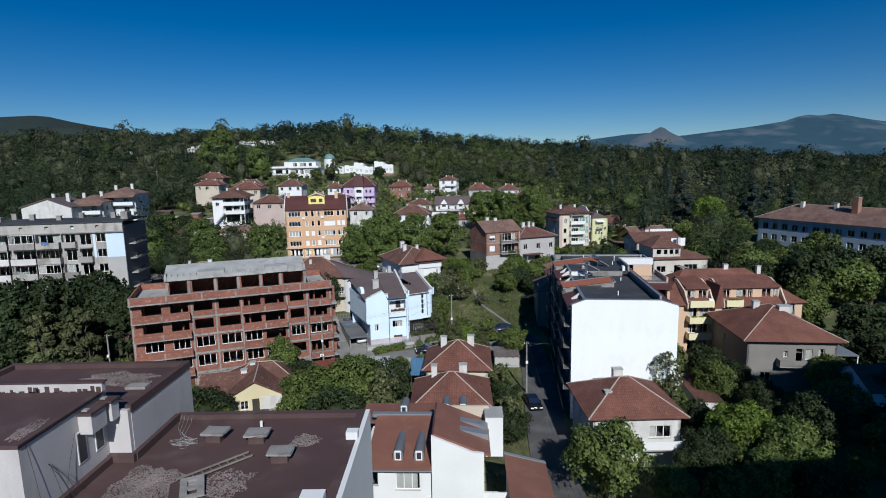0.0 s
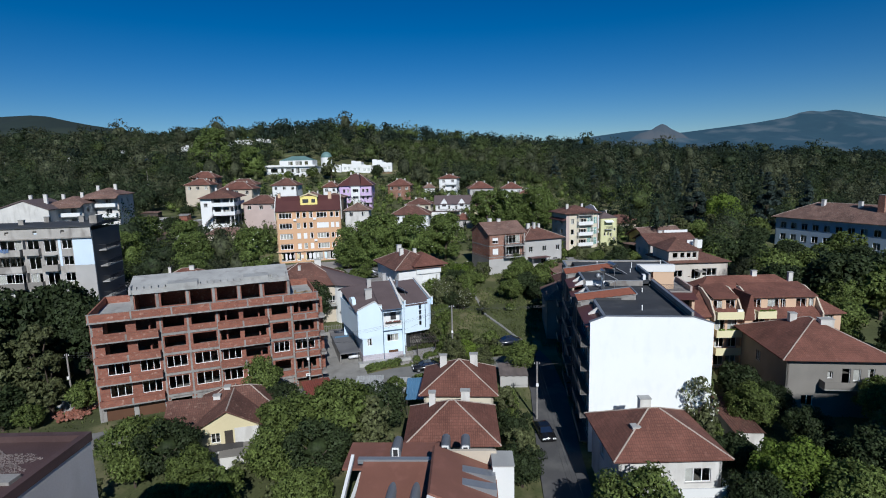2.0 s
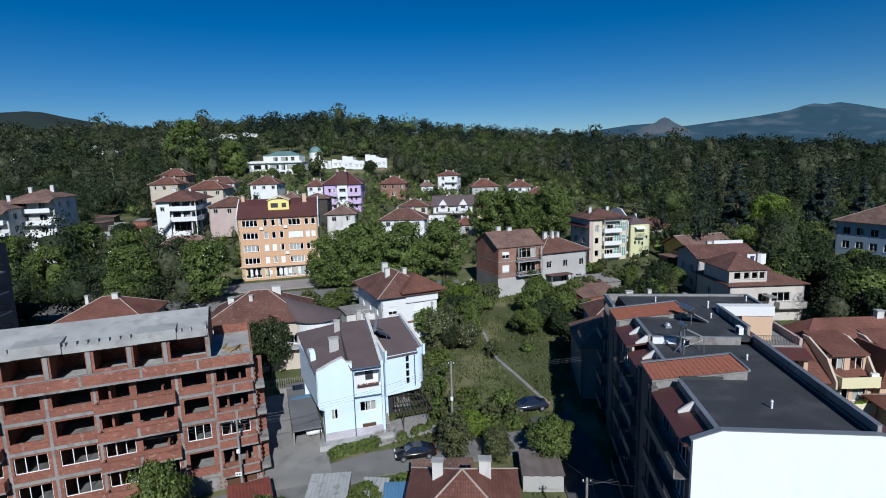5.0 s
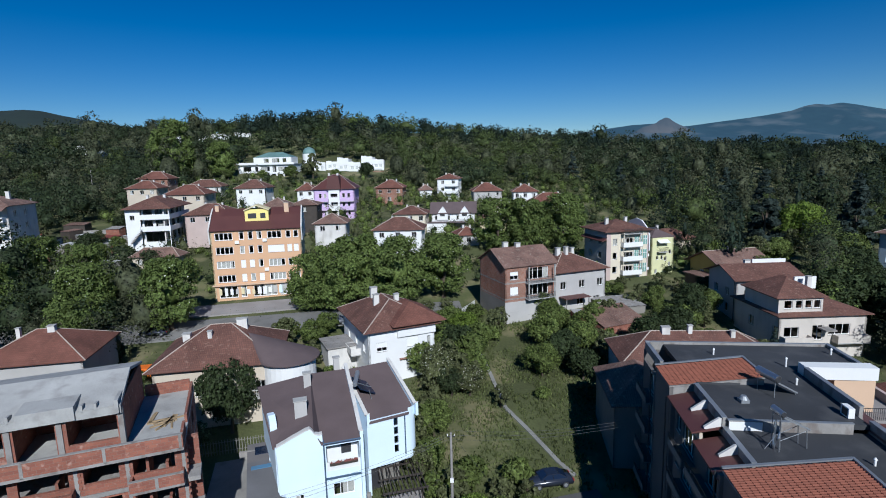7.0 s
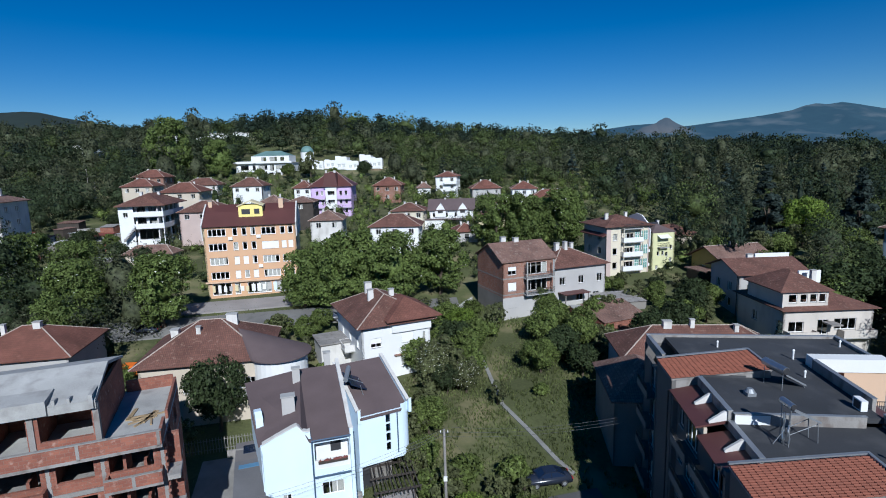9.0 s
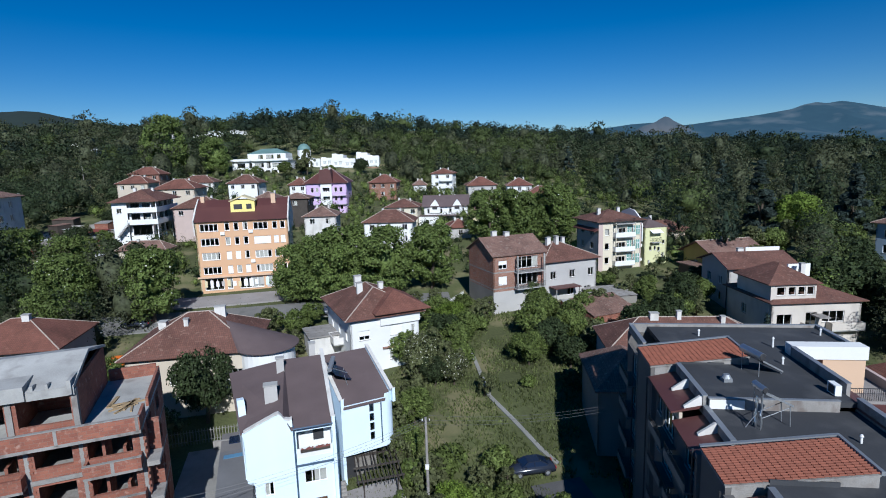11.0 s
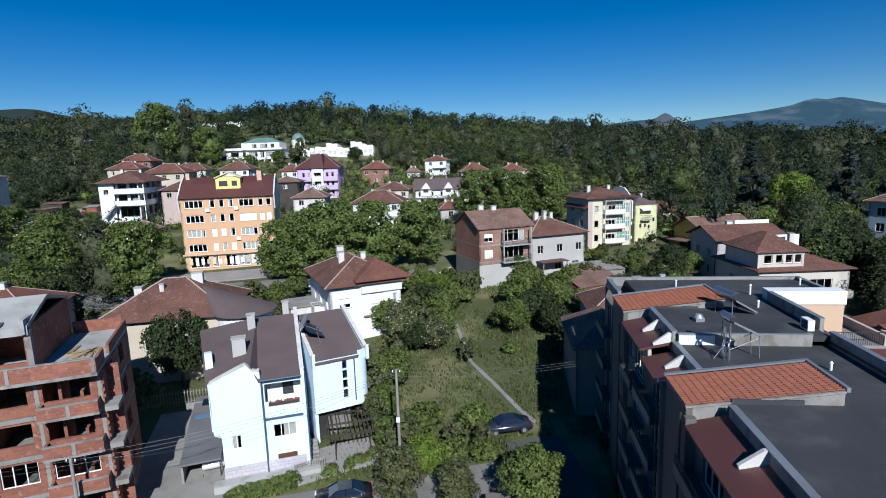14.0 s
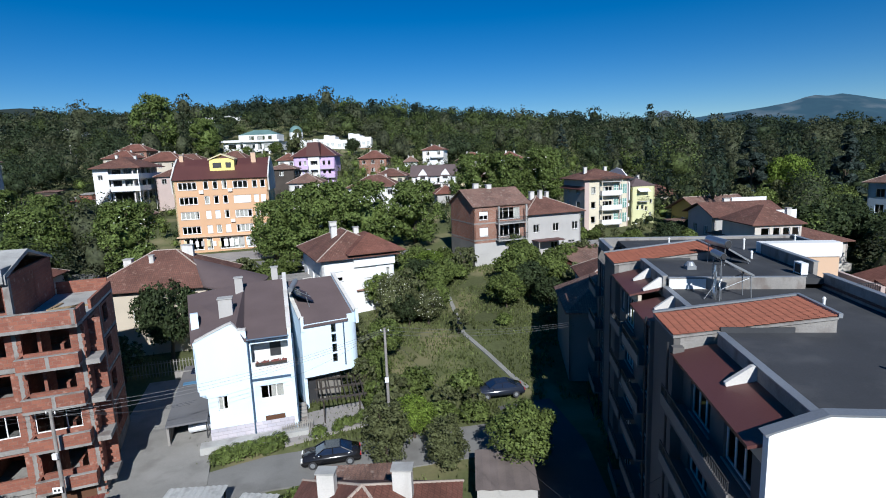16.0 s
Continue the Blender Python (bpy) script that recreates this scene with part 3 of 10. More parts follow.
def block():
    Z = 0.3
    zero = thing("apartment_building", 16.15, 66.8, Z, -6.4, "long grey apartment block with blank white end wall", "apartment building")
    W, L1, L2, top, deck = 12.73, 17.5, 33.4, 15.95, 15.55
    # white end wall with cut corners
    part("wall", prism(bmesh.new(), [(-0.12, -2), (W + 0.2, -2), (W + 0.2, 15.26), (10.8, top), (1.6, top), (-0.12, 15.26)], -0.06, 0.3), BLANK, zero, "blank white insulated end wall")
    part("coping", prism(bmesh.new(), [(-0.2, 15.22), (0.0, 15.34), (1.6, top + 0.01), (10.8, top + 0.01), (W, 15.36), (W + 0.24, 15.25), (W + 0.3, 15.33), (10.85, top + 0.07), (1.55, top + 0.07), (-0.26, 15.3)], -0.1, 0.36), METAL, zero)
    # street side, with window and balcony openings
    m = side("l", W, L2)
    holes, wins, bal = [], [], []
    for k in range(5):
        z = 0.9 + k * 2.85
        for v, w, h, cols in ((1.2, 2.4, 2.0, 3), (5.0, 2.4, 2.0, 3), (9.3, 0.9, 1.4, 1), (11.3, 0.9, 1.4, 1), (13.6, 2.4, 2.0, 3), (18.6, 2.4, 2.0, 3), (21.6, 0.9, 1.4, 1), (24.6, 0.9, 1.4, 1), (28.6, 2.4, 2.0, 3)):
            z0 = z + (0.1 if h == 2.0 else 0.6)
            u = L2 - v - w
            holes.append((u, u + w, z0, z0 + h))
            wins.append((u, u + w, z0, z0 + h, cols))
        for v0, v1 in ((0.5, 8.3), (13.0, 17.2), (18.0, 21.2), (28.2, 31.6)):
            bal.append((L2 - v1, L2 - v0, z))
    part("wall", wall_mesh(m, L2, -2, 14.54, holes, 0.3), STREET_SIDE, zero, "street wall in a grey darkened to stand for shade")
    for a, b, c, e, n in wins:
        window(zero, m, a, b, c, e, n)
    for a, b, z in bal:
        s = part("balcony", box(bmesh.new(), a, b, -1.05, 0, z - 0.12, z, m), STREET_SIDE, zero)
        bm = bmesh.new()
        box(bm, a, b, -1.05, -0.97, z, z + 0.55, m)
        part("parapet", bm, GREYP, s)
        bm = bmesh.new()
        railing(bm, m, a, b, -1.02, z + 0.55, 0.42)
        part("railing", bm, METALD, s)
    for v in (8.65, 12.75, 23.3, 28.0):
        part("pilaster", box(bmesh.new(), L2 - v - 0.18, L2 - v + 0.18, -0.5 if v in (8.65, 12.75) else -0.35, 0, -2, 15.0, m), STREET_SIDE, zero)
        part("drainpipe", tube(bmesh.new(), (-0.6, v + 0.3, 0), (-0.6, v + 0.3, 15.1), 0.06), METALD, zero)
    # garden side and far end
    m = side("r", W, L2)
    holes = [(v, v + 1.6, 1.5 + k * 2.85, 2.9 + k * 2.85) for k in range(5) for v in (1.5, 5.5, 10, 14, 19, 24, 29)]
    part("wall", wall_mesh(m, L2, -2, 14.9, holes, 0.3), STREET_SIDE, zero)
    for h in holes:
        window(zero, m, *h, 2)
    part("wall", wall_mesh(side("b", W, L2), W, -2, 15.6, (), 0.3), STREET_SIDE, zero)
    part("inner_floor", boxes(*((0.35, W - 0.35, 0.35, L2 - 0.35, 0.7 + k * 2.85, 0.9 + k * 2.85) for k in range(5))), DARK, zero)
    # flat roofs
    part("roof", boxes((1.7, 10.7, 0.3, L1, deck - 0.3, deck)), MEMBR, zero, "dark grey felted flat roof")
    part("step_face", boxes((1.75, 3.9, L1 - 0.24, L1 - 0.205, deck + 0.05, deck + 0.66)), WHITE, zero, "white painted face of the roof step")
    part("roof", boxes((1.7, 10.7, L1, L2, deck + 0.25, deck + 0.6)), MEMBR, zero, "dark grey felted flat roof, a step higher")
    part("roof", boxes((10.7, 16.6, 27.2, L2, deck + 0.25, deck + 0.6)), MEMBR, zero)
    part("roof", prism(bmesh.new(), [(W + 0.1, 15.0), (W + 0.1, 15.12), (10.7, top - 0.08), (10.7, top - 0.25)], 0.36, 27), TILE_M, zero)
    par = [(1.45, 1.7, 0.36, 8.5, deck - 1.0, deck + 0.16), (1.45, 1.7, 12.95, L1, deck - 1.0, deck + 0.16), (10.7, 10.95, 0.36, L1 + 0.1, deck - 0.3, deck + 0.85),
           (1.45, 1.7, L1 + 0.1, 23.4, deck - 0.5, deck + 0.78), (10.7, 10.95, L1 + 1.2, 25.8, deck + 0.2, deck + 1.35), (1.75, 9.6, L1 - 0.2, L1 + 0.05, deck, deck + 0.72),
           (0.1, 16.6, L2 - 0.25, L2, deck, top + 0.42), (16.35, 16.6, 27.2, L2 - 0.25, deck, top + 0.42), (0.1, 0.35, 28.1, L2 - 0.25, deck, top + 0.36)]
    for b in par:
        p = part("parapet", boxes(b), CONC, zero)
        part("coping", boxes((b[0] - 0.05, b[1] + 0.05, b[2] + 0.004, b[3] - 0.004, b[5], b[5] + 0.05)), METAL, p)
    # maroon eaves roofs over the top balconies, with small white fins
    for v0, v1, dz in ((0.36, 8.75, 0), (12.7, L1 - 0.1, 0), (L1 + 0.1, 23.5, 0.5)):
        part("eaves_roof", prism(bmesh.new(), [(-0.55, 14.55 + dz), (-0.55, 14.67 + dz), (1.45, 15.12 + dz), (1.45, 14.95 + dz)], v0, v1), TILE_M, zero, "maroon sheet-metal eaves roof")
        part("soffit_wall", boxes((-0.02, 0.2, v0, v1, 14.0 + dz, 14.6 + dz)), BEIGE, zero)
        for f in ((v0 + v1) / 2,) if dz == 0 else ((v0 + v1) / 2, v0 + 0.2):
            part("fin", prism(bmesh.new(), [(0.35, 14.8 + dz), (1.45, 15.05 + dz), (1.45, 15.72 + dz), (1.25, 15.72 + dz), (0.3, 15.02 + dz)], f - 0.1, f + 0.1), WHITE_OLD, zero)
    # two raised strips with terracotta tiles
    for v0, v1, z0, z1 in ((9.0, 12.6, 15.42, 16.36), (23.7, 28.0, 15.95, 16.85)):
        s = part("tiled_roof", prism(bmesh.new(), [(-0.35, z0 - 0.16), (-0.35, z0 - 0.06), (6.8, z1 - 0.06), (6.8, z1 - 0.16)], v0, v1), CONC, zero, "narrow lean-to of terracotta tiles")
        tile_field(s, -0.35, 6.75, v0 + 0.05, v1 - 0.05, z0, z1, 20, 15)
        part("flashing", prism(bmesh.new(), [(-0.36, z0 + 0.03), (-0.36, z0 + 0.12), (6.85, z1 + 0.12), (6.85, z1 + 0.03)], v1, v1 + 0.22), METAL, s)
        part("flashing", boxes((6.8, 6.98, v0, v1 + 0.2, z1 - 0.1, z1 + 0.12)), METAL, s)
        part("cheek_wall", prism(bmesh.new(), [(0, 13), (6.8, 13), (6.8, z1 - 0.17), (0, z0 - 0.12)], v0 + 0.08, v0 + 0.3), CONC, zero)
        part("cheek_wall", prism(bmesh.new(), [(0, 13), (6.8, 13), (6.8, z1 - 0.17), (0, z0 - 0.12)], v1 - 0.3, v1 - 0.08), CONC, zero)
        part("cheek_wall", boxes((6.5, 6.78, v0 + 0.1, v1 - 0.1, 14, z1 - 0.15)), GREYL, zero)
        part("felt_upstand", boxes((1.75, 5.0, v0 - 0.02, v0 + 0.07, z1 - 1.2, z1 - 0.55)), MEMBR, zero)
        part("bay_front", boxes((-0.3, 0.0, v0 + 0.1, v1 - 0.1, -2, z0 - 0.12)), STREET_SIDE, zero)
    # stair head and the lower wing on the garden side
    part("stair_head", boxes((10.9, 16.4, 25.9, 27.1, deck + 0.3, deck + 1.35)), WHITE, zero, "white rooftop stair wall")
    part("stair_wall", boxes((13.2, 16.3, 26.0, 27.0, 12.5, deck + 0.3)), PEACH, zero)
    part("terrace", boxes((12.8, 18.6, 24.4, 32.0, 12.9, 13.15)), PAVE, zero, "paved roof terrace with a low railing")
    part("wing_wall", boxes((12.8, 18.5, 24.5, 31.9, -2, 12.88), (12.8, 18.5, 23.3, 24.45, -2, 9.9), (18.1, 18.5, 22.9, 24.45, -2, 12.4)), PEACH, zero, "peach rendered side wing")
    part("terrace_parapet", boxes((18.3, 18.6, 24.4, 32.0, 13.15, 13.9)), PINK, zero)
    bm = bmesh.new()
    railing(bm, pose(13.0, 24.5, 0), 0, 5.3, 0, 13.15)
    part("railing", bm, METALD, zero)
    part("eaves_roof", prism(bmesh.new(), [(22.4, 12.25), (22.4, 12.37), (24.36, 12.95), (24.36, 12.83)], -18.8, -12.8, pose(0, 0, 0, 0, 0, 90)), TILE_M, zero, "maroon sheet-metal eaves roof")
    # dark sheet that stands in for the shade deep in the loggia
    part("loggia_back", boxes((12.9, 18.05, 23.9, 24.0, 9.9, 12.5)), METALD, zero)
    bm = bmesh.new()
    railing(bm, pose(13.0, 23.35, 0), 0, 5.0, 0, 9.9)
    part("railing", bm, METALD, zero)
    return zero


block()


# ---- the unfinished brick and concrete shell ----
def shell():
    zero = thing("building_shell", -46.2, 75.6, 0.0, 22, "unfinished five-storey shell of red hollow blocks and raw concrete", "building")
    L, D = 29.2, 10.4
    floors = (2.6, 5.65, 8.55, 11.35, 14.15)
    bays = [(1.5, 4.1), (5.3, 7.7), (8.5, 11.1), (12.0, 15.0), (15.6, 18.1), (18.7, 21.65), (22.55, 24.75), (25.65, 28.4)]
    proud = [(0.35, 8.0), (15.3, 22.0), (25.4, 29.0)]
    cols = (0.0, 8.0, 11.35, 15.1, 21.9, 25.1, 28.8)
    # slabs, beams and columns
    for z in floors:
        part("slab", boxes((0, L, 0.05, D, z, z + 0.22)), CONCL if z == floors[-1] else CONC, zero)
        part("edge_beam", boxes((-0.01, L + 0.01, -0.04, 0.3, z - 0.06, z + 0.26)), CONC, zero)
    for c in cols:
        part("column", boxes((c + 0.07, c + 0.33, -0.012, 0.38, -1.5, 14.1)), CONC, zero)
        part("column", boxes((c, c + 0.4, D - 0.4, D, -1.5, 14.1)), CONC, zero)
        part("column", boxes((c, c + 0.4, D / 2, D / 2 + 0.4, -1.5, 14.1)), CONC, zero)
    # front: block panels between the floors, with openings
    for i, z in enumerate(floors[:-1]):
        z1 = floors[i + 1] - 0.12
        holes = [(a, b, z + 1.05, z1 - (0.0 if any(p[0] < a < p[1] for p in proud) else 0.12)) for a, b in bays]
        part("wall", wall_mesh(pose(0, 0.02, 0), L, z + 0.28, z1, holes, 0.25), BLOCK, zero, "panel of red hollow clay blocks")
        for a, b in proud:
            s = part("balcony", boxes((a, b, -1.0, -0.045, z + 0.02, z + 0.2)), CONC, zero)
            f = part("parapet", boxes((a + 0.02, b - 0.02, -0.98, -0.78, z + 0.2, z + 1.0), (a + 0.02, a + 0.2, -0.78, -0.05, z + 0.2, z + 1.0), (b - 0.2, b - 0.02, -0.78, -0.05, z + 0.2, z + 1.0)), BLOCK, s)
            part("coping", boxes((a, b, -1.0, -0.76, z + 1.0, z + 1.06)), BLOCK if b - a > 5 else CONC, f)
            n = 1
            for k in range(1, n + 1):
                u = a + (b - a) * k / (n + 1)
                part("post", boxes((u - 0.11, u + 0.11, -1.0, -0.77, z + 0.19, z + 1.02)), CONC, f)
    # toothed block edges beside the columns
    bm = bmesh.new()
    for c in cols[1:]:
        for k in range(55):
            z = 0.4 + k * 0.25
            if k % 2 and not any(abs(z - f) < 0.35 for f in floors):
                box(bm, c - 0.1, c + 0.08, -0.03, 0.1, z, z + 0.23)
                box(bm, c + 0.3, c + 0.5, -0.03, 0.1, z, z + 0.23)
    part("toothing", bm, BLOCK, zero)["kind"] = "stuff"
    # garages
    part("wall", wall_mesh(pose(0, 0.03, 0), L, -1.5, 2.45, [(0.8, 4.0, -0.2, 2.1), (4.6, 7.8, -0.2, 2.1), (8.6, 11.2, 0.2, 2.2), (15.6, 18.4, 0.6, 2.3), (18.8, 21.6, 0.7, 2.3), (25.7, 28.6, 0.9, 2.3)], 0.25), CONC, zero)
    for a, b, z in ((0.8, 4.0, -0.2), (4.6, 7.8, -0.2), (15.6, 18.4, 0.6), (25.7, 28.6, 0.9)):
        part("garage_door", boxes((a + 0.03, b - 0.03, 0.1, 0.16, z, 2.08)), DOORB, zero, "brown sheet-metal garage door")
    # frames already fitted on the two lower floors
    for i, (a, b) in [(0, q) for q in bays[:6]] + [(1, q) for q in (bays[0], bays[1], bays[2], bays[3], bays[4], bays[6], bays[7])]:
        z = floors[i]
        window(zero, pose(0, 0.02, 0), a, b, z + 1.05, floors[i + 1] - 0.24, 3, sill=False, curtain=False)
    # ends, back and partitions
    for s, length in (("l", D), ("r", D), ("b", L)):
        for i, z in enumerate(floors[:-1]):
            holes = [] if s in "lb" else [(2.0, 3.6, z + 1.1, floors[i + 1] - 0.3), (6.2, 7.8, z + 1.1, floors[i + 1] - 0.3)] + ([(12, 14, z + 1.1, floors[i + 1] - 0.3), (18, 20, z + 1.1, floors[i + 1] - 0.3)] if s == "b" else [])
            part("wall", wall_mesh(side(s, L, D), length, z + 0.28, floors[i + 1] - 0.1, holes, 0.25), BLOCK, zero)
        part("wall", wall_mesh(side(s, L, D), length, -1.5, 2.5, (), 0.25), CONC, zero)
    for z in floors[:-1]:
        part("partition", boxes(*((c + 0.05, c + 0.2, 0.4, D - 0.4, z + 0.2, z + 2.7) for c in (8.0, 11.5, 15.2, 22.0, 25.2)), (0.4, L - 0.4, 5.0, 5.2, z + 0.2, z + 2.7)), BLOCK, zero)
    for z in floors[:-1]:
        for a, b in proud:
            part("stub_wall", boxes((a + 1.0, a + 1.2, 0.5, 2.4, z + 0.2, z + 2.6), (b - 1.3, b - 1.1, 0.4, 1.8, z + 0.2, z + 1.4)), BLOCK, zero)
    # roof storey: terraces with parapets, set-back room, sloping slab with upstands
    z = floors[-1] + 0.22
    part("parapet", boxes((0.02, L - 0.02, -1.0, -0.8, z - 0.2, z + 1.0)), BLOCK, zero)
    part("terrace_slab", boxes((0, L, -1.02, 0.04, z - 0.22, z)), CONC, zero)
    part("coping", boxes((0, L, -1.03, -0.78, z + 1.0, z + 1.07)), CONC, zero)
    for k in range(7):
        u = 0.1 + (L - 0.4) * k / 6
        part("post", boxes((u, u + 0.2, -1.02, -0.77, z - 0.1, z + 1.01)), CONC, zero)
    part("parapet", boxes((0.02, 0.22, -0.8, D, z, z + 1.0)), BLOCK, zero)
    part("parapet", boxes((L - 0.22, L - 0.02, -0.8, 1.6, z, z + 0.9), (L - 0.22, L - 0.02, 3.2, D, z, z + 0.7)), BLOCK, zero)
    part("parapet", boxes((25.3, L - 0.25, D - 0.25, D, z, z + 1.0), (0.25, 4.8, D - 0.25, D, z, z + 1.0)), BLOCK, zero)
    u0, u1 = 4.9, 25.2
    holes = [(u0 + 0.5, u0 + 2.9), (u0 + 3.6, u0 + 6.6), (u0 + 7.2, u0 + 9.9), (u0 + 10.6, u0 + 13.2), (u0 + 13.8, u0 + 16.2), (u0 + 16.9, u0 + 20.0)]
    part("wall", wall_mesh(pose(0, 0.6, 0), L, z, z + 3.4, [(0, u0, z - 1, z + 4), (u1, L, z - 1, z + 4)] + [(a, b, z + (0.9 if i % 2 else 0.25), z + 2.85) for i, (a, b) in enumerate(holes)], 0.22), BLOCK, zero)
    for a in [u0] + [h[1] + 0.1 for h in holes]:
        part("column", boxes((a, a + 0.35, 0.5, 0.9, z, z + 3.2)), CONC, zero)
    part("wall", boxes((u0, u0 + 0.25, 0.85, D - 0.3, z, z + 3.3), (u1 - 0.25, u1, 0.85, D - 0.3, z, z + 3.3), (u0, u1, D - 0.5, D - 0.3, z, z + 3.2)), BLOCK, zero)
    part("partition", boxes(*((h[1] + 0.15, h[1] + 0.3, 0.9, 6, z, z + 2.9) for h in holes[:-1]), (u0, u1, 5.6, 5.8, z, z + 2.9)), BLOCK, zero)
    part("roof_slab", prism(bmesh.new(), [(0.35, z + 3.2), (5.2, z + 4.35), (5.2, z + 4.6), (0.3, z + 3.5)], -u1 - 0.1, -u0 + 0.1, pose(0, 0, 0, 0, 0, 90)), CONCL, zero, "sloping raw concrete roof slab")
    part("roof_slab", prism(bmesh.new(), [(5.2, z + 4.35), (D, z + 3.1), (D, z + 3.3), (5.2, z + 4.6)], -u1 - 0.1, -u0 + 0.1, pose(0, 0, 0, 0, 0, 90)), CONCL, zero)
    part("fascia", boxes((u0 - 0.1, u1 + 0.1, 0.3, 0.55, z + 2.85, z + 3.4)), CONCL, zero)
    solid = ((9.4, 13.2), (19.1, 22.5))
    for a, b in solid:
        part("upstand", prism(bmesh.new(), [(0.12, z + 2.95), (0.9, z + 2.95), (2.6, z + 3.85), (2.2, z + 4.05), (0.12, z + 3.95)], -b, -a, pose(0, 0, 0, 0, 0, 90)), CONCL, zero, "raised concrete box on the roof edge")
    for a in (u0, u1 - 0.25):
        part("upstand", prism(bmesh.new(), [(0.12, z + 2.95), (0.6, z + 3.4), (2.4, z + 3.9), (0.12, z + 3.95)], -a - 0.25, -a, pose(0, 0, 0, 0, 0, 90)), CONCL, zero)
    u = u0 + 0.8
    while u < u1 - 0.6:
        if not any(a - 0.2 < u < b + 0.2 for a, b in solid):
            part("rib", prism(bmesh.new(), [(0.3, z + 3.35), (1.5, z + 3.62), (0.75, z + 3.82), (0.3, z + 3.86)], -u - 0.08, -u + 0.08, pose(0, 0, 0, 0, 0, 90)), CONCL, zero)
        u += 0.86
    # the narrow return at the lane end
    for i, q in enumerate(floors[:-1]):
        part("return_wall", boxes((L + 0.02, L + 0.8, 1.4, 1.65, q + 0.28, floors[i + 1] - 0.1)), BLOCK, zero)
        part("return_slab", boxes((L + 0.02, L + 0.85, -0.4, 1.7, q - 0.1, q + 0.25)), CONC, zero)
    return zero


shell()


# ---- trees ----
def leaves(rng, centres, radii, count, size, droop=0.0, loose=0.3, crown=True, inner=0.6, sharp=0.85):
    """Three-cornered leaf blades strewn over the skins of many small clumps, and the way each one's light falls."""
    which = rng.choice(len(centres), count, p=radii ** 2 / (radii ** 2).sum())
    n = rng.normal(size=(count, 3))
    n /= np.linalg.norm(n, axis=1)[:, None]
    n[:, 2] = np.where(n[:, 2] < -0.5, -n[:, 2], n[:, 2])
    at = centres[which] + n * (radii[which] * rng.uniform(inner, 1.08, count))[:, None]
    face = n + rng.normal(size=(count, 3)) * loose
    face[:, 2] += 0.25
    if not crown:
        face[:, 2] = np.abs(face[:, 2]) + 0.2
    face /= np.linalg.norm(face, axis=1)[:, None]
    a = np.cross(face, rng.normal(size=(count, 3)))
    a /= np.linalg.norm(a, axis=1)[:, None]
    b = np.cross(face, a)
    s = (size * rng.uniform(0.6, 1.35, count))[:, None]
    b[:, 2] -= droop
    tri = np.stack([at - a * s * 0.55 - b * s * 0.32, at + a * s * 0.55 - b * s * 0.32, at + b * s * 0.62], 1)
    mid = centres.mean(0)
    spread = centres.std(0) + 0.05
    out = (at - mid) / spread if crown else np.tile([0.0, 0.0, 1.0], (count, 1))
    out /= np.linalg.norm(out, axis=1)[:, None] + 1e-6
    soft = face * sharp + n * 0.35 + out * 0.4
    soft /= np.linalg.norm(soft, axis=1)[:, None]
    return tri.reshape(-1, 3), np.repeat(soft, 3, axis=0)


def lump():
    """A round body of 42 corners and 80 faces."""
    g = (1 + 5 ** 0.5) / 2
    p = [Vector(v).normalized() for v in ((-1, g, 0), (1, g, 0), (-1, -g, 0), (1, -g, 0), (0, -1, g), (0, 1, g), (0, -1, -g), (0, 1, -g), (g, 0, -1), (g, 0, 1), (-g, 0, -1), (-g, 0, 1))]
    fs = ((0, 11, 5), (0, 5, 1), (0, 1, 7), (0, 7, 10), (0, 10, 11), (1, 5, 9), (5, 11, 4), (11, 10, 2), (10, 7, 6), (7, 1, 8), (3, 9, 4), (3, 4, 2), (3, 2, 6), (3, 6, 8), (3, 8, 9), (4, 9, 5), (2, 4, 11), (6, 2, 10), (8, 6, 7), (9, 8, 1))
    half, out = {}, []

    def mid(a, b):
        k = (min(a, b), max(a, b))
        if k not in half:
            half[k] = len(p)
            p.append((p[a] + p[b]).normalized())
        return half[k]

    for a, b, c in fs:
        d, e, f = mid(a, b), mid(b, c), mid(c, a)
        out += [(a, d, f), (b, e, d), (c, f, e), (d, e, f)]
    return np.array([tuple(v) for v in p]), np.array(out)


LUMP_V, LUMP_F = lump()


def core(rng, centres, k):
    """The dense inner foliage of a crown: one uneven body well inside the leaves, with its light."""
    mid, ext = centres.mean(0), centres.std(0) * 1.75 * k
    return mid + LUMP_V * ext * rng.uniform(0.75, 1.15, (42, 1)), LUMP_V.copy()


def leaf_mesh(name, blades, material, inner=None):
    verts, soft = blades
    me = bpy.data.meshes.new(name)
    index = np.arange(len(verts), dtype=np.int32)
    if inner is not None:
        body = np.arange(len(inner[0]) // 42)[:, None, None] * 42 + LUMP_F[None] + len(verts)
        index = np.concatenate([index, body.ravel().astype(np.int32)])
        verts, soft = np.concatenate([verts, inner[0]]), np.concatenate([soft, inner[1]])
    q = len(index) // 3
    me.vertices.add(len(verts)), me.loops.add(len(index)), me.polygons.add(q)
    me.vertices.foreach_set("co", verts.astype(np.float32).ravel())
    me.loops.foreach_set("vertex_index", index)
    me.polygons.foreach_set("loop_start", np.arange(0, len(index), 3, dtype=np.int32))
    me.polygons.foreach_set("loop_total", np.full(q, 3, dtype=np.int32))
    me.polygons.foreach_set("use_smooth", np.ones(q, dtype=bool))
    me.update()
    me.normals_split_custom_set_from_vertices(soft)
    me.materials.append(material)
    return me



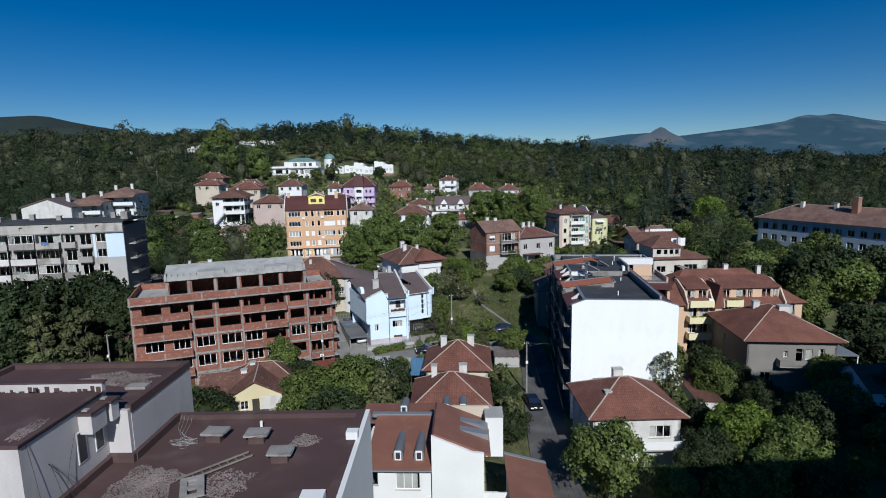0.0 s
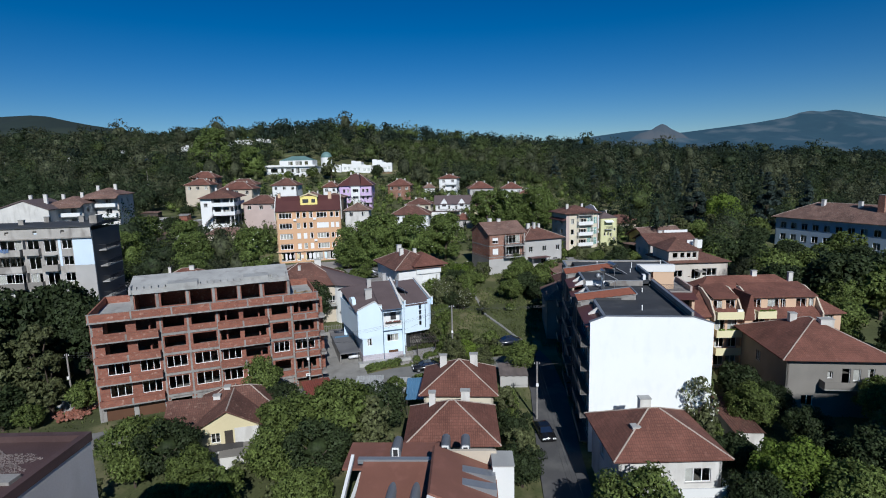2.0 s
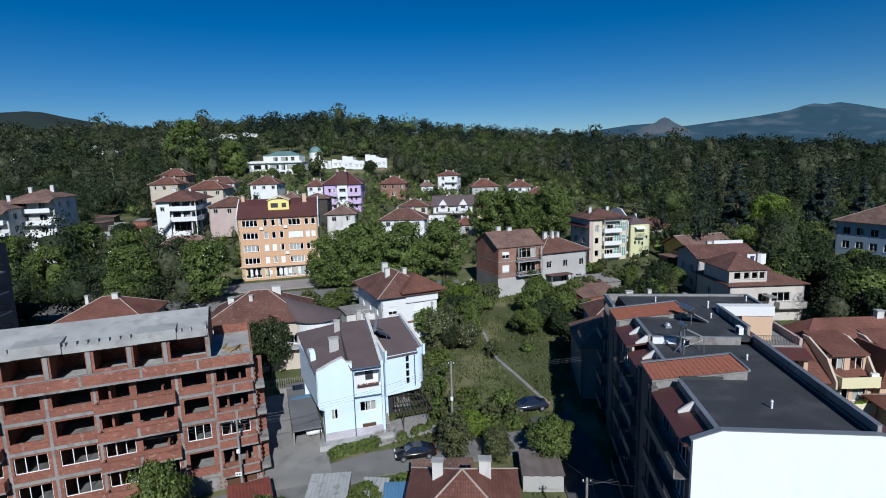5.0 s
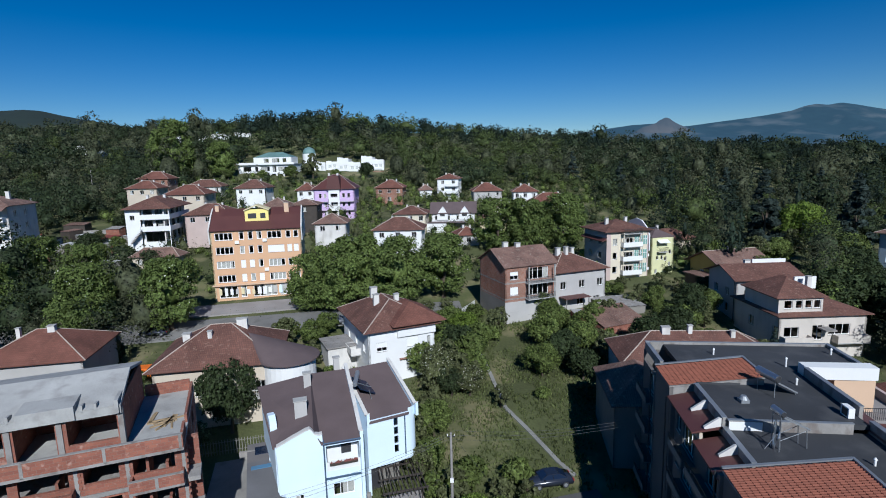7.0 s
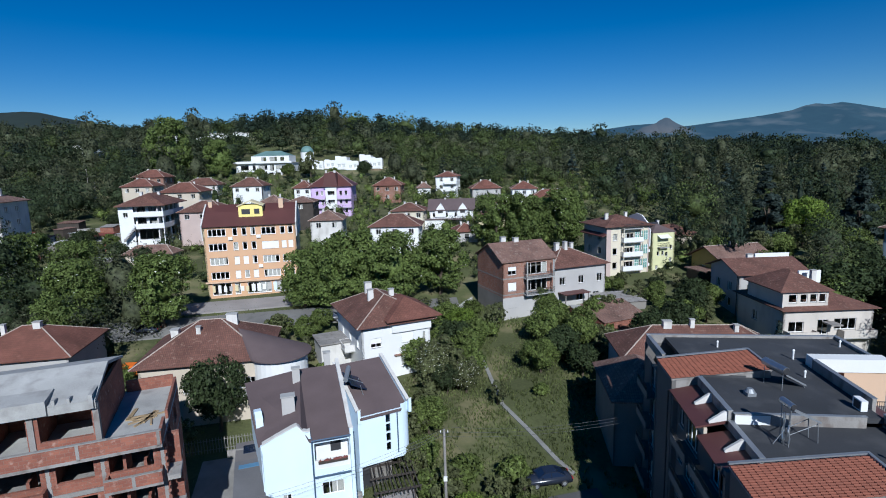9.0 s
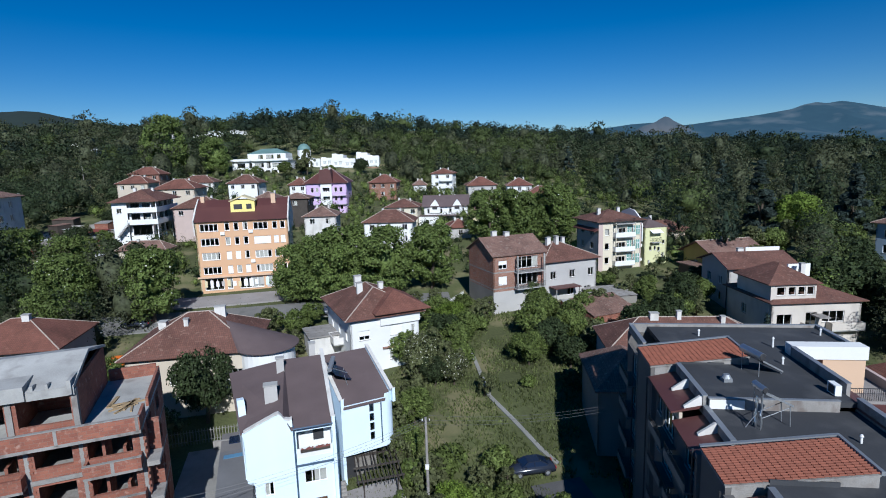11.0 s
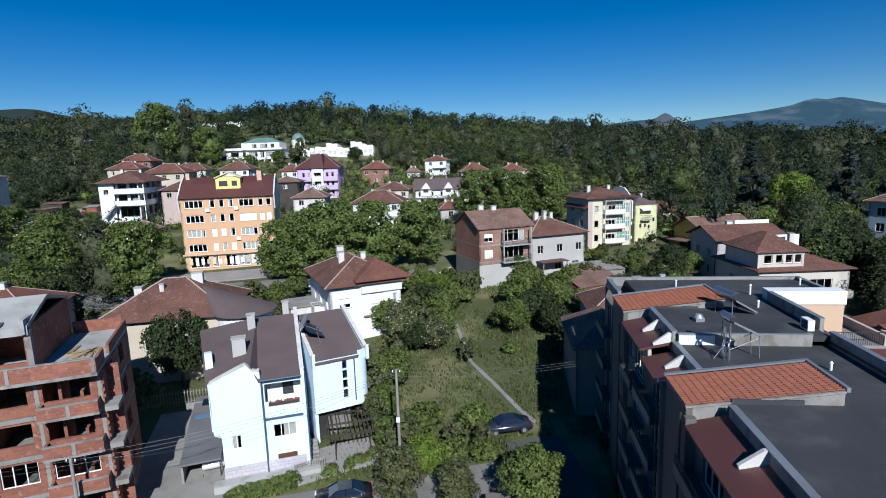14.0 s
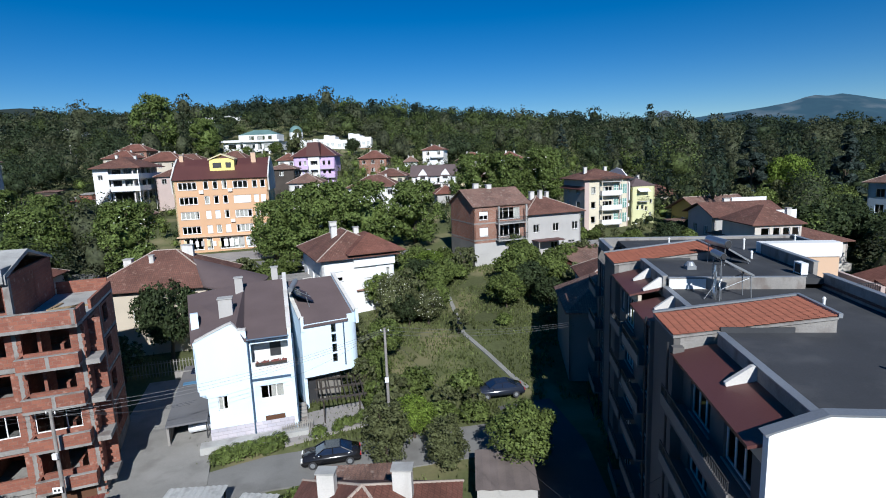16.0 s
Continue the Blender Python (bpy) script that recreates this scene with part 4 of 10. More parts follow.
# ---- small houses up the slope ----
def rows_of(w, n, z, ww, hh, cols=2, s="f", blind=0.0):
    """n evenly spaced windows along a wall of width w."""
    return [(s, (k + 0.5) * w / n - ww / 2, z, ww, hh, cols, blind) for k in range(n)]


FRONTS = []


def far_house(x, y, rot, w, d, zb, ze, rise, wall, roof, label, floors=2, n=3, chims=(), balcs=(), **kw):
    FRONTS.append((x, y, rot, w, d))
    h = ze - zb
    wins = []
    for f in range(floors):
        z = h - 0.55 - 1.3 - (floors - 1 - f) * 2.8
        if z > 0.1:
            wins += rows_of(w, n, z, 1.25, 1.3) + rows_of(d, 2, z, 1.2, 1.3, s="r") + rows_of(d, 2, z, 1.2, 1.3, s="l")
    return house("house", x, y, rot, w, d, zb, ze, rise, wall, roof, label, wins=wins, chims=chims or ((w * 0.35, d * 0.5, 0.35, 0.5, 0.5), (w * 0.7, d * 0.6, 0.2, 0.45, 0.45)), balcs=balcs, group="houses on the slope", deep=4.0, **kw)




def balcony_house():
    """White house: blank front corner with an outer stair, long balcony bands round the front and all along one side."""
    zero = thing("house", -78.4, 179.5, 15.7, 9, "white house with long curved balconies and brown tiled roof", "house", "houses on the slope")
    w, d, h = 9.0, 15.5, 9.2
    TAKEN.append((-74, 188, 9))
    front, right = Matrix.Identity(4), side("r", w, d)
    fw = [(1.0, 2.1, 6.5, 7.7)]
    part("wall", wall_mesh(front, 3.4, -3, h, fw), WHITE, zero)
    window(zero, front, *fw[0], 2)
    fb = [(3.9, 5.9, 4.2, 6.3), (6.6, 8.6, 4.2, 6.3), (3.9, 5.9, 7.1, 8.9), (6.6, 8.6, 7.1, 8.9), (4.0, 8.4, 1.0, 3.4)]
    m = pose(0, 0.9, 0)
    part("wall", wall_mesh(m @ pose(3.4, 0, 0), w - 3.4, -3, h, [(a - 3.4, b - 3.4, c, e) for a, b, c, e in fb]), WHITE, zero)
    for q in fb:
        window(zero, m, *q, 3, METALD)
    rb = [(1.6 + 3.4 * k, 3.8 + 3.4 * k, z, z + 2.0) for k in range(4) for z in (1.2, 4.2, 7.1)]
    part("wall", wall_mesh(right, d, -3, h, rb), WHITE_OLD, zero)
    for q in rb:
        window(zero, right, *q, 2, METALD)
    part("wall", boxes((0, 0.3, 0.3, d, -3, h), (0.3, w - 0.3, d - 0.3, d, -3, h)), WHITE, zero)
    part("inner_floor", boxes((0.3, w - 0.3, 1.2, d - 0.3, 3.8, 4.0), (0.3, w - 0.3, 1.2, d - 0.3, 6.7, 6.9)), DARK, zero)
    for z in (4.0, 6.9):
        s = part("balcony", boxes((3.4, w + 1.3, -0.5, 0.88, z - 0.25, z), (w + 0.02, w + 1.3, 0.88, d - 1.0, z - 0.25, z)), WHITE_OLD, zero)
        part("parapet", boxes((3.4, w + 1.3, -0.65, -0.5, z - 0.3, z + 0.95), (w + 1.3, w + 1.45, -0.65, d - 1.0, z - 0.3, z + 0.95)), WHITE, s, "smooth white balcony parapet")
    for v in (-0.4, 4.6, 9.4):
        part("post", boxes((w + 1.1, w + 1.28, v, v + 0.18, -3, h)), WHITE, zero)
    part("stair", prism(bmesh.new(), [(1.2, 1.2), (3.9, 4.2), (3.9, 5.0), (1.2, 2.0)], -1.7, -1.5), WHITE, zero)
    for k in range(9):
        part("step", boxes((1.2 + 0.3 * k, 1.5 + 0.3 * k, -1.5, -0.66, 0.8 + 0.33 * k, 1.2 + 0.33 * k)), CONC, zero)
    bm, lines = hip_roof(w + 1.6, d + 0.6, h, 2.7, 0.5)
    bm.transform(pose(0, -0.6, 0))
    part("roof", bm, TILE_B, zero)
    chimney(zero, 4.0, 4.5, h + 1.2, h + 3.2)
    chimney(zero, 6.5, 9.0, h + 1.0, h + 3.0)


balcony_house()
far_house(-113, 246, 3, 11, 8, 26.0, 30.9, 2.7, BRICKW, TILE_R, "low brick house under a red tiled hip roof", 1, 3)
far_house(-106.5, 228, 3, 10, 8, 23.6, 28.2, 2.5, BEIGE, TILE_R, "low beige house under a red tiled hip roof", 1, 3)
far_house(-85.5, 212, 2, 12, 9, 22.6, 26.6, 2.8, BEIGE, TILE_R, "low house under a faded red tiled roof", 1, 3)
far_house(-104, 263, 3, 14, 9, 23.0, 27.0, 2.8, WHITE_OLD, TILE_B, "low plastered house with a brown tiled roof", 1, 4)
far_house(-68, 188, 4, 11.6, 9, 17.8, 22.4, 2.6, PINK, TILE_B, "faded pinkish house with a brown hip roof", 1, 3)
far_house(-76.4, 244, 0, 11.0, 9, 22.0, 26.8, 3.0, WHITE, TILE_B, "white house under a brown hip roof", 1, 3)
far_house(-53.4, 241, 0, 6.4, 7, 22.0, 25.7, 2.6, WHITE, TILE_R, "small white house with a red roof", 1, 2)
far_house(-52.6, 201, 2, 8.0, 8, 18.5, 22.9, 2.5, GREYL, TILE_O, "grey house with a weathered grey roof", 1, 2)
far_house(-45.4, 206, 2, 7.6, 7, 18.5, 23.0, 1.5, WOODD, TILE_O, "dark timber outhouse with a weathered roof", 1, 1)
far_house(-33.6, 185.5, 4, 8.0, 8, 14.6, 19.6, 2.3, WHITE_OLD, TILE_O, "white house under a weathered brown pyramid roof", 1, 2)
far_house(-26.4, 251, -3, 10.2, 9, 20.0, 25.4, 2.9, BRICKW, TILE_R, "brick house with a red hip roof and a loggia", 2, 3)
far_house(-14.6, 201, -4, 9.0, 8, 15.0, 20.1, 2.0, CREAM, TILE_B, "cream house with a brown hip roof", 1, 3)
far_house(-17.8, 180.5, -2, 12.0, 9, 12.6, 18.2, 2.7, WHITE, TILE_B, "white house with a balcony and brown hip roof", 2, 3, balcs=(("f", 4.5, 7.5, 2.2, 1.1),))
far_house(-10.6, 262, 5, 5.0, 8, 18.5, 23.6, 2.2, WHITE, TILE_O, "narrow white house with balconies", 2, 1, balcs=(("f", 0.4, 4.6, 2.4, 1.0),))
far_house(-3.6, 263, -8, 8.6, 9, 18.5, 27.8, 2.0, WHITE, TILE_R, "tall white house with stacked balconies and red roof", 3, 2, balcs=(("f", 3.4, 8.4, 0.9, 1.2), ("f", 3.4, 8.4, 3.7, 1.2), ("f", 3.4, 8.4, 6.5, 1.2)))
far_house(10.2, 250.5, 4, 10.6, 9, 18.5, 23.3, 3.0, GREYL, TILE_R, "grey house with a terrace and red hip roof", 1, 3)
far_house(23.4, 237.5, -3, 8.4, 8, 15.4, 23.5, 2.5, WHITE, TILE_R, "tall white house with a red pyramid roof", 2, 3)
far_house(27.4, 225.5, -6, 13.6, 9, 15.0, 20.5, 3.0, WHITE_OLD, TILE_R, "wide pale house under a broad red hip roof", 1, 3)
far_house(11.6, 213.5, 0, 8.4, 8, 15.6, 20.4, 1.9, PINK, TILE_O, "pink house with a weathered brown roof", 1, 2)
far_house(9.6, 200.5, -4, 7.4, 8, 14.2, 18.5, 2.4, PALEY, TILE_B, "yellow house under a brown hip roof", 1, 2)
far_house(3.2, 186.5, 12, 5.6, 6, 13.0, 15.6, 2.0, GREYL, TILE_R, "low outhouse with a red pyramid roof", 1, 1)
far_house(-24.5, 170, 30, 7.0, 7, 11.5, 14.5, 2.2, GREYL, TILE_R, "low outhouse with a red roof among the trees", 1, 1)


far_house(-74.4, 173.6, 1, 11, 4.2, 10.4, 14.0, 1.9, BEIGE, TILE_O, "low cottage under an old brown tiled roof", 1, 3)


def gabled_white():
    zero = far_house(-4.2, 205.5, -3, 12.6, 8, 14.6, 19.6, 3.0, WHITE, SHINGLE, "white house with two curved gables under a dark roof", 1, 4, gable=True, mortar=False)
    for u in (3.2, 9.6):
        arch = [(u - 1.6, 3.2), (u + 1.6, 3.2), (u + 1.55, 4.8), (u + 0.9, 5.9), (u, 7.0), (u - 0.9, 5.9), (u - 1.55, 4.8)]
        part("gable", prism(bmesh.new(), arch, -0.35, 3.0), WHITE, zero)
        part("window", boxes((u - 0.7, u + 0.7, -0.42, -0.36, 4.3, 5.3)), METALD, zero)
    part("garage_roof", prism(bmesh.new(), [(-3, 2.6), (13, 2.6), (13, 2.75), (-3, 2.75)], -3.2, 0), SHINGLE, zero)
    part("annex_wall", boxes((-2.8, 4.5, -3.0, -0.05, -2, 2.6)), WHITE, zero)
    return zero


gabled_white()


def purple():
    w, d, h = 13.2, 11, 10.2
    wins = [q for f in range(3) for u in (1.6, 3.2, 9.2, 10.9) for q in (("f", u, 1.8 + f * 2.8, 0.9, 1.4, 1),)] + [("f", 5.5, 1.9 + f * 2.8, 2.2, 1.3, 3) for f in range(3)]
    zero = house("house", -43.2, 225, 2, w, d, 16.4, 26.6, 4.6, LILAC, TILE_M, "four-storey lilac and white house with a steep maroon roof", wins=wins, over=0.7, deep=4,
                 chims=((4.6, 4, 0.6), (7.4, 4, 0.5)), group="houses on the slope")
    part("front_bay", wall_mesh(pose(4.9, -0.9, 0), 3.6, -3, h + 0.2, [(0.7, 2.9, 1.9 + f * 2.8, 3.2 + f * 2.8) for f in range(3)], 0.25), WHITE, zero, "white projecting stair bay")
    part("front_bay_cheek", boxes((4.9, 5.15, -0.64, 0, -3, h + 0.2), (8.25, 8.5, -0.64, 0, -3, h + 0.2)), WHITE, zero)
    for f in range(3):
        for u in (0.2, 8.6):
            balcony(zero, Matrix.Identity(4), u, u + 4.5, 0.6 + f * 2.8, 1.0, 0.9, LILAC)
    part("roof_gable", prism(bmesh.new(), [(4.4, h), (9.0, h), (8.4, h + 4.4), (5.0, h + 4.4)], -1.4, 3), TILE_M, zero)
    return zero


purple()


def white_villas():
    a = thing("villa", -99.5, 308, 31.0, -2, "large white modern villa with terraces and a green roof", "villa")
    hs = [(2.5, 6.2, 1.4, 3.4), (8.2, 9.6, 1.2, 3.6), (11.0, 15.2, 1.4, 3.4), (16.6, 18.4, 0.9, 3.8), (19.4, 25.5, 1.4, 3.2)]
    part("wall", wall_mesh(Matrix.Identity(4), 27, 0.4, 4.4, hs), WHITE, a)
    for h in hs:
        window(a, Matrix.Identity(4), *h, 4, METALD)
    part("inner_floor", boxes((0.3, 26.7, 0.4, 12, 0.3, 0.5)), DARK, a)
    part("side_wall", boxes((0, 0.3, 0.3, 13, -4, 4.4), (26.7, 27, 0.3, 13, 0.4, 4.4), (0.3, 9.5, 2.5, 2.8, -4, 0.4)), WHITE, a)
    part("terrace", boxes((-0.4, 27.4, -1.0, 13, 4.4, 4.6)), CONCL, a)
    part("terrace_parapet", boxes((-0.4, 9.0, -1.2, -0.9, 4.3, 5.4), (10.2, 27.4, -1.2, -0.9, 4.3, 5.2)), WHITE, a)
    us = [(5.0, 7.4, 5.4, 7.2), (9.0, 12.6, 5.4, 7.2), (14.2, 16.0, 5.4, 7.2)]
    part("upper_wall", wall_mesh(pose(6.5, 3.0, 0), 18.5, 4.6, 7.8, us), WHITE, a)
    for h in us:
        window(a, pose(6.5, 3.0, 0), *h, 3, DOORB)
    part("upper_wall", boxes((6.5, 6.8, 3.3, 13, 4.6, 7.8), (24.7, 25, 3.3, 13, 4.6, 7.8)), WHITE, a)
    bm, _ = hip_roof(16.5, 9, 7.8, 2.3, 0.6)
    bmesh.ops.translate(bm, verts=bm.verts, vec=(7.5, 3.5, 0))
    part("roof", bm, mat("green_copper", (0.13, 0.22, 0.21), 0.6, 0.2, 1.0, 0.1), a, "weathered green sheet roof")
    # a dark sheet behind the arches paints in the shade of the open storey
    part("undercroft", boxes((9.6, 27, 4.0, 4.3, -4, 0.4)), METALD, a)
    for u in (9.5, 15.0, 18.2, 21.6, 26.4):
        part("pillar", boxes((u, u + 0.6, -0.2, 0.35, -4, 0.42)), WHITE, a)
    for u in (9.9, 15.4, 18.6, 22.0):
        part("arch", prism(bmesh.new(), [(u, 0.42), (u + 4.2, 0.42), (u + 4.2, -0.7), (u + 3.4, -0.2), (u + 2.1, 0.0), (u + 0.8, -0.2), (u, -0.7)], -0.1, 0.25), WHITE, a)
    b = thing("villa", -74.5, 330, 33, 0, "white round pavilion with a green dome", "pavilion")
    bm = bmesh.new()
    tube(bm, (3, 3, -3), (3, 3, 7.5), 3.4, 3.4, 20)
    part("drum", bm, WHITE, b)
    bm = bmesh.new()
    bmesh.ops.create_uvsphere(bm, u_segments=20, v_segments=12, radius=3.3)
    for v in bm.verts:
        v.co = Vector((v.co.x + 3, v.co.y + 3, max(v.co.z, -0.2) * 1.0 + 7.6))
    part("dome", bm, bpy.data.materials["green_copper"], b, "pale green dome")
    r = random.Random(4)
    for k in range(6):
        x = -66.5 + k * 5.8
        h = 6.4 + r.uniform(-1.6, 1.4)
        c = thing("terraced_house", x, 324 + r.uniform(-3, 3), 28.8 + r.uniform(-0.6, 0.8), r.uniform(-4, 4), "white flat-roofed terraced villa with parapets", "house", "white terraced villas")
        hs = [(1.0, 2.6, 3.6, 5.0), (3.4, 4.8, 3.6, 5.2), (1.0, 4.6, 0.4, 2.4)]
        part("wall", wall_mesh(Matrix.Identity(4), 5.7, -4, h + 1.6, hs), WHITE, c)
        part("body", boxes((0.0, 5.7, 0.3, 9, -4, h)), WHITE, c)
        part("parapet", boxes((0.0, 2.2, 0.3, 3, h, h + 2.0), (4.0, 5.7, 0.3, 8, h, h + 1.2)), WHITE, c)
        part("garden_wall", boxes((0.1, 5.6, -3.0, -2.6, -4, 1.6)), BRICKW, c)
        for q in hs[:2]:
            window(c, Matrix.Identity(4), *q, 2)


white_villas()


def orange_building():
    w, d, h = 17.4, 11.0, 13.9
    Z = 8.0
    wins = []
    for f in range(4):
        z = 3.6 + f * 2.85
        wins += [("f", 0.8, z, 3.4, 1.5, 4), ("f", 5.4, z, 0.95, 1.6, 1, 1.0 if f in (0, 1) else 0.0), ("f", 7.1, z, 0.95, 1.6, 1, 1.0 if f in (1,) else 0.0), ("f", 8.8, z, 0.95, 1.6, 1, 0.0 if f else 1.0)]
        wins += [("f", 10.8, z, 3.2, 1.5, 4, 1.0 if f == 2 else 0.0), ("f", 14.6, z, 0.9, 1.5, 1, 1.0 if f == 2 else 0.0), ("f", 15.9, z, 0.9, 1.5, 1, 1.0 if f == 2 else 0.0)] if f < 3 else [("f", 10.8, z, 2.8, 1.5, 3), ("f", 14.4, z, 1.0, 1.5, 1), ("f", 15.9, z, 1.0, 1.5, 1)]
        wins += rows_of(d, 2, z, 1.2, 1.4, s="r")
    wins += [("f", 0.8, 0.4, 3.6, 2.4, 3), ("f", 5.0, 0.4, 1.1, 2.4, 1), ("f", 7.4, 0.4, 4.6, 2.3, 4), ("f", 12.6, 0.4, 4.2, 2.3, 3)]
    zero = thing("apartment_building", -46.4, 154.0, Z, 12, "orange five-storey apartment house with shops and a steep brown roof", "apartment building")
    for s in "frbl":
        m, length = side(s, w, d), (w if s in "fb" else d)
        mine = [q for q in wins if q[0] == s]
        top = 14.2 if s in "fb" else 13.9
        hs = [(q[1], q[1] + q[3], q[2], min(q[2] + q[4], top - 0.1)) for q in mine]
        part("wall", wall_mesh(m, length, -3, top, hs), ORANGE if s == "f" else PALEY, zero)
        for q, k in zip(mine, hs):
            window(zero, m, *k, q[5], blind=q[6] if len(q) > 6 else 0.0, f=0.13)
    part("inner_floor", boxes(*((0.3, w - 0.3, 0.3, d - 0.3, 2.9 + k * 2.85, 3.1 + k * 2.85) for k in range(4))), DARK, zero)
    part("shop_cornice", boxes((-0.3, w + 0.3, -0.5, 0.05, 2.95, 3.2)), PEACH, zero)
    rr = random.Random(14)
    for k in range(15):
        u = 0.8 + k * (w - 1.6) / 15
        part("shop_panel", boxes((u, u + rr.uniform(0.5, 0.8), -0.09, -0.03, 0.7 + rr.uniform(0, 0.5), 2.4 + rr.uniform(-0.5, 0.2))), (WHITE, PALEY, GREYL, WHITE, BLUEW)[rr.randrange(5)], zero)
    # steep roof between curved white gable walls
    prof = [(-0.5, 14.1), (1.0, 15.2), (3.0, 16.7), (5.5, 18.0), (8.0, 16.7), (10.0, 15.2), (11.5, 14.1)]
    part("roof", prism(bmesh.new(), prof + [(10.9, 14.0), (0.1, 14.0)], -w - 0.02, 0.02, pose(0, 0, 0, 0, 0, 90)), TILE_M, zero, "steep dark brown metal roof")
    for u in (-0.3, w + 0.05):
        pts = [(a, z + 0.25) for a, z in prof]
        part("gable_wall", prism(bmesh.new(), pts + [(11, 11.5), (0, 11.5)], -u - 0.25, -u, pose(0, 0, 0, 0, 0, 90)), WHITE_OLD, zero)
    dm = part("dormer", boxes((6.6, 11.2, 1.6, 5.0, 15.4, 18.0)), YELLOW, zero, "yellow roof dormer with a white roof")
    part("dormer_roof", prism(bmesh.new(), [(6.4, 17.7), (8.9, 18.7), (11.4, 17.7), (11.4, 17.9), (8.9, 18.95), (6.4, 17.9)], 1.3, 5.2), PALEY, dm)
    part("dormer_window", boxes((7.2, 8.8, 1.54, 1.598, 16.2, 17.2), (9.6, 10.6, 1.54, 1.598, 16.2, 17.2)), METALD, dm)
    chimney(zero, 14.6, 4.0, 16.5, 19.0, 0.9, 0.7, PEACH)
    chimney(zero, 0.8, 5.0, 17.0, 18.8, 0.7, 0.6, PEACH)
    for u, z in ((9.9, 5.6), (4.6, 11.4), (9.9, 11.6)):
        part("air_conditioner", boxes((u, u + 0.8, -0.35, -0.02, z, z + 0.6)), PVC, zero)
    return zero


orange_building()


# ---- middle ground ----
house("house", -34.6, 109.2, 11, 14.0, 11.5, 3.6, 10.8, 3.6, BEIGE, TILE_B, "long low house under a rusty brown hip roof",
      wins=rows_of(14, 4, 3.6, 1.3, 1.4) + rows_of(11.5, 3, 3.6, 1.2, 1.4, s="r"), chims=((2.9, 5.2, -0.7, 0.9, 0.9), (6.0, 3.8, -0.2, 0.5, 0.5), (9.5, 6.2, 0.5, 1.3, 0.7)), over=0.7)


def round_wing():
    zero = thing("house_wing", -18.8, 110.2, 3.8, 11, "round white bay under a brown shingled lean-to roof", "house wing")
    bm = bmesh.new()
    tube(bm, (0, 3.4, -1.5), (0, 3.4, 7.1), 3.2, 3.2, 28)
    part("wall", bm, WHITE, zero, smooth=False)
    # the roof fans out from the hip of the main house over a level round eave
    bm, n = bmesh.new(), 32
    ring = [bm.verts.new((3.75 * math.cos(a), 3.4 + 3.75 * math.sin(a), 7.2)) for a in np.linspace(0, math.tau, n, endpoint=False)]
    low = [bm.verts.new((v.co.x, v.co.y, v.co.z - 0.16)) for v in ring]
    tip = bm.verts.new((-5.2, 6.2, 9.75))
    for k in range(n):
        bm.faces.new((ring[k], ring[(k + 1) % n], tip))
        bm.faces.new((low[k], low[(k + 1) % n], ring[(k + 1) % n], ring[k]))
    bm.faces.new(low[::-1])
    part("roof", bm, SHINGLE, zero)
    part("balcony_slab", boxes((-5.4, -2.6, 0.6, 2.6, 3.0, 3.2)), CONCL, zero)
    for k in range(8):
        part("baluster", boxes((-5.35 + k * 0.38, -5.31 + k * 0.38, 0.64, 0.68, 3.2, 4.1)), WHITE_OLD, zero)
    part("handrail", boxes((-5.4, -2.6, 0.62, 0.70, 4.1, 4.16)), WHITE_OLD, zero)
    for a in (-110, -60):
        m = pose(0, 3.4, 0, 0, 0, a + 90)
        part("window", box(bmesh.new(), -0.5, 0.5, -3.26, -3.16, 1.6, 2.8, m), METALD, zero)
    return zero


round_wing()


def white_house():
    Z, h = 4.6, 7.3
    w, d = 9.8, 13.6
    wins = [("f", 1.2, 4.3, 1.5, 1.3, 2, 0.6), ("f", 5.6, 4.4, 1.7, 1.4, 2, 1.0), ("f", 8.7, 3.2, 0.5, 2.3, 1), ("f", 1.0, 1.2, 1.3, 1.2, 2), ("f", 5.4, 1.0, 2.2, 1.2, 2)]
    wins += [("f", 5.0 + k * 0.95, 6.4, 0.55, 0.45, 1) for k in range(4)]
    wins += [("l", 3.0, 3.2, 1.0, 1.6, 1), ("l", 7.0, 3.9, 1.2, 1.3, 2), ("l", 11, 3.9, 1.2, 1.3, 2)]
    zero = house("house", -10.4, 119.2, 25, w, d, Z, Z + h, 2.9, WHITE, TILE_B, "white two-storey house with red-brown hip roofs and tall chimneys", wins=wins, over=0.8,
                 chims=((3.2, 6.0, 0.7, 0.8, 0.6), (3.9, 9.5, 1.0, 1.0, 0.7), (6.5, 6.5, 0.3, 0.7, 0.6)))
    bm, lines = hip_roof(6.6, 8.5, h + 0.5, 2.2, 0.7)
    bmesh.ops.translate(bm, verts=bm.verts, vec=(3.9, -0.6, 0))
    part("roof", bm, TILE_R, zero)
    part("wall", boxes((4.2, 9.9, -0.3, 6, 6.0, h + 0.5)), WHITE, zero)
    part("string_course", boxes((4.4, 9.95, -0.36, -0.05, 2.75, 2.9)), BRICKW, zero)
    balcony(zero, side("l", w, d), 6.2, 9.5, 2.9, 1.4, 0.9, WHITE_OLD)
    part("porch", boxes((-4.2, -0.05, 6.5, 11.5, -2, 3.6)), WHITE_OLD, zero)
    part("porch_roof", boxes((-4.4, -0.02, 6.2, 11.8, 3.6, 3.75)), CONC, zero)
    return zero


white_house()


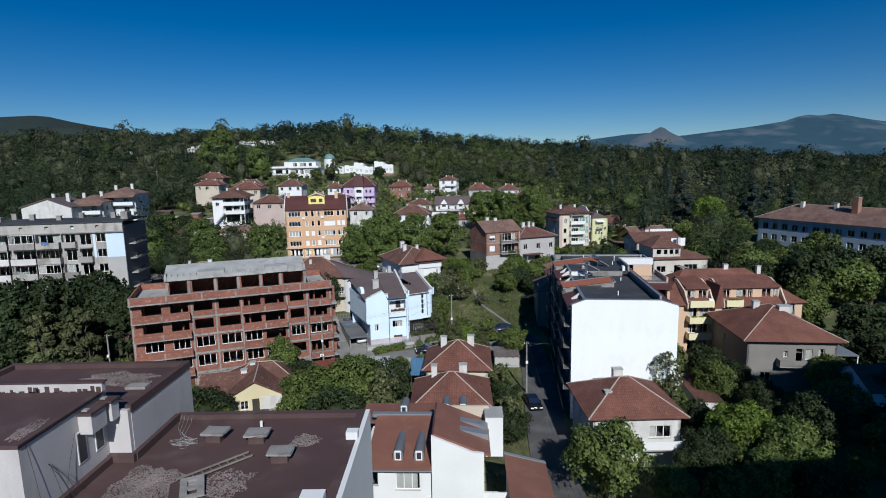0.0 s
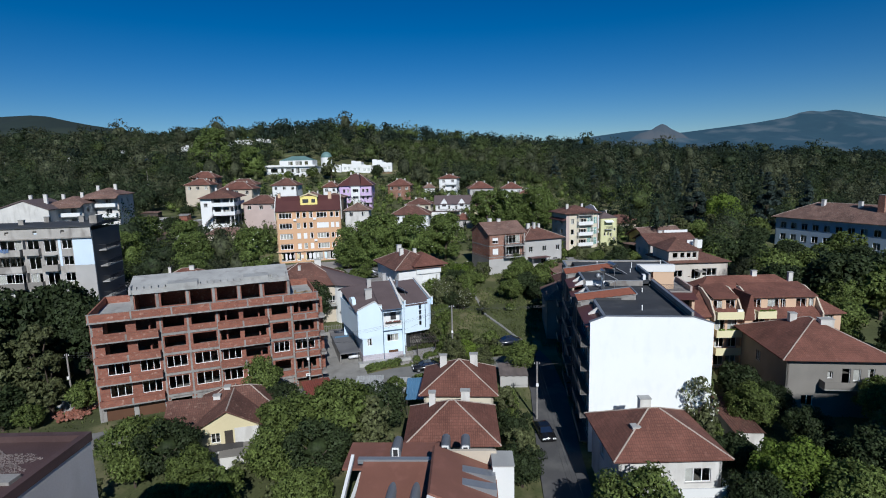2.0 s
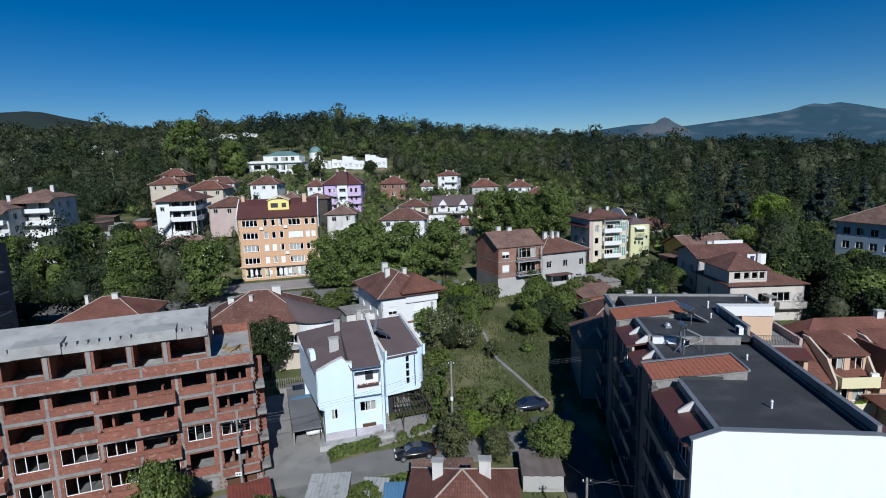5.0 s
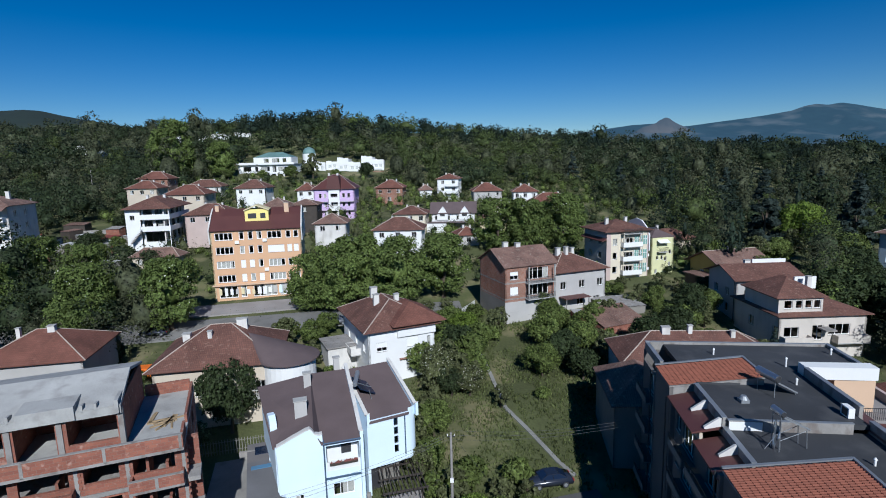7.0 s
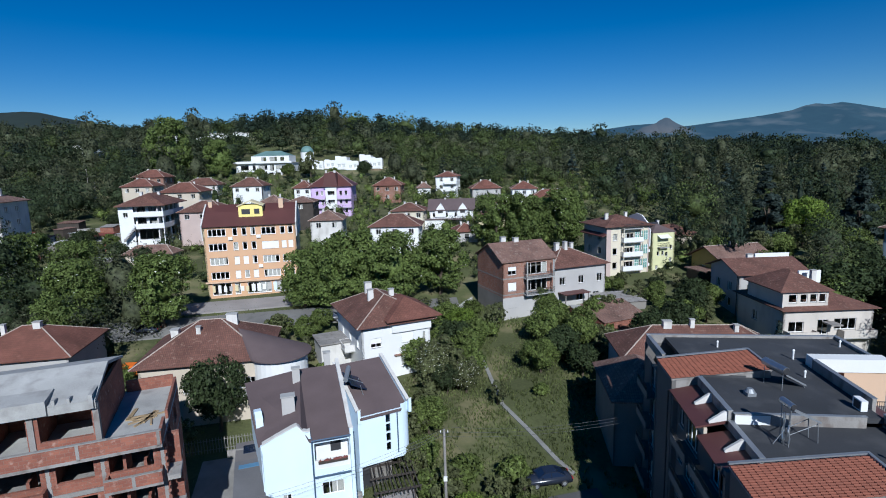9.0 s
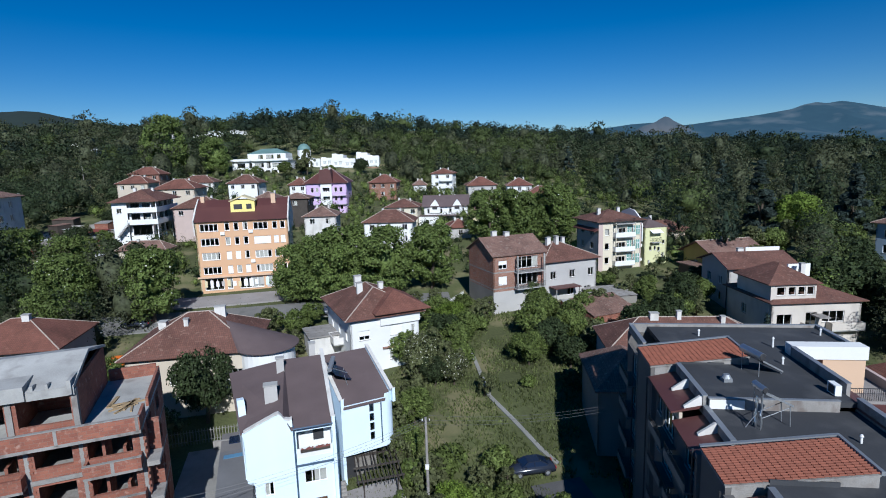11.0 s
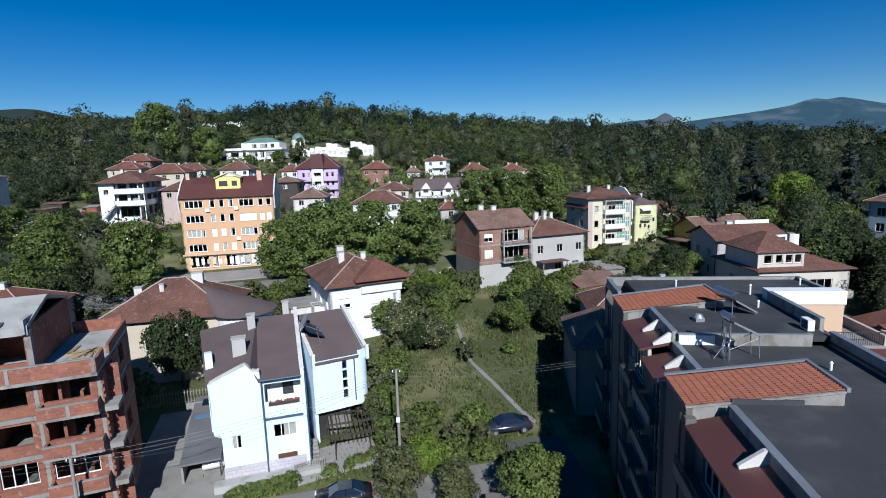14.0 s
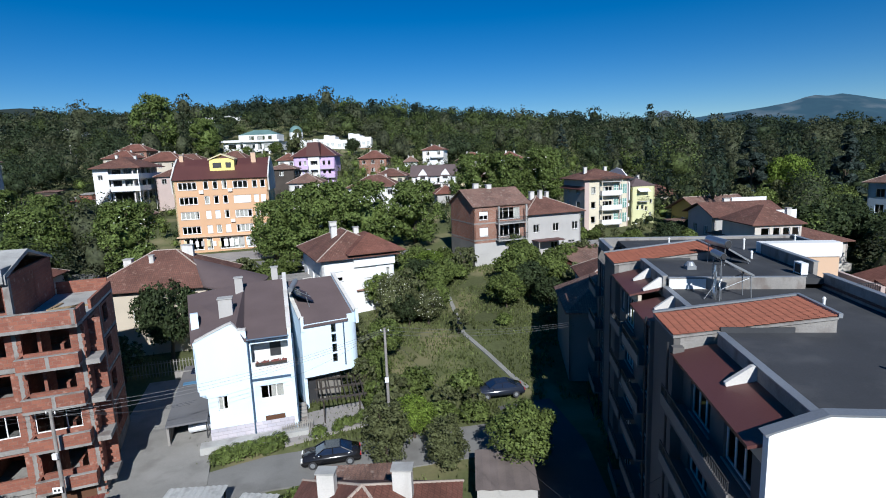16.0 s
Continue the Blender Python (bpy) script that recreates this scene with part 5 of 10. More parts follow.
def brick_house():
    Z, h = 7.0, 9.3
    w, d = 10.2, 10.0
    walls = {"f": BRICKW, "l": BRICKW, "r": GREYL, "b": GREYP}
    wins = [("f", 1.0, 1.4, 1.6, 1.4, 2, 0.9), ("f", 1.0, 4.3, 1.6, 1.5, 2, 0.95), ("f", 1.0, 7.1, 1.6, 1.4, 2, 0.5), ("f", 4.4, 4.0, 4.2, 2.2, 4), ("f", 4.4, 6.9, 4.2, 2.0, 4), ("f", 4.6, 0.6, 3.0, 2.0, 3)]
    zero = house("house", 10.3, 139.3, 22, w, d, Z, Z + h, 2.6, walls, TILE_O, "three-storey bare brick house with open balconies and an old tiled roof", wins=wins, over=0.35,
                 chims=((3.0, 5.6, 0.9, 0.9, 0.7), (5.2, 5.0, 0.7, 0.9, 0.7)), mortar=False, gable=True, gable_mat=BRICKW)
    part("plaster_base", boxes((-0.03, w, -0.03, -0.004, -2, 3.2)), GREYL, zero)
    part("plaster_base", boxes((-0.03, -0.004, -0.03, d, -2, 3.4)), GREYP, zero)
    for z in (3.6, 6.4):
        part("ring_beam", boxes((-0.02, w, -0.02, -0.004, z, z + 0.22), (-0.02, -0.004, 0, d, z, z + 0.22)), CONC, zero)
        balcony(zero, Matrix.Identity(4), 3.9, 9.4, z, 1.3, 0.9, rail=True)
    for u in (3.95, 9.1):
        part("balcony_post", boxes((u, u + 0.2, -1.25, -1.05, 3.6, h)), CONCL, zero)
    return zero


brick_house()
gn = house("house", 19.6, 144.0, 22, 11.2, 10.4, 6.8, 14.2, 2.7, GREYL, TILE_B, "grey rendered house with a red-brown hip roof", over=0.7,
      wins=rows_of(12, 3, 4.2, 1.2, 1.4) + [("f", 5.0, 1.0, 1.4, 1.3, 2), ("f", 8.6, 0.9, 1.4, 1.4, 2)], chims=((4.0, 5, 0.9, 0.8, 0.7), (5.4, 4.4, 1.1, 0.6, 0.8), (7.2, 5, 0.7, 0.6, 0.6)))
part("porch_roof", prism(bmesh.new(), [(1.0, 2.9), (1.0, 3.0), (6.4, 3.0), (6.4, 2.9)], -2.4, 0.3), TILE_M, gn, "maroon sheet porch roof")
part("porch_post", boxes((1.2, 1.35, -2.2, -2.05, -2, 2.9), (6.0, 6.15, -2.2, -2.05, -2, 2.9)), CONC, gn)


def cream_building():
    Z, h = 6.4, 12.6
    w, d = 9.9, 9.5
    wins = [(q, u, 3.7 + f * 3.0, ww, 1.4, c) for f in range(3) for q, u, ww, c in (("f", 1.5, 1.0, 1), ("f", 3.9, 2.4, 3), ("f", 8.1, 1.5, 2), ("l", 2.0, 1.2, 2), ("l", 6.0, 1.4, 2))]
    wins += [("f", 1.2 + 1.9 * k, 1.5, 1.1, 0.8, 2) for k in range(4)] + [("l", 6.0, 1.0, 1.4, 1.2, 2)]
    zero = house("apartment_building", 34.0, 161.5, 14, w, d, Z, Z + h, 2.0, {"f": CREAM, "l": GREYL, "r": CREAM, "b": CREAM}, TILE_B, "cream four-storey apartment house with white balconies and hip roof",
                 "apartment building", wins=wins, over=0.8, chims=((2.2, 4, 0.5, 0.7, 0.5), (7.4, 5, 0.4, 0.6, 0.5)), mortar=False)
    for f in range(3):
        balcony(zero, Matrix.Identity(4), 3.3, 7.9, 3.4 + f * 3.0, 1.2, 0.95, WHITE)
        for u in (3.3, 7.75):
            part("balcony_post", boxes((u, u + 0.15, -1.2, -1.05, 4.3 + f * 3.0, 6.4 + f * 3.0)), CREAM, zero)
    balcony(zero, Matrix.Identity(4), 3.3, 7.9, 12.2, 1.2, 0.9, rail=True)
    part("eaves_band", prism(bmesh.new(), [(-1.0, 10.6), (-1.0, 10.75), (0, 11.3), (0, 10.9)], 0, d), TILE_M, zero)
    part("arch_wall", prism(bmesh.new(), [(0, 8), (9.5, 8), (9.2, 12), (7.8, 13.9), (5, 14.7), (3, 14.4), (0.9, 13.0), (0, 11.5)], -w - 0.45, -w - 0.2, pose(0, 0, 0, 0, 0, 90)), WHITE, zero)
    teal = mat("teal_curtain", (0.16, 0.30, 0.26), 0.7, 0.3, 2.0, 0)
    for f in range(3):
        z = 3.7 + f * 3.0
        g = part("balcony_glazing", boxes((6.5, 7.6, -0.1, -0.02, z, z + 1.7), (8.0, 9.6, -0.1, -0.02, z - 0.1, z + 1.8)), teal, zero, "teal curtained balcony glazing")
        part("glazing_bar", boxes(*((u, u + 0.09, -0.15, -0.1, z - 0.1, z + 1.8) for u in (6.5, 7.1, 8.0, 8.5, 9.05, 9.52)), (6.5, 9.6, -0.15, -0.1, z + 1.05, z + 1.13)), PVC, g)
        part("air_conditioner", boxes((w + 0.46, w + 0.76, 0.6, 1.4, z, z + 0.6)), PVC, zero)
    part("pilaster", boxes((-0.02, 1.0, -0.08, -0.004, -2, h)), PINK, zero)
    part("pilaster", boxes((7.95, 8.2, -0.06, -0.004, -2, h), (9.65, w, -0.06, -0.004, -2, h)), PINK, zero)
    two = house("apartment_building", 44.5, 164.2, 14, 5.4, 9, Z, 17.2, 1.5, {"f": LEMON, "l": LEMON, "r": LEMON, "b": LEMON}, SHINGLE, "narrow pale lemon house with a dark roof and small windows", "apartment building",
                wins=[("f", u, z, 0.6, 0.9, 1) for u, z in ((1.2, 5.9), (2.3, 5.9), (3.2, 5.6), (4.3, 7.1), (4.2, 4.4), (0.9, 2.9), (3.4, 2.7))], mortar=False, over=0.12, chims=((3.9, 4, 0.6, 0.5, 0.5),))
    balcony(two, Matrix.Identity(4), 1.3, 3.6, 7.7, 0.9, 0.9, rail=True)
    part("awning", prism(bmesh.new(), [(-1.2, 9.7), (-1.2, 9.76), (0, 10.3), (0, 10.2)], -3.8, -1.2, pose(0, 0, 0, 0, 0, 90)), PVC, two, "white balcony awning")
    part("roof_boiler", tube(bmesh.new(), (0.6, 2.6, 12.2), (3.4, 3.6, 12.2), 0.5, 0.5, 14), METALD, two)


cream_building()


def villa():
    Z = 4.4
    zero = thing("house", 48.8, 125.4, Z, 2, "large grey-white villa with stepped brown tiled roofs", "house")
    w, d = 13.0, 11.5
    hs = [("f", 0.8, 3.4, 2.2, 1.5, 2), ("f", 5.0, 2.9, 1.6, 2.2, 2), ("f", 7.4, 3.6, 3.2, 1.6, 3), ("f", 0.8, 0.4, 3.2, 1.8, 3), ("l", 4, 3.4, 1.4, 1.5, 2), ("l", 10, 3.4, 1.2, 1.5, 2)]
    for s in "frbl":
        m, length = side(s, w, d), (w if s in "fb" else d)
        q = [(a[1], a[1] + a[3], a[2], a[2] + a[4]) for a in hs if a[0] == s]
        part("wall", wall_mesh(m, length, -2.5, 6.6, q), WARMW, zero)
        for a, k in zip([a for a in hs if a[0] == s], q):
            window(zero, m, *k, a[5])
    part("inner_floor", boxes((0.3, w - 0.3, 0.3, d - 0.3, 2.6, 2.8)), DARK, zero)
    bm, _ = hip_roof(w, d, 6.6, 2.2, 0.6)
    part("roof", bm, TILE_B, zero)
    m = pose(-0.05, 0.4, 0)
    up = [(0.9, 2.1, 7.6, 8.8), (2.6, 3.6, 7.6, 8.8), (4.0, 5.0, 7.6, 8.8), (5.3, 6.3, 7.6, 8.8)]
    part("upper_wall", wall_mesh(m, 6.6, 6.4, 9.2, up), WARMW, zero)
    part("upper_wall", boxes((-0.05, 0.25, 0.7, 8.8, 5.0, 9.2), (6.25, 6.55, 0.7, 8.8, 6.4, 9.2)), WARMW, zero)
    for q in up:
        window(zero, m, *q, 1)
    bm, lines = hip_roof(6.6, 8.0, 9.2, 2.3, 0.6)
    bmesh.ops.translate(bm, verts=bm.verts, vec=(-0.05, 0.6, 0))
    part("upper_roof", bm, TILE_B, zero)
    balcony(zero, Matrix.Identity(4), 0.2, 4.4, 2.7, 1.3, 1.0, WARMW)
    balcony(zero, Matrix.Identity(4), 8.0, 12.8, 2.7, 1.3, 1.0, WARMW)
    part("porch", boxes((5.6, 7.2, -2.0, -0.05, 4.7, 4.9)), CONC, zero)
    part("parapet", boxes((8.4, 12.0, 9.5, 9.8, 8.2, 10.2)), WHITE, zero)
    chimney(zero, 9.6, 8, 8, 10.6, 0.7, 0.6)
    back = house("house", 49.4, 138.6, 2, 11, 9, 5.8, 13.4, 1.9, GREYL, TILE_B, "grey-white house with a low brown gabled roof behind the villa", wins=[("f", 1.4, 4.4, 1.2, 1.5, 2), ("f", 5.4, 4.4, 1.8, 1.5, 3), ("l", 2.0, 4.4, 1.2, 1.5, 2), ("l", 5.6, 1.6, 1.0, 1.5, 1), ("l", 5.6, 4.4, 1.2, 1.5, 2)], over=0.8, gable=True, mortar=False, chims=((4.5, 5, 0.6, 1.0, 0.6),))
    part("parapet", boxes((5.5, 11.5, 5, 5.3, 7.6, 10.2)), WHITE, back)
    part("drainpipe", tube(bmesh.new(), (-0.1, 0.4, 0), (-0.1, 0.4, 7.4), 0.06), METALD, back)


villa()
MUSTARD = mat("mustard_plaster", (0.42, 0.32, 0.10), 0.9, 0.15, 1.0, 0.2)
cot = house("house", 54.5, 154, 14, 11, 9, 6.4, 12.4, 2.6, MUSTARD, TILE_O, "mustard house with a low weathered brown gabled roof", gable=True, mortar=True, wins=rows_of(11, 3, 3.4, 1.2, 1.3) + [("l", 3, 3.4, 1.2, 1.3, 2)], over=1.0, chims=((6, 5, 0.5),))
part("lean_roof", prism(bmesh.new(), [(-2.6, 4.6), (-2.6, 4.75), (0.2, 5.9), (0.2, 5.7)], -11.6, 0.6, pose(0, 0, 0, 0, 0, 90)), TILE_O, cot)
part("dark_shed", boxes((-3.4, -0.1, 0.5, 6.0, -1.5, 4.2)), WOODD, cot)
part("shed_roof", boxes((-3.8, 0.0, 0.0, 6.4, 4.2, 4.4)), TILE_O, cot)
house("house", 52.0, 182, 10, 12, 9, 8.4, 13.6, 2.4, BEIGE, TILE_B, "beige house with a brown roof among trees", mortar=False, wins=rows_of(12, 3, 2.6, 1.2, 1.2))


def yellow_apartments():
    """Three storeys and an attic whose recessed balconies stand between sloping fins in a tall tiled roof."""
    zero = thing("apartment_building", 36.2, 88.6, 1.2, 1, "peach apartment row with pale yellow balconies in a tall tiled roof", "apartment building")
    w, d, h = 24.0, 13.0, 8.3
    I = Matrix.Identity(4)
    hs = [(u, u + ww, z, z + 2.0) for z in (0.5, 3.4, 6.1) for u, ww in ((1.2, 1.4), (4.7, 1.5), (6.6, 1.5), (10.6, 1.8), (13.2, 1.4), (15.4, 1.8), (18.2, 1.6), (21.4, 1.4))]
    part("wall", wall_mesh(I, w, -2, h, hs), PEACH, zero)
    for q in hs:
        window(zero, I, *q, 2)
    part("wall", boxes((0, 0.3, 0.3, d, -2, h), (w - 0.3, w, 0.3, d, -2, h), (0.3, w - 0.3, d - 0.3, d, -2, h)), PEACH, zero)
    part("inner_floor", boxes(*((0.3, w - 0.3, 0.3, d - 0.3, 0.1 + k * 2.8, 0.3 + k * 2.8) for k in range(3))), DARK, zero)
    bm, lines = hip_roof(w, d, h, 4.8, 0.5)
    rf = part("roof", bm, TILE_R, zero, "tall red-brown tiled roof")
    # attic fronts standing in the slope, each under its own low roof and between two fins
    for a, b, wins in ((4.3, 8.3, ((0.35, 1.7), (2.3, 3.7))), (10.4, 20.4, ((0.4, 1.6), (2.6, 4.4), (4.6, 5.4), (7.0, 8.6), (8.9, 9.7)))):
        m = pose(a, 0.7, 0)
        q = [(u0, u1, 8.55, 10.6) for u0, u1 in wins]
        part("attic_wall", wall_mesh(m, b - a, 8.0, 11.0, q, 0.25), PEACH, zero)
        for k in q:
            window(zero, m, *k, 2)
        part("attic_floor", boxes((a, b, 0.98, 3.0, 8.3, 8.5)), DARK, zero)
        part("attic_roof", prism(bmesh.new(), [(0.2, 10.95), (0.2, 11.1), (5.2, 12.3), (5.2, 12.1)], -b, -a, pose(0, 0, 0, 0, 0, 90)), TILE_R, zero)
        for u in (a - 0.28, b + 0.02):
            part("party_fin", prism(bmesh.new(), [(-1.0, 7.9), (2.4, 7.9), (4.6, 12.0), (3.6, 12.0), (0.6, 10.7), (-0.2, 9.6), (-1.0, 8.7)], -u - 0.25, -u, pose(0, 0, 0, 0, 0, 90)), BEIGE, zero, "pale sloping fin wall")
    # balconies
    for a, b, z in ((4.3, 8.3, 8.35), (4.3, 8.3, 5.55), (4.3, 8.3, 2.75), (10.4, 13.2, 8.35), (10.4, 13.2, 5.55), (10.4, 16.6, 2.75), (18.4, 20.4, 5.55)):
        s = part("balcony", boxes((a, b, -1.3, -0.02, z - 0.15, z)), PEACH, zero)
        part("parapet", boxes((a, b, -1.42, -1.3, z - 0.2, z + 0.95), (a, a + 0.12, -1.3, -0.02, z - 0.2, z + 0.95), (b - 0.12, b, -1.3, -0.02, z - 0.2, z + 0.95)), LEMONP, s, "pale yellow balcony parapet")
    rr = random.Random(21)
    for a, b, z in ((4.5, 8.1, 6.5), (10.6, 13.0, 9.3)):
        bm = bmesh.new()
        for _ in range(46):
            u = rr.uniform(a, b)
            box(bm, u, u + 0.12, -1.5 + rr.random() * 0.12, -1.38 + rr.random() * 0.1, z, z + 0.06 + rr.random() * 0.22)
        part("flowers", bm, LEAF_C, zero)["kind"] = "stuff"
    for u, z in ((7.4, 9.0), (12.6, 6.4)):
        part("air_conditioner", boxes((u, u + 0.8, -1.28, -0.98, z, z + 0.6)), PVC, zero)
    part("lean_to_roof", prism(bmesh.new(), [(-1.4, 7.75), (-1.4, 7.9), (0.66, 8.9), (0.66, 8.75)], -20.3, -13.3, pose(0, 0, 0, 0, 0, 90)), TILE_R, zero)
    part("lean_to_wall", boxes((13.4, 18.2, -1.2, -0.02, 5.2, 7.8)), PEACH, zero)
    part("steep_dormer", prism(bmesh.new(), [(8.5, 7.9), (10.1, 7.9), (9.7, 11.8), (9.3, 11.8)], -1.1, 3.6), TILE_R, zero, "steep tiled bay roof")
    part("bay", boxes((8.7, 9.9, -0.9, -0.02, -2, 7.9)), PEACH, zero)
    chimney(zero, 14, 6.5, h + 4.2, h + 5.6, 0.8, 0.6)
    chimney(zero, 20, 6.5, h + 2.6, h + 5.2, 0.7, 0.5)


yellow_apartments()


def grey_house():
    Z = 0.6
    w, d, h = 12.0, 13.2, 7.4
    wins = [("f", 4.9, 4.9, 0.6, 0.9, 1), ("f", 6.6, 4.0, 1.0, 2.2, 1), ("f", 7.9, 4.6, 0.9, 1.5, 1), ("f", 9.6, 4.0, 0.8, 2.2, 1), ("f", 2.0, 1.2, 1.4, 1.4, 2), ("l", 5, 4.4, 1.2, 1.4, 2)]
    zero = house("house", 43.0, 74.4, -6, w, d, Z, Z + h, 3.4, GREYP, TILE_R, "grey rendered house with a red-brown hip roof and a long balcony", wins=wins, over=0.9, chims=((7.2, 5.4, 0.3, 1.7, 1.0), (4.4, 8.2, 0.3, 0.9, 0.8)))
    balcony(zero, Matrix.Identity(4), 4.0, 10.2, 3.9, 1.2, 0.9, GREYP)
    part("porch_roof", boxes((12.1, 15.4, 0.6, 5.6, 5.0, 5.1)), METAL, zero)
    for v in (0.7, 5.4):
        part("porch_post", boxes((15.2, 15.32, v, v + 0.12, -1, 5.0)), PVC, zero)
    return zero


grey_house()
house("house", 15.8, 55.2, 1, 9.6, 8.6, 0.2, 5.9, 2.8, WHITE_OLD, TILE_R, "old house with red hip roof and white columned balcony", over=0.7,
      wins=[("f", 6.2, 3.2, 2.4, 1.4, 3), ("f", 1.2, 3.2, 1.6, 1.4, 2), ("l", 3, 3.2, 1.2, 1.4, 2)], balcs=(("f", 5.0, 9.8, 2.6, 1.5, 0.9),), chims=((4.6, 6.2, 0.3, 1.1, 0.8), (2.4, 2.6, -0.9, 0.7, 0.7)))
house("house", -3.0, 72.0, -3, 8.6, 8.6, 0.3, 5.2, 2.9, CREAM, TILE_R, "small cream house with a red tiled hip roof and two chimneys", over=0.6,
      wins=[("f", 1.6, 2.6, 1.6, 1.3, 2), ("f", 5.6, 2.6, 1.6, 1.3, 2)], chims=((2.2, 5.2, 0.3, 0.9, 0.6), (6.2, 5.4, 0.4, 1.0, 0.7)))
house("house", -4.0, 60.2, -1, 8.8, 8.2, 0.2, 5.0, 2.8, GREYP, TILE_R, "old grey stone house with mottled red hip roof", over=0.6,
      wins=[("f", 1.4, 2.9, 1.5, 1.2, 2), ("f", 4.2, 2.9, 1.4, 1.2, 2), ("f", 6.4, 2.9, 1.6, 1.2, 2)], chims=((2.2, 5.6, 0.4, 0.7, 0.7), (5.9, 6.4, 0.2, 1.0, 0.7)))
house("house", -30.0, 69.6, 14, 8.4, 5.4, 0.0, 4.2, 2.0, PALEY, TILE_B, "small yellow cottage under an old brown hip roof", over=0.5, mortar=True, wins=[("r", 2.2, 1.6, 1.0, 1.2, 2)])
house("house", -32.6, 66.9, 14, 6.7, 6.5, 0.0, 3.6, 2.1, PALEY, TILE_B, "long wing of the yellow cottage with brown tiles", over=0.45, gable=True, mortar=False, chims=((5.2, 3.0, 0.3, 0.8, 0.6), (6.2, 4.6, 0.7, 0.7, 0.7)))
gw = house("house", -30.45, 73.1, -76, 7.4, 6.8, 0.0, 3.9, 2.1, PALEY, TILE_B, "gabled wing of the yellow cottage with a brown door", over=0.45, gable=True, mortar=True,
           wins=[("r", 1.5, 2.2, 1.0, 1.2, 2)])
part("door", box(bmesh.new(), 3.0, 3.9, -0.06, -0.01, 1.6, 3.6, side("r", 7.4, 6.8)), WOODD, gw)
part("plaster_panel", box(bmesh.new(), 4.1, 6.8, -0.05, -0.01, 1.6, 3.8, side("r", 7.4, 6.8)), WHITE_OLD, gw)
part("lean_roof", box(bmesh.new(), 2.6, 6.9, -3.0, -0.06, 1.9, 2.0, side("r", 7.4, 6.8)), GREYP, gw)
part("lean_wall", box(bmesh.new(), 2.8, 6.7, -2.8, -0.08, 0.0, 1.9, side("r", 7.4, 6.8)), WHITE_OLD, gw)
house("house", -60.0, 113, 12, 13.0, 11, 4.2, 10.2, 3.0, GREYL, TILE_R, "low house with a ribbed red tiled roof and white chimneys", over=0.6, chims=((7.6, 5, 0.6, 0.9, 0.7), (3.0, 6, 0.3, 0.5, 0.5)))


# ---- the old apartment slab, the stepped white houses and the school ----
BLUES_ = mat("faded_blue_cloth", (0.12, 0.18, 0.32), 0.9, 0.2, 2.0, 0)
ASB_ = mat("dull_awning_sheet", (0.36, 0.35, 0.33), 0.9, 0.2, 2.0, 0.1)


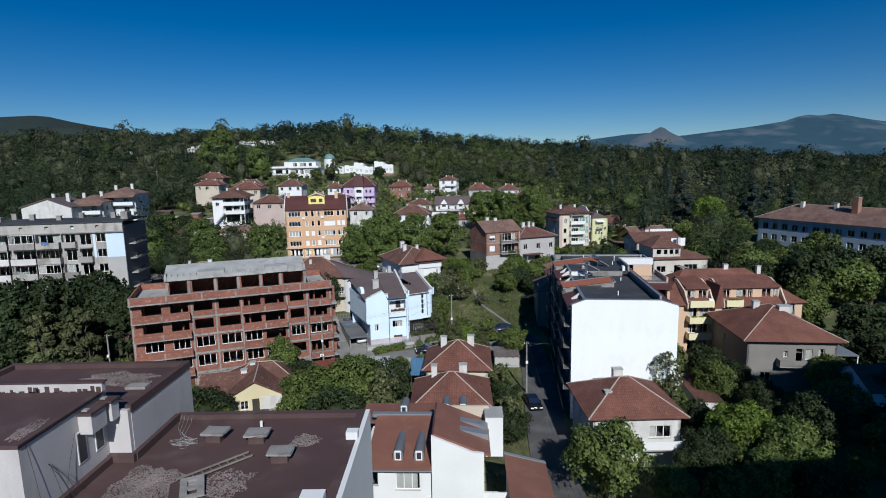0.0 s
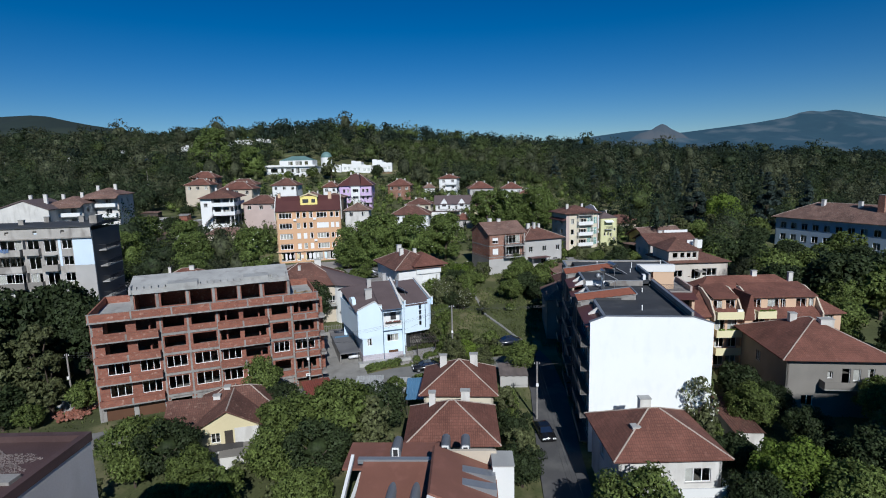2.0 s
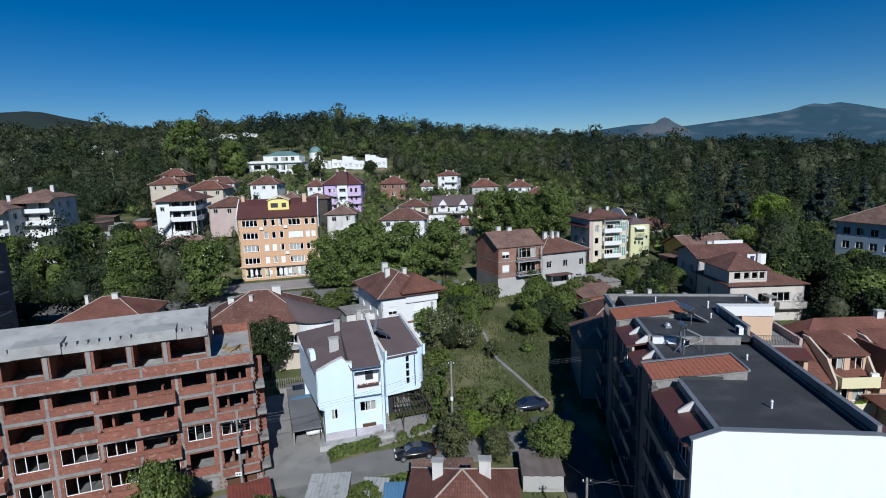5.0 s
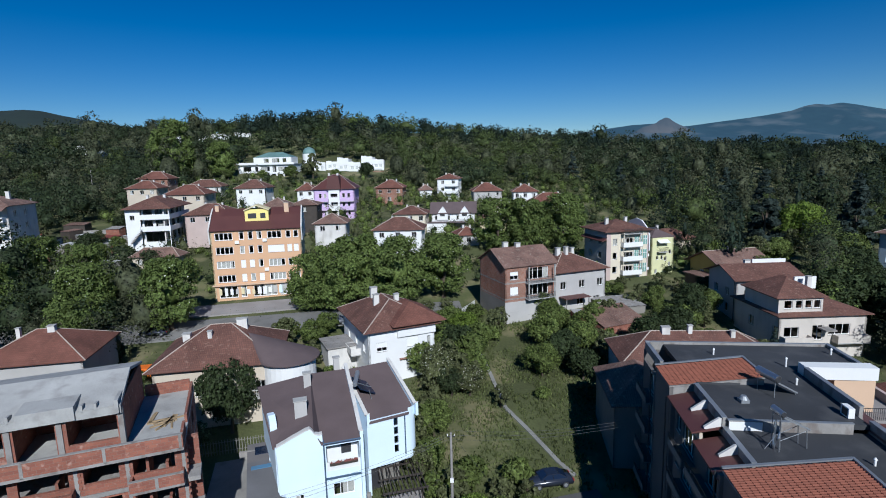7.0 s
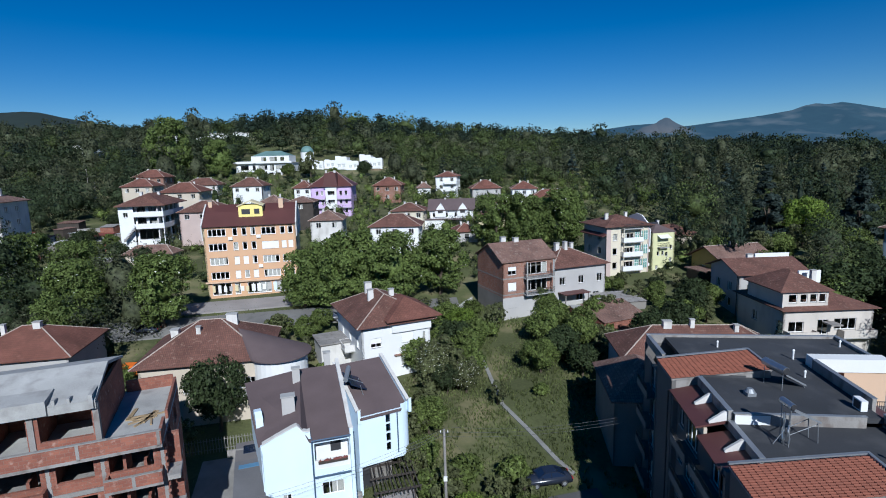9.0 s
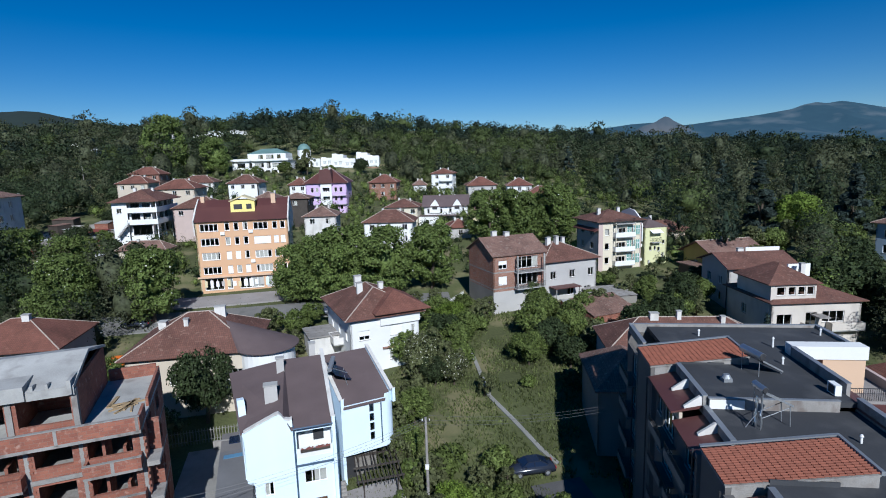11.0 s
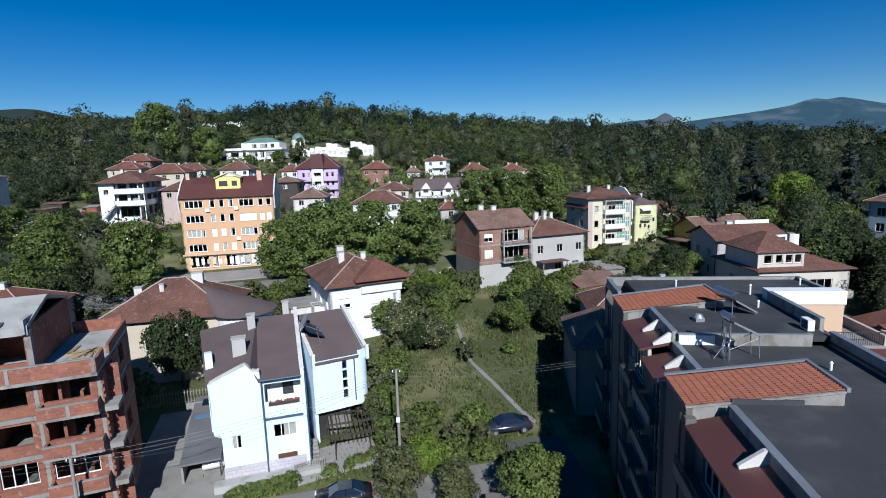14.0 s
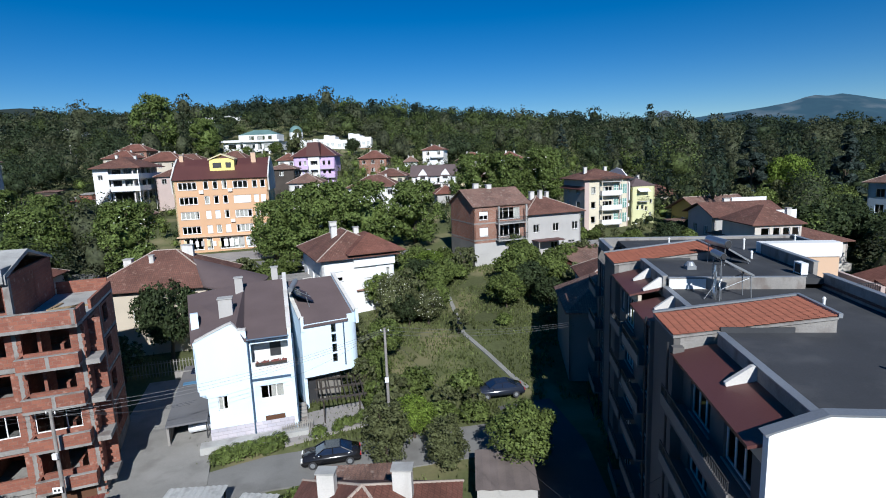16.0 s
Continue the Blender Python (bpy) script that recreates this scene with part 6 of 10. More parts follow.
def old_apartments():
    w, d, h = 36.0, 11.0, 21.4
    zero = thing("apartment_building", -95.5, 92.6, 2.4, 10, "long grey panel apartment building with glazed balconies", "apartment building")
    dirty = mat("sooty_plaster", (0.40, 0.375, 0.345), 0.95, 0.25, 0.8, 0.2, stain=((0.20, 0.18, 0.165), 0.6, 0.35, 0.75))
    dingy = mat("dull_beige_panel", (0.30, 0.275, 0.25), 0.95, 0.25, 1.2, 0.2, stain=((0.15, 0.135, 0.12), 0.9, 0.4, 0.7))
    r = random.Random(8)
    bays = [(0.4, 4.4), (4.6, 8.4), (8.7, 12.9), (13.1, 17.0), (17.3, 21.4), (21.6, 25.4), (25.7, 28.0), (28.2, 30.6)]
    holes = [(a + 0.25, b - 0.25, 1.2 + 2.8 * f, 3.3 + 2.8 * f) for f in range(7) for a, b in bays] + [(31.2, 32.8, 1.7 + 2.8 * f, 3.2 + 2.8 * f) for f in range(7)]
    part("wall", wall_mesh(Matrix.Identity(4), w, -3, h, holes), dirty, zero)
    for q in holes:
        window(zero, Matrix.Identity(4), *q, 3 if q[1] - q[0] > 2 else 2, sill=False)
    # every bay has a balcony of its own kind: open, glazed in, or boarded
    for f in range(7):
        z = 1.0 + 2.8 * f
        for a, b in bays:
            deep = 1.15 if b - a > 3 else 0.8
            if (a, b) in bays[6:] and r.random() < 0.35:
                continue
            s = part("balcony", boxes((a, b, -deep, -0.02, z - 0.16, z)), dingy, zero)
            low = r.choice((dirty, dingy, WHITE_OLD, dirty, GREYP))
            part("parapet", boxes((a, b, -deep - 0.08, -deep, z - 0.16, z + 0.95)), low, s)
            part("cheek", boxes((a, a + 0.08, -deep, -0.02, z, z + 0.95 if r.random() < 0.5 else z + 2.5), (b - 0.08, b, -deep, -0.02, z, z + 0.95)), low, s)
            luck = r.random()
            if luck < 0.55:
                n = r.choice((3, 4, 5))
                window(zero, pose(0, -deep - 0.15, 0), a + 0.05, b - 0.05, z + 0.95, z + 2.5, n, r.choice((PVC, PVC, WOODD, GREYL)), sill=False)
            elif luck < 0.7:
                u = r.uniform(a, b - 1.4)
                part("washing", boxes(*((u + 0.42 * k, u + 0.36 + 0.42 * k, -deep - 0.13, -deep - 0.1, z + r.uniform(0.3, 0.6), z + 1.15) for k in range(3))), r.choice((WHITE, BLUES_, PINK)), s, "washing hung over the balcony")
            if r.random() < 0.3:
                part("awning", boxes((a + 0.1, b - 0.1, -deep - 0.4, -0.02, z + 2.52, z + 2.57)), r.choice((ASB_, METAL, TILE_M)), s)
    part("patch", boxes((25.6, 30.6, -0.06, -0.004, 20.4, 21.3), (32.9, 35.98, -0.06, -0.004, 15.6, 21.3), (30.7, 31.1, -0.06, -0.004, 15.6, 21.3)), mat("pale_blue_insulation", (0.60, 0.70, 0.80), 0.9, 0.06, 1, 0.1), zero, "pale blue insulated patch of wall")
    part("wall", boxes((0, 0.3, 0.3, d, -3, h), (0.3, w - 0.3, d - 0.3, d, -3, h)), GREYP, zero)
    # end wall in the darkened grey, so its missing sun is in the colour
    part("wall", boxes((w - 0.3, w, 0.3, d, -3, h)), STREET_SIDE, zero)
    part("end_panel", boxes((32.9, 35.99, -0.05, -0.004, -3, 15.58)), GREYL, zero)
    part("inner_floor", boxes(*((0.3, w - 0.3, 0.3, d - 0.3, 0.8 + k * 2.8, 1.0 + k * 2.8) for k in range(7))), DARK, zero)
    part("attic", wall_mesh(pose(0, -0.3, 0), w, h - 1.0, h + 0.7, [(2 + 4.2 * k, 2.6 + 4.2 * k, h - 0.3, h + 0.25) for k in range(8)], 0.3), dirty, zero)
    part("cornice", boxes((-0.1, w + 0.1, -0.45, -0.31, h - 1.15, h - 0.95)), dingy, zero)
    part("roof", prism(bmesh.new(), [(-0.5, h + 0.7), (-0.5, h + 0.86), (d / 2, h + 1.35), (d + 0.3, h + 0.86), (d + 0.3, h + 0.7)], -w - 0.3, 0.3, pose(0, 0, 0, 0, 0, 90)), MEMBR, zero, "dark felted roof")
    for u, v in ((3, 3), (8, 4), (14, 3), (15.5, 5), (19, 4), (24, 3), (27, 5), (33, 4)):
        chimney(zero, u, v, h + 0.9, h + 1.9 + 0.3 * (u % 2), 0.8, 0.6, dingy)
    part("stair_tower", boxes((w - 1.0, w + 0.2, 2.0, 4.0, h + 0.9, h + 2.4)), dingy, zero)
    m = side("r", w, d)
    for f in range(7):
        balcony(zero, m, 2.0, 8.0, 1.0 + f * 2.8, 1.2, 0.9, rail=True)


old_apartments()


def stepped_houses():
    """White houses stepping back and up the slope, the first with a blank gable."""
    a = thing("terraced_house", -119.5, 150, 10.0, 8, "white terrace house with a blank gable wall", "house", "stepped terrace houses")
    part("gable_wall", prism(bmesh.new(), [(0, -4), (13, -4), (13, 14.2), (7.0, 16.6), (0, 14.4)], 0, 0.4), WHITE_OLD, a, "blank white gable wall")
    part("body", boxes((0.1, 12.9, 0.42, 12, -4, 14.0)), WHITE_OLD, a)
    part("roof", prism(bmesh.new(), [(-0.5, 14.3), (7.0, 16.75), (13.5, 14.1), (13.5, 14.35), (7.0, 17.05), (-0.5, 14.6)], -0.3, 12.3), SHINGLE, a)
    chimney(a, 10, 5, 15.2, 18.2, 0.9, 0.7)
    chimney(a, 4.5, 8, 15.2, 18.0, 0.8, 0.6)
    for x, y, w, zb, ze, lab in ((-110.5, 157.5, 8.6, 10.5, 25.2, "white stepped terrace house under brown tiles"), (-105.5, 165.5, 8.8, 11.5, 27.2, "white stepped terrace house with loggias under brown tiles")):
        h = ze - zb
        wins = [("f", u, z, 1.6, 1.5, 2) for u in (1.0, 5.2) for z in (h - 2.4, h - 5.4, h - 8.4)] + [("r", u, z, 1.4, 1.5, 2) for u in (2, 6) for z in (h - 2.4, h - 5.4)]
        b = house("terraced_house", x, y, 10, w, 11, zb, ze, 2.0, WHITE_OLD, TILE_O, lab, "house", wins=wins, over=0.6, mortar=False, chims=((2, 4, 0.8, 0.8, 0.6), (6, 6, 1.1, 0.8, 0.6)), group="stepped terrace houses")
        for k in range(3):
            balcony(b, Matrix.Identity(4), 0.4, w - 0.4, h - 3.3 - 3.0 * k, 1.5, 1.0, WHITE)
        part("lean_roof", prism(bmesh.new(), [(-2.4, h - 0.9), (-2.4, h - 0.75), (0.1, h + 0.3), (0.1, h + 0.1)], -w - 0.3, 0.3, pose(0, 0, 0, 0, 0, 90)), TILE_O, b)


stepped_houses()


def school():
    zero = thing("school_building", 101.0, 174.0, 4.0, -68, "long pale blue building with a brown hip roof", "public building")
    w, d, h = 50, 15, 11.6
    pale = mat("pale_blue_plaster", (0.30, 0.38, 0.48), 0.9, 0.1, 1.0, 0.15)
    for s, length in (("f", w), ("l", d), ("r", d), ("b", w)):
        m = side(s, w, d)
        hs = [(1.6 + 3.2 * k, 3.4 + 3.2 * k, 1.4 + f * 3.5, 3.3 + f * 3.5) for k in range(int((length - 2) / 3.2)) for f in range(3)] if s in "fr" else []
        part("wall", wall_mesh(m, length, -3, h, hs), pale, zero)
        for q in hs:
            window(zero, m, *q, 2)
    part("inner_floor", boxes((0.3, w - 0.3, 0.3, d - 0.3, 4.4, 4.6), (0.3, w - 0.3, 0.3, d - 0.3, 7.9, 8.1)), DARK, zero)
    bm, lines = hip_roof(w, d, h, 4.4, 0.9)
    rf = part("roof", bm, TILE_O, zero)
    bm = bmesh.new()
    for p, q in lines:
        ridge_tiles(bm, p, q, 0.6)
    part("ridge_tiles", bm, MORTAR, rf)
    for u in (10, 20, 36):
        chimney(zero, u, 6, h + 3, h + 5.4, 0.9, 0.9)
    chimney(zero, 26, 5, h + 2, h + 7.4, 1.6, 1.6, BRICKW)


school()


# ---- the near flat-roofed block and its white neighbour ----
GRAVEL = mat("gravel_patch", (0.20, 0.165, 0.155), 0.95, 0.5, 3.0, 0.8, fine=9.0)


def stones(name, parent, cx, cy, rx, ry, z, n, size, seed, material=None):
    """A thin spread of loose stones."""
    r, bm = random.Random(seed), bmesh.new()
    for _ in range(n):
        a = r.uniform(0, math.tau)
        k = r.random() ** 0.6 * (0.8 + 0.5 * noise.noise((2.2 * math.cos(a), 2.2 * math.sin(a), seed * 3.7)))
        s = size * r.uniform(0.5, 1.3)
        m = Matrix.Translation((cx + rx * k * math.cos(a), cy + ry * k * math.sin(a), z + s * 0.15)) @ Euler((r.uniform(-.5, .5), r.uniform(-.5, .5), r.uniform(0, 6))).to_matrix().to_4x4()
        box(bm, -s / 2, s / 2, -s / 3, s / 3, -s / 4, s / 4, m)
    ob = part(name, bm, material or GRAVEL, parent)
    ob["kind"] = "stuff"
    return ob


OLDWOOD = mat("grey_weathered_wood", (0.20, 0.175, 0.15), 0.9, 0.25, 2.0, 0.3)


PENTW = mat("pale_pinkish_plaster", (0.50, 0.47, 0.46), 0.9, 0.12, 1.0, 0.1, stain=((0.36, 0.33, 0.31), 0.7, 0.35, 0.5))


def near_block():
    zero = thing("apartment_building", 0.4, -1.0, 0, 0, "near apartment block with brown bitumen roofs and pale plastered penthouses", "apartment building")
    x1, y1, zl = -4.95, 30.4, 19.0
    xn, yn, zn = -16.9, 20.4, 22.5      # the near penthouse: its long face, its front and its roof
    xu, yu, zu = -15.8, 32.0, 21.5      # the farther, lower one
    part("body", boxes((-40, x1, -30, y1, -2, zl - 0.35)), GREYL, zero)
    part("roof", boxes((-17.4, x1 - 0.2, -30, y1 - 0.2, zl - 0.35, zl)), BITUM, zero, "brown bitumen flat roof with patches of gravel")
    part("kerb", boxes((x1 - 0.45, x1 - 0.02, -30, y1 - 0.02, zl - 0.34, zl + 0.3)), BITUM, zero)
    part("kerb", boxes((xu, x1 - 0.45, y1 - 0.45, y1 - 0.02, zl - 0.34, zl + 0.28)), BITUM, zero)
    part("wall", boxes((x1 - 0.02, x1 + 0.22, -30, y1 + 0.03, -2, zl + 0.26)), WHITE, zero, "white rendered parapet wall")
    part("parapet_block", boxes((x1 - 0.5, x1 + 0.1, 26.8, 27.3, zl + 0.3, zl + 0.7)), WHITE, zero)
    part("parapet_block", boxes((x1 - 1.5, x1 - 0.5, 21.3, 22.2, zl, zl + 0.5)), WHITE, zero)
    # the two penthouses
    part("penthouse", boxes((-26.4, xu, 25.9, yu, -1.9, zu - 0.1)), PENTW, zero, "pale plastered rooftop storey")
    part("penthouse_roof", boxes((-26.3, xu - 0.1, 26.0, yu - 0.1, zu - 0.1, zu + 0.02)), BITUM, zero)
    for b in ((-26.5, xu + 0.04, yu - 0.3, yu + 0.04), (xu - 0.26, xu + 0.04, 25.86, yu - 0.3), (-26.5, -26.2, 26.0, yu - 0.3)):
        part("kerb", boxes((*b, zu - 0.1, zu + 0.3)), BITUM, zero)
    part("penthouse", boxes((-40, xn, yn, 25.6, zl, zn)), PENTW, zero)
    part("penthouse_roof", boxes((-40, xn + 0.05, yn - 0.05, 25.6, zn, zn + 0.1)), BITUM, zero)
    part("kerb", boxes((-40, xn + 0.08, yn - 0.08, yn + 0.2, zn + 0.1, zn + 0.18), (xn - 0.2, xn + 0.08, yn + 0.2, 25.3, zn + 0.1, zn + 0.18)), BITUM, zero)
    part("parapet", boxes((-40, xn, 25.6, 25.85, zl, zn + 0.55)), PENTW, zero, "pale parapet with peeling plaster")
    bm, r = bmesh.new(), random.Random(12)
    for k in range(46):
        u = -26.0 + k * 0.2 + r.uniform(-0.1, 0.1)
        box(bm, u, u + r.uniform(0.1, 0.3), 25.585, 25.597, zn + 0.1, zn + 0.12 + r.random() ** 2 * 0.3)
    part("peeled_patch", bm, BITUM, zero)
    part("coping", boxes((-40, xn + 0.1, 25.55, 25.9, zn + 0.55, zn + 0.62)), BITUM, zero)
    part("return_wall", boxes((xn, xu - 0.02, 25.65, 25.895, zl, zu + 0.1)), PENTW, zero)
    part("skirting", boxes((xn, xn + 0.25, yn, 25.4, zl, zl + 0.35), (xu, xu + 0.25, 25.65, y1 - 0.45, zl, zl + 0.4), (xn, xu + 0.2, 25.4, 25.65, zl, zl + 0.4)), BITUM, zero)
    for y, ln, out in ((23.75, 1.05, 0.62), (25.05, 0.55, 0.72)):
        b = part("flue_box", boxes((xn - 0.1, xn + out, y, y + ln, zn - 1.15, zn - 0.25)), PENTW, zero, "white flue box jutting from the wall")
        part("flue_cap", boxes((xn - 0.5, xn + out + 0.06, y - 0.06, y + ln + 0.06, zn - 0.25, zn - 0.12)), BITUM, b)
        part("flue_mouth", boxes((xn + 0.1, xn + 0.35, y + 0.15, y + 0.4, zn - 0.12, zn - 0.06)), CONC, b)
    for y in (23.55, 24.75):
        f = part("window_frame", boxes((xn - 0.02, xn + 0.03, y - 0.06, y + 0.56, zl + 1.0, zn - 1.0)), PVC, zero)
        part("window", boxes((xn + 0.03, xn + 0.04, y, y + 0.5, zl + 1.06, zn - 1.06)), METALD, f)
    part("rooftop_slab", boxes((-17.6, -16.5, 28.4, 29.0, zu + 0.02, zu + 0.16)), CONC, zero)
    slab = thing("concrete_slab", -11.35, 21.1, zl + 0.06, 24, "broken concrete slab with two holes lying on the roof", "slab")
    part("plate", wall_mesh(pose(0, 0, 0.12, -86, 0, 0), 1.0, 0, 1.5, [(0.3, 0.7, 0.2, 0.6), (0.3, 0.7, 0.85, 1.25)], 0.12), CONC, slab)
    part("packing_block", boxes((0.1, 0.9, 0.1, 0.4, -0.06, 0.02), (0.1, 0.9, 1.1, 1.4, -0.06, 0.1)), CONC, slab)
    stones("gravel", zero, -19.2, 29.9, 2.9, 1.4, zu + 0.02, 2800, 0.05, 1)
    stones("gravel", zero, -14.0, 23.4, 1.7, 2.1, zl, 3600, 0.055, 2)
    stones("gravel", zero, -7.7, 27.4, 0.95, 0.75, zl, 700, 0.05, 3)
    stones("gravel", zero, -10.3, 23.4, 1.3, 1.4, zl, 900, 0.06, 4)
    stones("gravel", zero, -17.6, 21.7, 0.55, 1.1, zn + 0.1, 420, 0.05, 5)
    # hatches, ladder, pipe, coil of cable
    for x, y in ((-12.1, 26.6), (-9.8, 26.4), (-8.0, 24.5)):
        h = thing("roof_hatch", x, y, zl, random.Random(x).uniform(-8, 8), "rough concrete ventilation cap on the brown roof", "roof vent", "roof vents")
        part("curb", boxes((-0.4, 0.4, -0.35, 0.35, 0, 0.42)), BITUM, h)
        bm = boxes((-0.6, 0.6, -0.45, 0.45, 0.42, 0.54))
        r = random.Random(y)
        bmesh.ops.subdivide_edges(bm, edges=bm.edges[:], cuts=3, use_grid_fill=True)
        for q in bm.verts:
            q.co += Vector((r.uniform(-0.02, 0.02), r.uniform(-0.02, 0.02), r.uniform(-0.008, 0.008)))
        part("cap", bm, CONC, h)
    p = thing("vent_pipe", -10.1, 27.8, zl, 0, "short white plastic vent pipe on the roof", "pipe")
    part("pipe", tube(bmesh.new(), (0, 0, 0), (0, 0, 0.42), 0.08), PVC, p)
    lad = thing("ladder", -11.9, 22.3, zl + 0.12, 44, "old wooden ladder lying on the roof", "ladder")
    for y in (0, 0.45):
        part("rail", boxes((0, 3.4, y, y + 0.06, 0, 0.08)), OLDWOOD, lad)
    for k in range(8):
        part("rung", boxes((0.25 + k * 0.4, 0.29 + k * 0.4, 0.07, 0.45, 0.02, 0.06)), OLDWOOD, lad)
    co = thing("cable_coil", -13.65, 26.2, zl, 0, "loose coil of white cable on the roof", "cable")
    bm, r = bmesh.new(), random.Random(6)
    prev = None
    for k in range(120):
        a = k * 0.42
        q = Vector((0.22 * math.sin(k * 0.13) + (0.3 + 0.2 * math.sin(k * 1.7)) * math.cos(a) * 1.2, 0.2 * math.cos(k * 0.17) + (0.28 + 0.15 * math.cos(k * 0.9)) * math.sin(a), 0.03 + 0.1 * r.random()))
        if prev:
            tube(bm, prev, q, 0.006, 0.006, 4)
        prev = q
    part("loop", bm, CONCL, co)
    for k in range(4):
        wl = thing("wall_cable", -15.1 + 0.25 * k, 28.95 - 0.1 * k, zl, 0, "slack cable hanging down the pale wall", "cable", "slack cables")
        bm = bmesh.new()
        pts = [(0.0, 0, 0.29), (0.12, -0.35, 0.16), (0.35, -1.1 - 0.2 * k, 0.03), (0.9, -1.9, 0.02)]
        for a, b in zip(pts, pts[1:]):
            tube(bm, a, b, 0.007, 0.007, 4)
        part("strand", bm, CONCL, wl)
    for y, top, run in ((19.75, 3.5, 0.3), (20.7, 2.1, 1.5), (20.75, 2.1, 0.9), (20.8, 2.05, 0.4), (22.4, 2.6, -1.2)):
        wl = thing("wall_cable", -16.46, y, zl, 0, "dark slack cable on the pale wall", "cable", "slack cables")
        bm = bmesh.new()
        pts = [(0.0, 0, top), (0.06, 0.45 * run, top * 0.62), (0.1, 0.75 * run, top * 0.3), (0.3, run, 0.03)]
        for a, b in zip(pts, pts[1:]):
            tube(bm, a, b, 0.009, 0.009, 4)
        part("strand", bm, METALD, wl)


near_block()
# an unseen tall tower, added behind the flight path to shade the gardens
shade = thing("apartment_building", 30, -24, 0, 4, "unseen plain grey tower added to shade the gardens", "apartment building")
part("tower_body", boxes((0, 26, 0, 14, -2, 46), (27.5, 72, -2, 14, -2, 62)), GREYL, shade)


def tin_dormer(zero, m, length):
    bm = bmesh.new()
    n = 9
    rows = []
    for y in (0, length):
        s = 1.0 if y == 0 else 0.9
        rows.append([bm.verts.new(m @ Vector((0.45 * s * math.cos(math.pi * k / n), y, 0.75 * s + 0.45 * s * math.sin(math.pi * k / n) - 0.2))) for k in range(n + 1)])
        rows[-1] = [bm.verts.new(m @ Vector((0.45 * s, y, -0.3)))] + rows[-1] + [bm.verts.new(m @ Vector((-0.45 * s, y, -0.3)))]
    for a, b in zip(range(n + 2), range(1, n + 3)):
        bm.faces.new((rows[0][a], rows[0][b], rows[1][b], rows[1][a]))
    bm.faces.new(rows[0]), bm.faces.new(rows[1][::-1])
    bmesh.ops.recalc_face_normals(bm, faces=bm.faces)
    d = part("dormer", bm, METALG, zero, "barrel-roofed grey tin dormer", smooth=False)
    part("dormer_frame", box(bmesh.new(), -0.3, 0.3, -0.06, -0.01, 0.0, 0.9, m), PVC, d)
    part("dormer_pane", box(bmesh.new(), -0.2, 0.2, -0.075, -0.065, 0.12, 0.75, m), METALD, d)


METALG = mat("grey_tin", (0.17, 0.18, 0.20), 0.55, 0.15, 1.0, 0.05, metal=0.2)
BROWNR = mat("brown_metal_tile", (0.195, 0.088, 0.062), 0.6, 0.15, 1.0, 0.15, stain=((0.26, 0.12, 0.09), 0.7, 1.0, 0.5))


